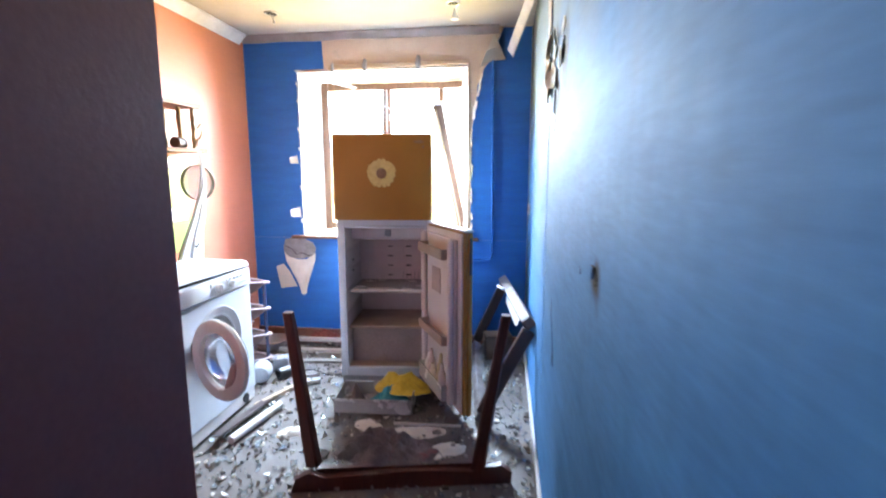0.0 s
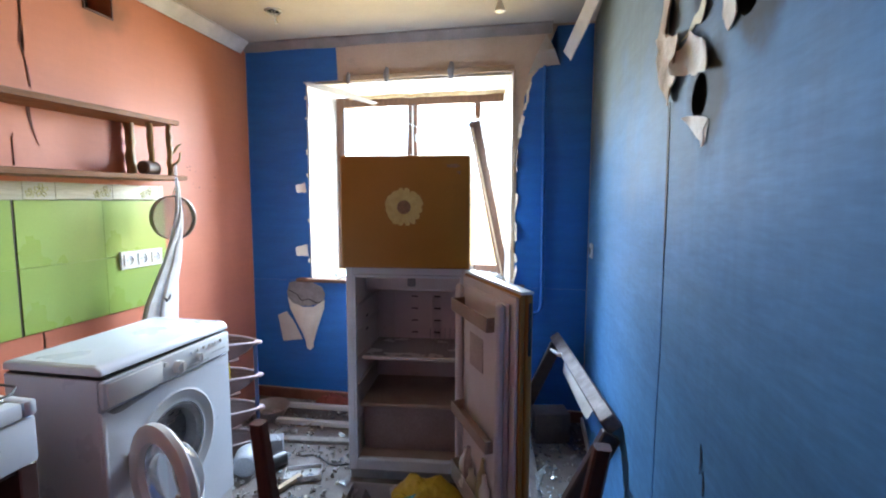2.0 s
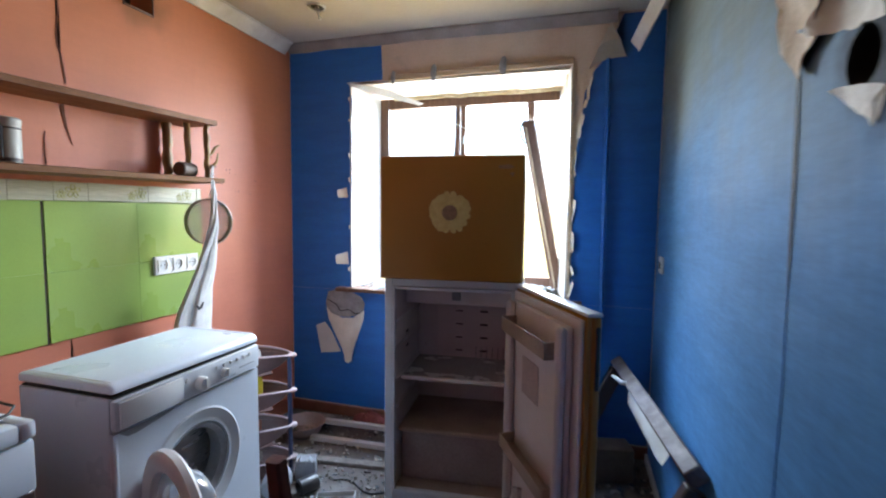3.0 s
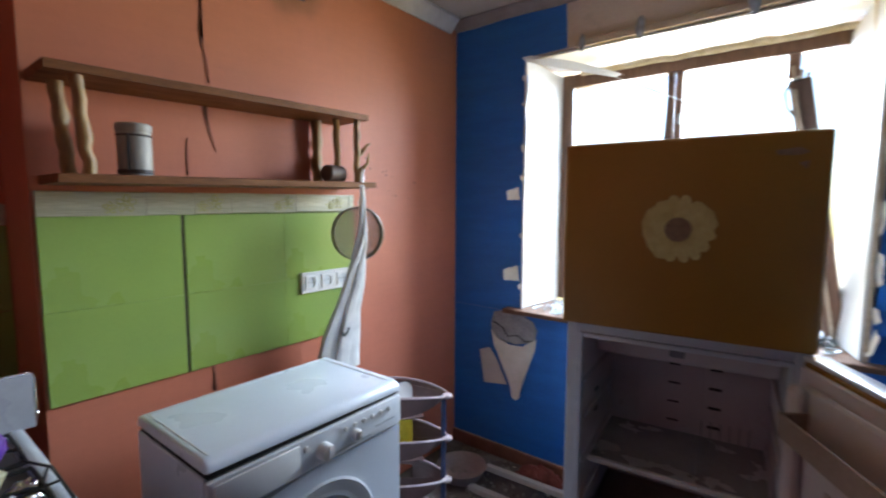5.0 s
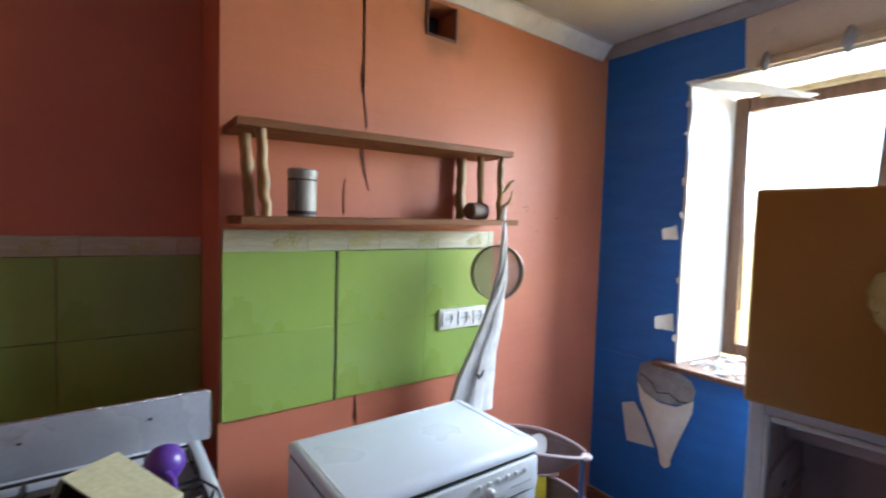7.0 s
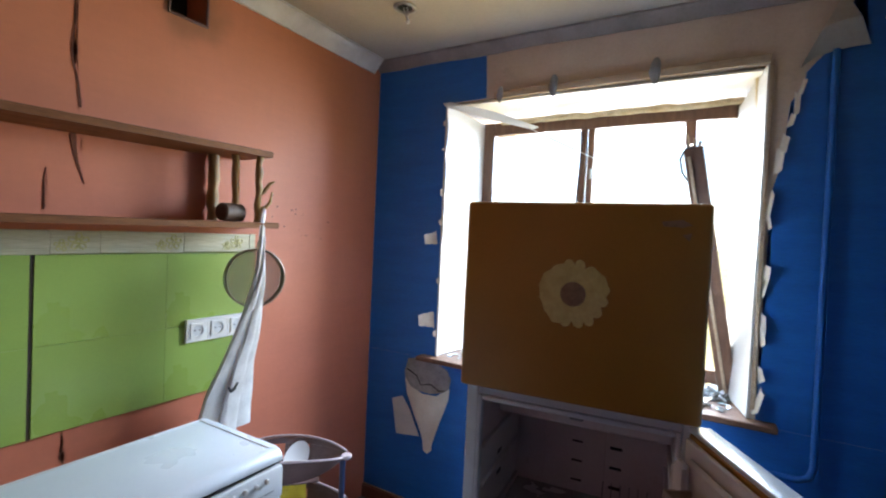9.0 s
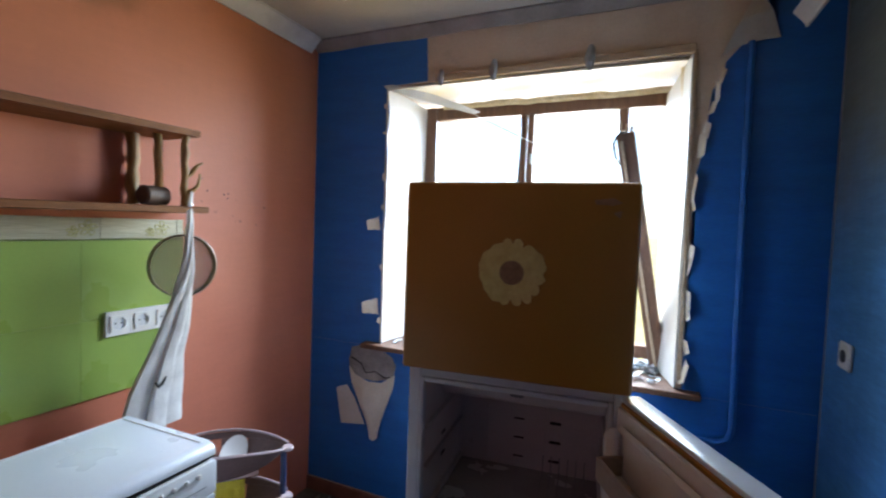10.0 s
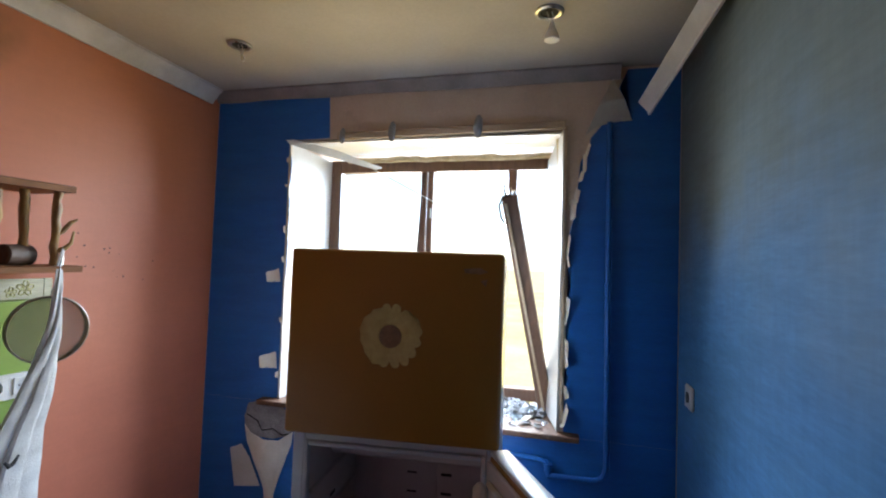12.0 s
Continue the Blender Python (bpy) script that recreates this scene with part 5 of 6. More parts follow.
for y in (-0.17, -0.09, 0.07, 0.14):
    bm = bmesh.new()
    lathe(bm, [(0.010, 0.0), (0.010, 0.003), (0.005, 0.004), (0.004, 0.016), (0.0, 0.016)], 14, pose(SX1 + 0.0042, y, 0.757, 0, 90, 0))
    part("knob_stub", bm, M_DARK, stove)
for y0, y1 in ((-SY, -SY + 0.045), (SY - 0.045, SY)):
    bm = bmesh.new()
    box(bm, (SX1 - 0.0195, y0, 0.05), (SX1 - 0.004, y1, 0.6745), 0.004)
    part("oven_stile", bm, M_MAUVE, stove, "brown oven jamb")
bm = bmesh.new()
box(bm, (SX0 + 0.013, -SY + 0.013, 0.061), (SX1 - 0.06, SY - 0.013, 0.064))
box(bm, (SX0 + 0.0125, -SY + 0.0135, 0.065), (SX0 + 0.02, SY - 0.0135, 0.653))
part("oven_cavity", bm, M_BLACK, stove, "black oven inside")
bm = bmesh.new()
box(bm, (SX0 - 0.012, -SY, 0.838), (SX0 + 0.002, SY + 0.03, 0.980), 0.006, m=pose(0, 0, 0), seg=2)
slid = part("raised_lid", bm, M_LID, stove, "grey enamel lid standing up behind the burners")
bm = bmesh.new()
edge = [(SX0 - 0.004, -SY + 0.53 * k / 26, 0.981 + 0.004 * noise.noise(V(k * 0.8, 1, 1))) for k in range(26)]
edge += [(SX0 - 0.002, SY + 0.030 + 0.003 * noise.noise(V(k, 2, 1)), 0.978 - 0.012 * k) for k in range(1, 11)]
tube(bm, edge, [0.003 + 0.003 * abs(noise.noise(V(k * 1.3, 5, 1))) for k in range(len(edge))], 7)
part("foil_edge", bm, M_FOIL, slid, "torn kitchen foil along the lid edge")
bm = bmesh.new()
heap(bm, 0.10, 0.12, 0.05, 4.2, 14, pose(SX0 + 0.05, -SY + 0.035, 0.84, 0, 25, 0))
part("foil_scrap", bm, M_FOIL, slid, "crumpled foil scrap")
for x, y in ((SX0 + 0.006, -0.13), (SX0 + 0.006, 0.13)):
    bm = bmesh.new()
    lathe(bm, [(0.004, 0.0), (0.004, 0.002), (0.0, 0.002)], 10, pose(x - 0.0035, y, 0.93, 0, 90, 0))
    part("screw", bm, M_DARK, slid)

# clutter on the stove
box_thing = thing("card_box", "open faded yellow-green tin box lying on its side on the stove", "box")
BW, BD, BH = 0.082, 0.060, 0.085
for name, a, b in (("top_wall", (-BW, -BD, BH - 0.003), (BW, BD, BH)), ("bottom_wall", (-BW, -BD, 0.0), (BW, BD, 0.003)), ("side_wall", (-BW, -BD, 0.0032), (-BW + 0.003, BD, BH - 0.0032)),
                   ("side_wall", (BW - 0.003, -BD, 0.0032), (BW, BD, BH - 0.0032)), ("end_wall", (-BW + 0.0032, BD - 0.003, 0.0032), (BW - 0.0032, BD, BH - 0.0032))):
    bm = bmesh.new()
    box(bm, a, b, 0.0014)
    part(name, bm, M_CARD, box_thing)
bm = bmesh.new()
for a, b in (((-BW + 0.004, -BD + 0.012, 0.0035), (BW - 0.004, BD - 0.004, 0.005)), ((-BW + 0.0035, -BD + 0.012, 0.006), (-BW + 0.005, BD - 0.004, BH - 0.006)), ((BW - 0.005, -BD + 0.012, 0.006), (BW - 0.0035, BD - 0.004, BH - 0.006)),
             ((-BW + 0.006, -BD + 0.012, BH - 0.005), (BW - 0.006, BD - 0.004, BH - 0.0035)), ((-BW + 0.006, BD - 0.006, 0.006), (BW - 0.006, BD - 0.004, BH - 0.006))):
    box(bm, a, b)
part("lining", bm, M_CARD_D, box_thing, "dark brown inside of the box")
box_thing.matrix_world = Matrix.Translation((0.475, -2.140, 0.900)) @ Matrix.Rotation(radians(24), 4, Vector((-0.85, 0.53, 0))) @ pose(0, 0, 0, 0, 0, 44)
bm = bmesh.new()
lathe(bm, [(0.004, 0.0), (0.030, 0.006), (0.042, 0.028), (0.041, 0.050), (0.028, 0.070), (0.010, 0.078), (0.0, 0.079)], 24)
tube(bm, [(0.035, 0, 0.03), (0.055, 0.01, 0.018), (0.075, 0.012, 0.006)], [0.010, 0.008, 0.006], 8)
solid("ladle_bowl", bm, M_PURPLE, "purple plastic ladle bowl upside down on the stove", "ladle", (0.295, -2.030, 0.872))
bm = bmesh.new()
heap(bm, 0.10, 0.08, 0.03, 1.3, 16)
solid("foil_ball", bm, M_FOIL, "crumpled kitchen foil on the cooktop", "foil", (0.42, -1.985, 0.848), 20, group="foil scraps")
bm = bmesh.new()
heap(bm, 0.13, 0.08, 0.022, 8.3, 16)
solid("foil_ball", bm, M_FOIL, "crumpled kitchen foil on the cooktop", "foil", (0.52, -2.00, 0.848), 70, group="foil scraps")
bm = bmesh.new()
heap(bm, 0.07, 0.05, 0.03, 5.7, 12)
solid("gold_wrapper", bm, M_BAGY, "small shiny gold-yellow wrapper on the cooktop", "wrapper", (0.545, -2.10, 0.848), 20)
bm = bmesh.new()
heap(bm, 0.09, 0.13, 0.06, 7.9, 16, rough=1.2)
solid("plastic_scrap", bm, M_CLEARP, "crumpled clear plastic cup on the cooktop", "plastic scrap", (0.49, -2.045, 0.848), 35)
bm = bmesh.new()
heap(bm, 0.13, 0.09, 0.05, 2.9, 16)
solid("paper_scrap", bm, M_PAPER, "crumpled brownish paper scrap on the stove", "paper", (0.27, -2.185, 0.872), 10)
# stand with a plate and cup trays beside the stove
stand = thing("stool", "small dark wooden stool beside the stove", "stool", (0.15, -2.505, 0), 0)
bm = bmesh.new()
box(bm, (-0.13, -0.075, 0.85), (0.13, 0.075, 0.875), 0.006)
part("seat", bm, M_MAHOG, stand)
for sx in (-1, 1):
    for sy in (-1, 1):
        bm = bmesh.new()
        box(bm, (sx * 0.10 - 0.014, sy * 0.055 - 0.014, 0.0), (sx * 0.10 + 0.014, sy * 0.055 + 0.014, 0.8495), 0.003)
        part("leg", bm, M_MAHOG, stand)
bm = bmesh.new()
lathe(bm, [(0.05, 0.0), (0.09, 0.008), (0.135, 0.030), (0.138, 0.036), (0.09, 0.016), (0.0, 0.010)], 36)
solid("plate", bm, M_WHITE_P, "round white plate under the plastic cups", "plate", (0.15, -2.505, 0.876))
cups = thing("cup_tray", "pack of white plastic yoghurt cups on a plate", "cup tray", (0.15, -2.480, 0.903), -18)
bm = bmesh.new()
for y in (-0.045, 0.045):
    box(bm, (-0.10, y - 0.042, 0.078), (0.10, y + 0.042, 0.082), 0.001)
part("rim_sheet", bm, M_WHITE_P, cups)
for x in (-0.05, 0.05):
    for y in (-0.045, 0.045):
        bm = bmesh.new()
        lathe(bm, [(0.026, 0.0), (0.036, 0.077), (0.033, 0.0775), (0.024, 0.004), (0.0, 0.004)], 20, pose(x, y, 0))
        part("cup", bm, M_WHITE_P, cups)

# ---- shelf on the salmon wall ----
shelf = thing("wall_shelf", "rustic two-tier wooden wall shelf on crooked branch posts", "shelf", (0, 0, 0))


def plank(bm, p, q, x0, x1, thick, seed):
    """A board with slightly wavy live edges from y p to y q, heights given with them."""
    n = 16
    rows = []
    for i in range(n + 1):
        s = i / n
        y, z = p[0] + (q[0] - p[0]) * s, p[1] + (q[1] - p[1]) * s
        w = 0.004 * noise.noise(V(s * 6, seed, 0))
        rows.append([bm.verts.new((x0, y, z - thick)), bm.verts.new((x1 + w, y, z - thick + 0.002)), bm.verts.new((x1 + w + 0.002, y, z - 0.003)), bm.verts.new((x1 + w - 0.003, y, z)), bm.verts.new((x0, y, z))])
    for a, b in zip(rows, rows[1:]):
        for k in range(5):
            bm.faces.new((a[k], a[(k + 1) % 5], b[(k + 1) % 5], b[k]))
    bm.faces.new(rows[0])
    bm.faces.new(rows[-1][::-1])


bm = bmesh.new()
plank(bm, (-1.858, 1.742), (-0.850, 1.766), 0.004, 0.185, 0.024, 1)
part("top_board", bm, M_WOOD, shelf)
bm = bmesh.new()
plank(bm, (-1.845, 1.480), (-0.812, 1.500), 0.004, 0.185, 0.024, 5)
part("bottom_board", bm, M_WOOD, shelf)
for x, y, dy, r, sd in ((0.155, -1.775, -0.016, 0.018, 1), (0.050, -1.790, -0.018, 0.020, 2), (0.155, -0.885, 0.0, 0.015, 3), (0.110, -0.945, -0.008, 0.016, 4), (0.03, -0.985, 0.0, 0.024, 5)):
    bm = bmesh.new()
    z0 = 1.480 + 0.020 * (y + 1.845) / 1.03 + 0.0005
    z1 = 1.742 - 0.024 + 0.024 * (y + 1.858) / 1.0 + 0.002
    pts = [(x + 0.006 * noise.noise(V(k * 0.8, sd, 0)), y + dy * k / 8 + 0.008 * noise.noise(V(k * 0.7, sd, 4)), z0 + (z1 - z0) * k / 8) for k in range(9)]
    tube(bm, pts, [r * (0.85 + 0.35 * noise.noise(V(k * 0.9, sd, 8))) for k in range(9)], 10)
    part("post", bm, M_TWIG, shelf, "crooked peeled branch post")
bm = bmesh.new()
tube(bm, [(0.155, -0.885, 1.60), (0.165, -0.868, 1.615), (0.175, -0.852, 1.645), (0.180, -0.835, 1.655)], [0.008, 0.008, 0.006, 0.003], 8)
tube(bm, [(0.155, -0.885, 1.545), (0.170, -0.866, 1.555), (0.178, -0.850, 1.575), (0.182, -0.846, 1.615)], [0.008, 0.008, 0.006, 0.003], 8)
part("hook_branch", bm, M_TWIG, shelf, "forked twig used as hooks")

bm = bmesh.new()
lathe(bm, [(0.038, 0.0), (0.041, 0.004), (0.042, 0.02), (0.042, 0.118), (0.039, 0.124)], 32)
jar = solid("metal_jar", bm, M_TIN, "grey metal storage jar with a lid on the wall shelf", "jar", (0.105, -1.655, 1.4845))
bm = bmesh.new()
lathe(bm, [(0.0425, 0.119), (0.044, 0.123), (0.044, 0.137), (0.040, 0.142), (0.0, 0.143)], 32)
part("lid", bm, M_TIN, jar, "dull metal lid")
bm = bmesh.new()
box(bm, (0.030, -0.030, 0.015), (0.036, -0.022, 0.112), 0.001)
part("stripe", bm, M_DARK, jar, "dark vertical label stripe")
for z0, z1 in ((0.006, 0.017), (0.106, 0.112)):
    bm = bmesh.new()
    lathe(bm, [(0.0415, z0), (0.0432, z0 + 0.001), (0.0432, z1 - 0.001), (0.0415, z1)], 32, close=True)
    part("band", bm, M_CARD_D, jar, "dark worn band")
bm = bmesh.new()
lathe(bm, [(0.0, 0.0), (0.026, 0.0), (0.032, 0.006), (0.034, 0.05), (0.033, 0.085), (0.028, 0.090), (0.026, 0.082), (0.0, 0.078)], 28, pose(0, 0, 0, -90, 0, 0))
solid("wooden_mug", bm, M_MUG, "dark wooden mug lying on its side on the shelf", "mug", (0.115, -1.01, 1.5297), 8)

# ---- sieve and towel on the twig hooks ----
SV = pose(0.172, -0.899, 1.292, 0, 0, -18) @ pose(0, 0, 0, 0, 90, 0)
sieve = thing("hanging_sieve", "round wire kitchen sieve hanging from the shelf", "sieve", (0, 0, 0))
bm = bmesh.new()
lathe(bm, [(0.104, -0.022), (0.107, -0.022), (0.108, 0.008), (0.110, 0.010), (0.106, 0.012), (0.104, 0.008)], 48, SV, close=True)
part("hoop", bm, M_SIEVE, sieve, "dark metal hoop")
bm = bmesh.new()
lathe(bm, [(0.104, 0.004), (0.08, -0.008), (0.04, -0.015), (0.0, -0.017)], 40, SV)
part("mesh", bm, M_GAUZE, sieve, "fine wire gauze")
bm = bmesh.new()
tube(bm, [SV @ V(-0.107, 0, 0), SV @ V(-0.13, 0.004, 0.002), V(0.176, -0.872, 1.47), V(0.170, -0.866, 1.556)], 0.0022, 6)
part("loop", bm, M_STEEL, sieve)

bm = bmesh.new()
path = [(0.172, -0.868, 1.560, 0.004), (0.180, -0.884, 1.50, 0.007), (0.198, -0.896, 1.43, 0.013), (0.204, -0.902, 1.34, 0.015), (0.206, -0.912, 1.27, 0.021), (0.198, -0.924, 1.18, 0.028), (0.182, -0.938, 1.08, 0.040), (0.160, -0.958, 0.98, 0.050), (0.145, -0.976, 0.88, 0.068), (0.135, -0.985, 0.80, 0.075), (0.130, -0.985, 0.74, 0.078)]
fine = []
for i in range(len(path) - 1):
    for s in (0, 0.25, 0.5, 0.75):
        fine.append(tuple(path[i][k] + (path[i + 1][k] - path[i][k]) * s for k in range(4)))
fine.append(path[-1])
rings = []
for i, (x, y, z, r) in enumerate(fine):
    turn = 7.5 * min(1.0, (1.56 - z) / 0.40) + 1.2 * max(0.0, 1.16 - z)
    ring = []
    for k in range(40):
        a = 2 * math.pi * k / 40
        pleat = 0.50 + 0.80 * abs(math.sin(2.5 * a + turn)) ** 0.8 + 0.14 * math.sin(7 * a + turn * 1.3 + 1.0)
        ring.append(bm.verts.new((x + 0.50 * r * pleat * math.cos(a), y + r * pleat * math.sin(a), z)))
    rings.append(ring)
for r0, r1 in zip(rings, rings[1:]):
    for k in range(40):
        bm.faces.new((r0[k], r0[(k + 1) % 40], r1[(k + 1) % 40], r1[k]))
bm.faces.new(rings[0][::-1])
bm.faces.new(rings[-1])
towel = solid("hanging_towel", bm, M_TOWEL, "twisted white kitchen towel hanging from the shelf hook", "towel")
bm = bmesh.new()
tube(bm, [(0.196, -1.012, 0.915), (0.199, -1.002, 0.900), (0.198, -0.990, 0.905), (0.196, -0.975, 0.925)], [0.004, 0.007, 0.006, 0.003], 7)
part("printed_mark", bm, M_DARK, towel, "black printed mark")

# ---- sockets on the tiles ----
for k in range(3):
    y0 = -1.062 + 0.0805 * k
    sock = thing("wall_socket", "white wall socket in a row of three on green tiles", "socket", (0, 0, 0), group="sockets on the tiles")
    bm = bmesh.new()
    holed_plate(bm, y0, y0 + 0.080, 1.052, 1.134, y0 + 0.040, 1.093, 0.025, 0.011, on_west(0.0098), 28)
    part("plate", bm, M_WHITE_P, sock)
    bm = bmesh.new()
    holed_plate(bm, y0 + 0.012, y0 + 0.068, 1.066, 1.120, y0 + 0.040, 1.093, 0.021, 0.004, on_west(0.0211), 28)
    part("bezel", bm, M_WHITE_P, sock)
    bm = bmesh.new()
    lathe(bm, [(0.0, 0.0), (0.0245, 0.0), (0.0245, 0.002), (0.0, 0.002)], 24, pose(0.0185, y0 + 0.040, 1.093, 0, 90, 0))
    part("well", bm, M_PANEL, sock)
    bm = bmesh.new()
    for dy in (-0.0095, 0.0095):
        lathe(bm, [(0.003, 0.0), (0.003, 0.001), (0.0, 0.001)], 10, pose(0.0206, y0 + 0.040 + dy, 1.093, 0, 90, 0))
    part("pin_hole", bm, M_DARK, sock)

# ---- plastic rack in the corner ----
rack = thing("plastic_rack", "three-tier mauve plastic rack on dark blue posts holding dishes", "rack", (0, 0, 0))
BOAT_C, BOAT_A = V(0.275, -0.828, 0), V(0.75, 0.66, 0).normalized()
BOAT_N = V(BOAT_A.y, -BOAT_A.x, 0)


def boat(s, side, f, z0):
    """A point of a tier's curved wall: s along it, side front or back, f from the bottom to the rim."""
    w = 0.115 * max(0.0, 1 - s * s) ** 0.62 * (0.55 + 0.45 * f)
    p = BOAT_C + BOAT_A * (0.245 * s * (0.90 + 0.10 * f)) + BOAT_N * (side * w)
    low = 0.075 * max(0.0, 1 - s * s) ** 0.6
    return V(p.x, p.y, z0 - low + f * (low + 0.038 * (1 - s * s)))


def boat_band(bm, side, z0, s0, s1, f0, f1, thick, n=8):
    rows = []
    for i in range(n + 1):
        s = s0 + (s1 - s0) * i / n
        a, b = boat(s, side, f0, z0), boat(s, side, f1, z0)
        o = BOAT_N * (side * thick)
        rows.append([bm.verts.new(p) for p in (a, b, b - o, a - o)])
    for r0, r1 in zip(rows, rows[1:]):
        for k in range(4):
            bm.faces.new((r0[k], r0[(k + 1) % 4], r1[(k + 1) % 4], r1[k]))
    bm.faces.new(rows[0])
    bm.faces.new(rows[-1][::-1])


for z in (0.618, 0.436, 0.254, 0.085):
    bm = bmesh.new()
    rim = [boat(0.62 * (-1 + 2 * k / 20), 1, 0, z) for k in range(21)] + [boat(0.62 * (1 - 2 * k / 20), -1, 0, z) for k in range(21)]
    slab(bm, [(p.x, p.y) for p in rim], 0.004, Matrix.Translation((0, 0, z - 0.077)))
    tier = part("tier", bm, M_MAUVE, rack, "mauve-brown plastic basket tier")
    bm = bmesh.new()
    boat_band(bm, 1, z, -0.98, 0.98, 0.02, 0.90, 0.003, 18)
    part("front_wall", bm, M_MAUVE, tier)
    bm = bmesh.new()
    boat_band(bm, -1, z, -0.98, 0.98, 0.02, 0.28, 0.003, 18)
    boat_band(bm, -1, z, -0.98, 0.98, 0.74, 0.92, 0.003, 18)
    for s0, s1 in ((-0.98, -0.62), (-0.40, -0.26), (-0.02, 0.12), (0.38, 0.98)):
        boat_band(bm, -1, z, s0, s1, 0.29, 0.73, 0.003, 5)
    part("back_wall", bm, M_MAUVE, tier, "back wall with oval openings")
    bm = bmesh.new()
    tube(bm, [boat(-0.97 + 1.94 * k / 24, 1, 0.97, z) for k in range(25)], 0.0048, 8)
    tube(bm, [boat(-0.97 + 1.94 * k / 24, -1, 0.97, z) for k in range(25)], 0.0048, 8)
    lathe(bm, [(0.0, 0.0), (0.020, 0.0), (0.022, 0.008), (0.018, 0.014), (0.0, 0.014)], 18, Matrix.Translation(boat(0.97, 1, 0.9, z) - V(0, 0, 0.006)))
    part("tier_lip", bm, M_MAUVE_L, tier, "pale mauve rounded rim")
for s in (-0.95, 0.95):
    p = boat(s, 1, 0.5, 0.6) - BOAT_N * 0.012
    bm = bmesh.new()
    tube(bm, [(p.x, p.y, 0.0), (p.x, p.y, 0.617)], 0.011, 12)
    part("post", bm, M_NAVY, rack, "dark blue tube post")
bm = bmesh.new()
lathe(bm, [(0.0, 0.0), (0.034, 0.0), (0.060, 0.010), (0.062, 0.012), (0.034, 0.005), (0.0, 0.004)], 32, pose(0, 0, 0.062, 0, 90, 0))
solid("dish", bm, M_WHITE_P, "white saucer standing upright in the rack", "dish", (0.290, -0.785, 0.5455), -4)
bm = bmesh.new()
box(bm, (-0.055, -0.004, 0.0), (0.055, 0.004, 0.172), 0.003)
box(bm, (-0.044, -0.0055, 0.012), (0.044, -0.0042, 0.160), 0.001)
solid("cutting_board", bm, M_BAGY, "small yellow plastic cutting board leaning in the rack", "cutting board", (0.330, -0.835, 0.3635), 48)
for k, (x, y, mt, s) in enumerate(((0.20, -0.90, M_PURPLE, 0.10), (0.24, -0.84, M_MAUVE_L, 0.08), (0.30, -0.85, M_WHITE_P, 0.07))):
    bm = bmesh.new()
    heap(bm, s * 1.2, s, s * 0.7, 3.1 + k, 14)
    solid("crumpled_bag", bm, mt, "crumpled plastic bag in the rack", "bag", (x, y, 0.5455), 30 * k, group="bags in the rack")
bm = bmesh.new()
lathe(bm, [(0.02, 0), (0.03, 0.006), (0.05, 0.05), (0.053, 0.05), (0.032, 0.002)], 28)
solid("bowl", bm, M_MAUVE, "brown bowl in the lower rack tier", "bowl", (0.25, -0.86, 0.1815))

# ---- overturned chair ----
chair = thing("overturned_chair", "overturned dark mahogany chair with two legs in the air", "chair", (1.62, -1.75, 0))
for p, q in (((-0.375, -0.02, 0.055), (-0.470, 0.0, 0.745)), ((0.350, 0.045, 0.055), (0.462, 0.0, 0.770))):
    bm = bmesh.new()
    p, q = Vector(p), Vector(q)
    rows = []
    for i in range(7):
        s = i / 6
        c = p.lerp(q, s)
        w = 0.030 - 0.010 * s
        rows.append([bm.verts.new(c + V(a * w, b * w, 0)) for a, b in ((-1, -0.7), (-0.7, -1), (0.7, -1), (1, -0.7), (1, 0.7), (0.7, 1), (-0.7, 1), (-1, 0.7))])
    for a, b in zip(rows, rows[1:]):
        for k in range(8):
            bm.faces.new((a[k], a[(k + 1) % 8], b[(k + 1) % 8], b[k]))
    bm.faces.new(rows[0][::-1])
    bm.faces.new(rows[-1])
    part("leg", bm, M_MAHOG, chair)
bm = bmesh.new()
prof = [(-0.44, 0.0), (0.50, 0.0), (0.505, 0.05), (0.46, 0.085), (0.39, 0.080), (0.33, 0.062), (0.2, 0.072), (0.03, 0.078), (-0.14, 0.070), (-0.30, 0.062), (-0.36, 0.085), (-0.42, 0.060)]
slab(bm, prof, 0.028, Matrix(((0.98, 0, 0.2, 0), (0.2, 0, -0.98, -0.03), (0, 1, 0, 0.001), (0, 0, 0, 1))))
part("apron", bm, M_MAHOG, chair, "curved front rail")
bm = bmesh.new()
slab(bm, [(-0.40, 0.0), (0.40, 0.06), (0.36, 0.10), (-0.36, 0.05)], 0.022, Matrix.Translation((0, -0.02, 0.001)))
part("seat_frame", bm, M_MAHOG, chair)

# ---- window sash leaning on the blue wall ----
sash = thing("fallen_sash", "dark brown window sash with torn white film leaning on the wall", "window sash", (0, 0, 0))
A, B, C, D = V(2.065, -0.045, 0.545), V(2.205, -1.17, 0.555), V(1.965, -1.235, 0.03), V(1.865, -0.10, 0.03)
for name, p, q, mt in (("bottom_rail", D, C, M_SASHTOP), ("far_stile", D + V(0, 0, 0.037), A - V(0.0, 0.0, 0.037), M_SASH), ("near_stile", C + V(0, 0, 0.037), B - V(0, 0, 0.037), M_SASH)):
    bm = bmesh.new()
    bar(bm, p, q, 0.050, 0.070, 0.006, up=(-0.85, 0, 0.5))
    part(name, bm, mt, sash)
bm = bmesh.new()
bar(bm, A, B, 0.062, 0.060, 0.006, up=(-0.6, 0, 0.8))
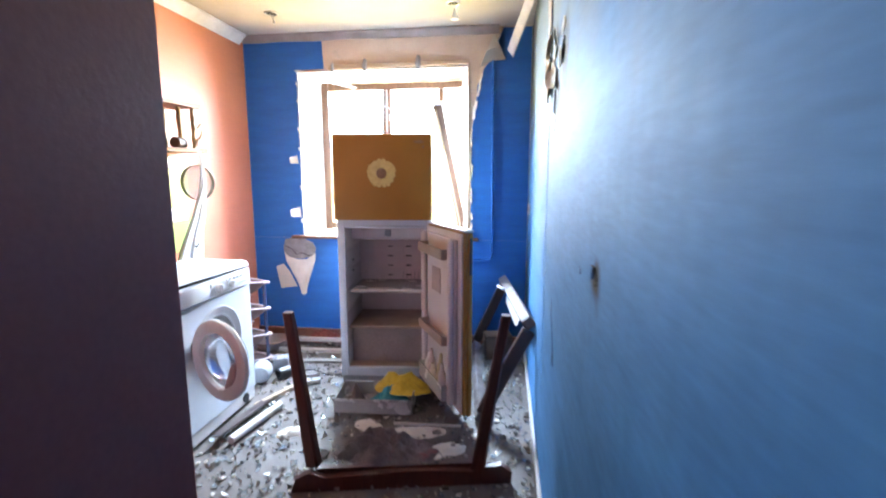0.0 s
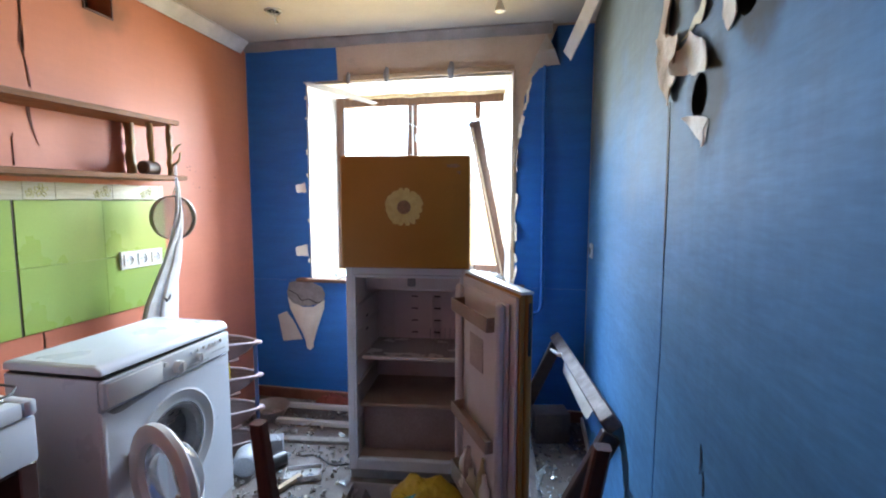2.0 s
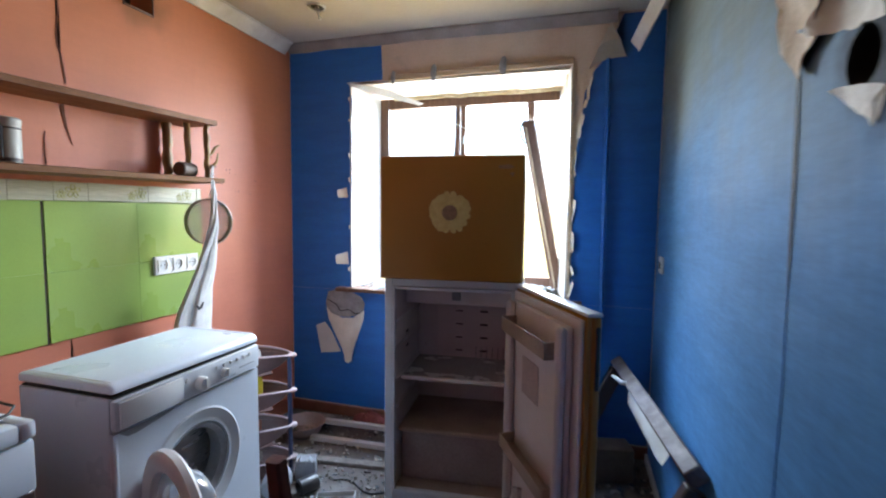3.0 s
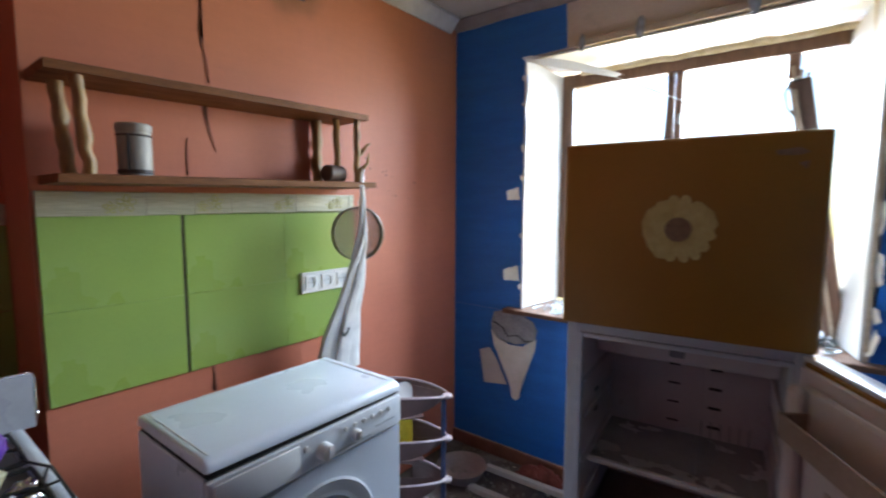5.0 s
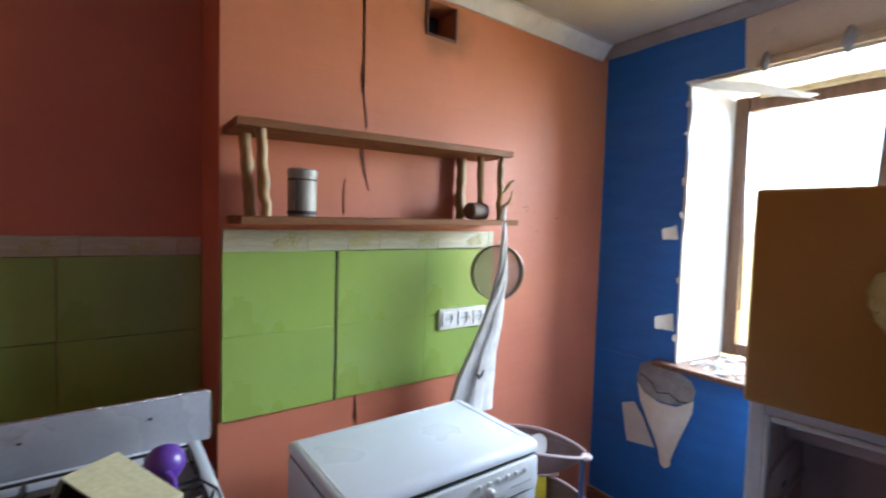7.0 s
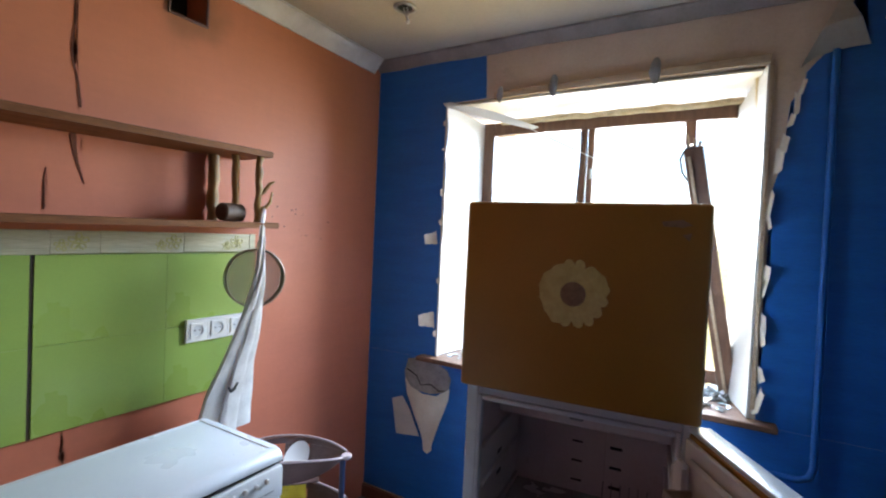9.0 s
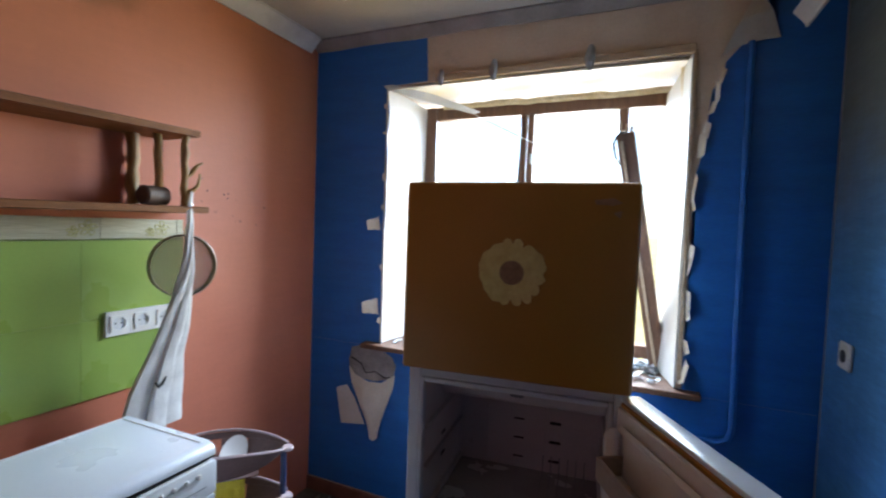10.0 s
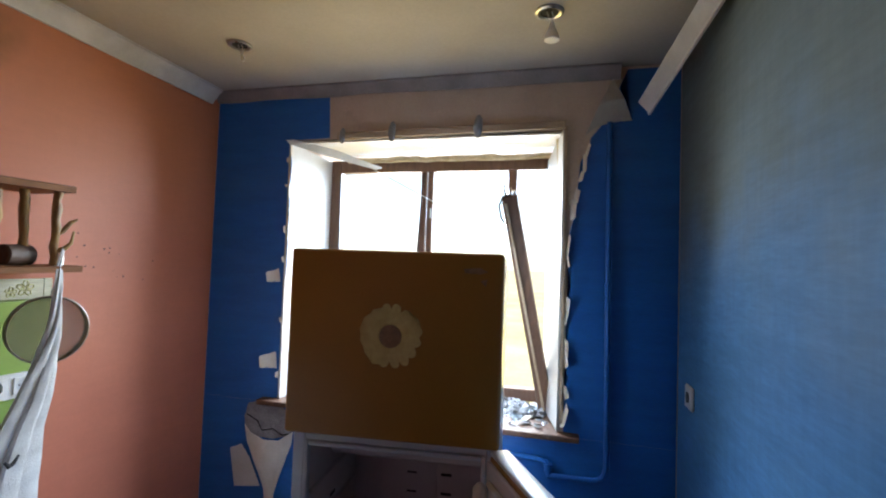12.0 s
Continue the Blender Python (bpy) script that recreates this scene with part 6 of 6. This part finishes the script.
part("top_rail", bm, M_SASHTOP, sash, "paler grey upper edge")
bm = bmesh.new()
up_ = (D - A).normalized()
teeth = random.Random(19)
strip = [(0.05 + 0.62 * k / 16, 0) for k in range(17)]
for k in range(18):
    strip.append((0.67 - 0.62 * (k + teeth.uniform(0.2, 0.8)) / 18.5, (0.004 if k % 2 else 0.030) + teeth.uniform(0, 0.040) * (1 - 0.5 * k / 18)))
ux = (B - A).normalized()
slab(bm, strip, 0.0010, Matrix((*[(ux[i], up_[i], ux.cross(up_)[i], (A + ux * 0.26 + up_ * 0.03)[i]) for i in range(3)], (0, 0, 0, 1))))
part("torn_film", bm, M_REVEAL, sash, "shredded white film", smooth=False)
bm = bmesh.new()
h0 = A.lerp(B, 0.30) + V(-0.035, 0, 0.0)
tube(bm, [h0 + V(0.02, 0, 0.0), h0 + V(-0.015, -0.01, 0.008), h0 + V(-0.04, 0.03, 0.014), h0 + V(-0.05, 0.08, 0.006)], [0.011, 0.011, 0.009, 0.007], 10)
part("handle", bm, M_WHITE_P, sash, "white lever handle")
bm = bmesh.new()
for s, w in ((0.12, 0.10), (0.30, 0.06), (0.55, 0.13), (0.8, 0.08)):
    p = D.lerp(C, s) + V(0.02, 0, 0.03)
    slab(bm, [(0, 0), (w, 0), (w * 0.55, w * 0.9)], 0.003, Matrix(((0.08, 0.4, 1, p.x), (-0.99, 0, 0, p.y), (0, 0.9, 0, p.z), (0, 0, 0, 1))))
tagged(part("glass_remnants", bm, M_GLASS, sash, "pale jagged glass left in the sash", smooth=False), kind="stuff")
bm = bmesh.new()
box(bm, (-0.10, -0.07, 0.0), (0.10, 0.07, 0.18), 0.012, seg=2)
solid("dusty_box", bm, M_DKBOX, "dusty brown cardboard box on the floor by the corner", "box", (2.03, -0.24, 0), 12)

# ---- floor clutter ----
bm = bmesh.new()
box(bm, (-0.050, -0.040, 0.0), (0.050, 0.040, 0.095), 0.004)
carton = solid("milk_carton", bm, M_GASKET, "dusty grey paper carton on the floor beside a can", "carton", (0.545, -0.700, 0.001), 25)
bm = bmesh.new()
for sx in (-1, 1):
    bar(bm, (sx * 0.038, -0.040, 0.0955), (sx * 0.020, -0.040, 0.118), 0.040, 0.003, 0.001)
part("flap", bm, M_GASKET, carton, "bent open carton flaps")
drawer = thing("plastic_crate", "shallow translucent plastic crate on the floor full of rubbish", "crate", (1.345, -1.09, 0.004), 4)
bm = bmesh.new()
box(bm, (-0.215, -0.125, 0.0), (0.215, 0.115, 0.006), 0.002)
part("tub_floor", bm, M_CLEARP, drawer)
for a, b in (((-0.22, -0.135, 0.0065), (0.22, -0.128, 0.088)), ((-0.22, 0.112, 0.0065), (0.22, 0.119, 0.088)), ((-0.22, -0.1275, 0.0065), (-0.213, 0.1115, 0.088)), ((0.213, -0.1275, 0.0065), (0.22, 0.1115, 0.088)),
             ((-0.228, -0.146, 0.082), (0.228, -0.1355, 0.096))):
    bm = bmesh.new()
    box(bm, a, b, 0.003)
    part("tub_side", bm, M_CLEARP, drawer)
bm = bmesh.new()
heap(bm, 0.30, 0.23, 0.105, 5.1, 34, rough=0.9)
solid("turquoise_cloth", bm, M_TEAL, "crumpled turquoise cloth in the plastic crate", "cloth", (1.40, -1.09, 0.011), 15)
bm = bmesh.new()
heap(bm, 0.42, 0.27, 0.11, 12.4, 34, rough=0.6)
solid("yellow_bag", bm, M_BAGY, "crumpled yellow plastic bag hanging over the plastic crate", "bag", (1.475, -1.0, 0.075), -8)
bm = bmesh.new()
heap(bm, 0.16, 0.17, 0.11, 2.2, 18)
solid("rubbish_heap", bm, M_CLOTH, "dark crumpled rubbish in the plastic crate", "rubbish", (1.215, -1.10, 0.011), 0)
bm = bmesh.new()
heap(bm, 0.62, 0.34, 0.12, 6.6, 36, rough=1.6)
solid("crumpled_blanket", bm, M_CLOTH, "crumpled dark and red blanket on the floor", "blanket", (1.52, -1.56, 0.001), 10)
for k, (x, y, w, d, rz) in enumerate(((1.62, -1.37, 0.42, 0.16, 8), (1.36, -1.33, 0.20, 0.14, -30), (1.80, -1.50, 0.26, 0.16, 25), (0.98, -1.45, 0.20, 0.12, 50), (1.97, -1.36, 0.13, 0.10, 5))):
    bm = bmesh.new()
    heap(bm, w, d, 0.028, 11.3 + k * 1.7, 18, rough=0.6)
    solid("crumpled_paper", bm, M_PAPER, "crumpled dirty white sheet on the floor", "paper", (x, y, 0.001), rz, group="sheets on the floor")
jug = thing("plastic_jug", "dusty white plastic canister with a red cap on the floor", "canister", (0.505, -0.880, 0.066), 110)
bm = bmesh.new()
lathe(bm, [(0.0, -0.07), (0.050, -0.07), (0.062, -0.055), (0.065, 0.03), (0.055, 0.06), (0.022, 0.08), (0.020, 0.09)], 28, pose(0, 0, 0, 0, 90, 0))
part("body", bm, M_GASKET, jug)
bm = bmesh.new()
lathe(bm, [(0.024, 0.087), (0.024, 0.108), (0.0, 0.110)], 20, pose(0, 0, 0, 0, 90, 0))
part("cap", bm, M_REDBRICK, jug, "red cap")
bm = bmesh.new()
lathe(bm, [(0.036, 0.0), (0.038, 0.01), (0.038, 0.09), (0.030, 0.094), (0.030, 0.012), (0.0, 0.010)], 24, pose(0, 0, 0.038, 90, 0, 0))
solid("tin_can", bm, M_DARK, "dark open tin can lying on the floor", "can", (0.650, -0.775, 0), -30)
bm = bmesh.new()
box(bm, (-0.09, -0.055, 0.0), (0.09, 0.055, 0.006), 0.003)
for a, b in (((-0.09, -0.055, 0.0065), (0.09, -0.05, 0.028)), ((-0.09, 0.05, 0.0065), (0.09, 0.055, 0.028)), ((-0.09, -0.0495, 0.0065), (-0.085, 0.0495, 0.028)), ((0.085, -0.0495, 0.0065), (0.09, 0.0495, 0.028))):
    box(bm, a, b, 0.002)
solid("clear_tub", bm, M_CLEARP, "clear plastic food tub on the littered floor", "tub", (0.80, -0.86, 0.001), 22)
bm = bmesh.new()
lathe(bm, [(0.05, 0.0), (0.09, 0.01), (0.125, 0.07), (0.130, 0.072), (0.092, 0.006)], 36)
solid("basin", bm, M_DRAWER, "dusty round basin on the floor by the corner", "basin", (0.27, -0.30, 0.001))
for p, q, w, h, mt, lab in (((0.36, -0.36, 0.016), (1.02, -0.33, 0.016), 0.035, 0.03, M_REVEAL, "white-painted lath lying on the floor"), ((0.36, -0.20, 0.045), (1.02, -0.17, 0.045), 0.03, 0.03, M_REVEAL, "white-painted lath lying on the floor"),
                            ((0.40, -0.57, 0.01), (1.0, -0.50, 0.01), 0.05, 0.018, M_RUBBLE, "dusty grey wooden lath on the floor"),
                            ((0.66, -1.24, 0.016), (0.80, -0.88, 0.016), 0.028, 0.026, M_RAWWOOD, "pale wooden stick on the floor"), ((0.668, -1.62, 0.05), (0.700, -1.05, 0.014), 0.05, 0.012, M_SASH, "dark metal strip on the floor"),
                            ((1.55, -1.52, 0.135), (1.86, -1.32, 0.03), 0.012, 0.012, M_PAPER, "thin pale stick on the rags")):
    bm = bmesh.new()
    bar(bm, p, q, w, h, 0.003)
    solid("lath", bm, mt, lab, "lath", group="laths on the floor")
bm = bmesh.new()
tube(bm, [(0.735, -1.60, 0.026), (0.80, -1.21, 0.022)], 0.021, 14)
solid("plastic_pipe", bm, M_WHITE_P, "length of white plastic pipe on the floor", "pipe")
bm = bmesh.new()
cable = [(0.70 + 0.5 * k / 16, -0.70 + 0.03 * math.sin(k * 0.7) - 0.04 * k / 16, 0.006) for k in range(17)]
tube(bm, cable, 0.0045, 6)
solid("black_cable", bm, M_DARK, "black cable across the floor", "cable")
for k, (x, y, w) in enumerate(((0.62, -0.09, 0.36), (0.85, -0.12, 0.26))):
    bm = bmesh.new()
    heap(bm, w, 0.13, 0.11, 21.5 + k, 20, rough=1.6)
    solid("red_debris", bm, M_REDBRICK, "pile of dark red debris by the skirting", "debris", (x, y, 0.001), 4, group="red debris")

litter = random.Random(5)


def blocked(x, y):
    """Where furniture stands on the floor."""
    return (x < 0.62 and y < -1.1) or (1.02 < x < 1.66 and y > -0.88)


def shards(bm, count, x0, x1, y0, y1, z, smin, smax, thick, rnd, tilt=0.35, check=True):
    """Flat angular splinters strewn at random."""
    verts, faces = [], []
    made = 0
    while made < count:
        x, y = rnd.uniform(x0, x1), rnd.uniform(y0, y1)
        if check and blocked(x, y):
            continue
        made += 1
        s = rnd.uniform(smin, smax) * rnd.uniform(0.4, 1.0)
        n = rnd.choice((3, 3, 4, 4, 5))
        a0 = rnd.uniform(0, 6.28)
        rot = Euler((rnd.uniform(-tilt, tilt), rnd.uniform(-tilt, tilt), 0)).to_matrix()
        ring = [Vector((math.cos(a0 + 6.283 * k / n) * s * rnd.uniform(0.35, 1.1), math.sin(a0 + 6.283 * k / n) * s * rnd.uniform(0.35, 1.1), 0)) for k in range(n)]
        low = [rot @ p for p in ring]
        dz = -min(p.z for p in low) + z
        b = len(verts)
        for p in low:
            verts.append((p.x + x, p.y + y, p.z + dz))
        for p in low:
            verts.append((p.x + x, p.y + y, p.z + dz + thick * rnd.uniform(0.5, 1.2)))
        faces.append(tuple(range(b + n - 1, b - 1, -1)))
        faces.append(tuple(range(b + n, b + 2 * n)))
        for k in range(n):
            faces.append((b + k, b + (k + 1) % n, b + n + (k + 1) % n, b + n + k))
    return verts, faces


def strew(name, label, material, *args, **kw):
    v, f = shards(None, *args, **kw)
    me = bpy.data.meshes.new(name)
    me.from_pydata(v, [], f)
    me.materials.append(material)
    return tagged(new(name, me), label, name.split("_")[-1], kind="stuff")


strew("floor_glass", "countless pale splinters of window glass on the floor", M_GLASS, 1000, 0.62, 2.22, -1.95, -0.05, 0.001, 0.006, 0.030, 0.004, litter)
strew("floor_rubble", "grey plaster crumbs and rubble strewn on the floor", M_RUBBLE, 1900, 0.1, 2.22, -2.5, -0.03, 0.0005, 0.004, 0.022, 0.011, litter, tilt=0.6)
strew("floor_splinters", "scattered dark wood splinters and rubbish on the floor", M_CARD_D, 60, 0.5, 2.22, -2.2, -0.05, 0.001, 0.008, 0.035, 0.008, litter)
strew("floor_flakes", "dirty pale flakes of paint and foam on the floor", M_PAPER, 190, 0.4, 2.22, -2.0, -0.05, 0.001, 0.006, 0.026, 0.005, litter)
strew("sill_glass", "heap of broken window glass on the sill", M_GLASS, 420, 0.50, 1.74, 0.0, 0.33, 0.864, 0.012, 0.05, 0.004, litter, tilt=0.5, check=False)
strew("sill_rubble", "grey debris and splinters along the sill", M_CONCRETE, 260, 1.05, 1.72, 0.12, 0.33, 0.866, 0.010, 0.05, 0.010, litter, tilt=0.7, check=False)

# ---- tiles ----
bm = bmesh.new()
slab(bm, [(-1.859, 0.853), (-0.777, 0.853), (-0.777, 1.450), (-1.859, 1.440)], 0.0022, on_west(0.0004))
grout = part("tile_bed", bm, M_GROUT, wall_west, "grey tile bed", smooth=False)


def tile_mesh(w, h):
    b = bmesh.new()
    box(b, (0.0008, 0, 0), (0.0075, w, h), 0.0005)
    return mesh_of("tile", b, M_GREEN, True)


def lay(me, name, x, y, z, parent, tilt=0.0):
    ob = new(name, me)
    ob.matrix_world = pose(x, y, z, tilt, 0, 0)
    ob.parent = parent
    return ob


G = 0.0003
for u0, u1 in ((-1.858, -1.503), (-1.493, -1.131), (-1.131, -0.778)):
    me = tile_mesh(u1 - u0 - G, 0.2587)
    for z0 in (0.855, 1.114):
        lay(me, "tile", 0.0018, u0, z0, wall_west)
bm = bmesh.new()
slab(bm, [(-1.5025, 0.853), (-1.4965, 0.853), (-1.4975, 0.97), (-1.495, 1.08), (-1.4975, 1.19), (-1.4955, 1.30), (-1.494, 1.372), (-1.5005, 1.372), (-1.501, 1.20), (-1.5025, 1.05)], 0.004, on_west(0.0030))
part("open_joint", bm, M_CARD_D, wall_west, "dark open joint between tiles", smooth=False)


def border_tile(parent, x, y0, w, z, h, flower):
    b = bmesh.new()
    box(b, (0.0008, 0, 0), (0.0080, w - G, h), 0.0016)
    ob = new("border_tile", mesh_of("border_tile", b, M_BORDER, True))
    ob.matrix_world = pose(x, y0, z)
    ob.parent = parent
    if flower is None:
        return
    b = bmesh.new()
    fw = Matrix.Translation((0.0082, w * flower, h * 0.5)) @ Matrix(((0, 0, 1, 0), (1, 0, 0, 0), (0, 1, 0, 0), (0, 0, 0, 1)))
    for cx, cy, r in ((0.0, 0.002, 0.026), (-0.042, -0.010, 0.017)):
        for k in range(5):
            a = 2 * math.pi * k / 5 + 0.3
            pts = [fw @ V(cx + math.cos(a) * rr - math.sin(a) * ww, cy + math.sin(a) * rr + math.cos(a) * ww, 0.0) for rr, ww in ((0.004, 0), (r * 0.6, r * 0.30), (r, r * 0.18), (r, -r * 0.18), (r * 0.6, -r * 0.30), (0.004, 0))]
            tube(b, pts, 0.0019, 5)
    f = part("flower_relief", b, M_FLORAL, parent, "raised green-gold flower line")
    f.matrix_world = pose(x, y0, z)


edges = [-1.858, -1.600, -1.459, -1.335, -1.075, -0.807, -0.778]
for k, (u0, u1) in enumerate(zip(edges, edges[1:])):
    border_tile(wall_west, 0.0018, u0, u1 - u0, 1.372 + 0.002 * k, 0.069, (0.80, None, 0.55, 0.86, 0.78, None)[k])

# tiles of the recess behind the stove
for u0, u1 in ((-2.678, -2.625), (-2.623, -2.257), (-2.255, -1.868)):
    me = tile_mesh(u1 - u0 - G, 0.256)
    for z0 in (0.828, 1.086):
        lay(me, "tile", NICHE - 0.0005, u0, z0, wall_niche)
for k, (u0, u1) in enumerate(((-2.678, -2.460), (-2.459, -2.200), (-2.199, -1.940), (-1.939, -1.868))):
    border_tile(wall_niche, NICHE - 0.0005, u0, u1 - u0, 1.344, 0.062, (0.6, 0.7, 0.7, None)[k])
niche_sock = thing("wall_socket", "white wall socket on green tiles behind the stove", "socket", (0, 0, 0))
bm = bmesh.new()
holed_plate(bm, -2.600, -2.520, 1.03, 1.11, -2.560, 1.07, 0.022, 0.011, on_west(NICHE + 0.0075), 24)
part("plate", bm, M_WHITE_P, niche_sock)
bm = bmesh.new()
lathe(bm, [(0.0, 0.0), (0.0215, 0.0), (0.0215, 0.003), (0.0, 0.003)], 20, pose(NICHE + 0.0078, -2.560, 1.07, 0, 90, 0))
part("well", bm, M_DARK, niche_sock)

# ---- outdoors ----
bm = bmesh.new()
box(bm, (-1500, -1500, -1.6), (1500, 1500, -1.2))
structure("ground", bm, M_GROUND, "bright sunlit dry grass outside the window", "ground")
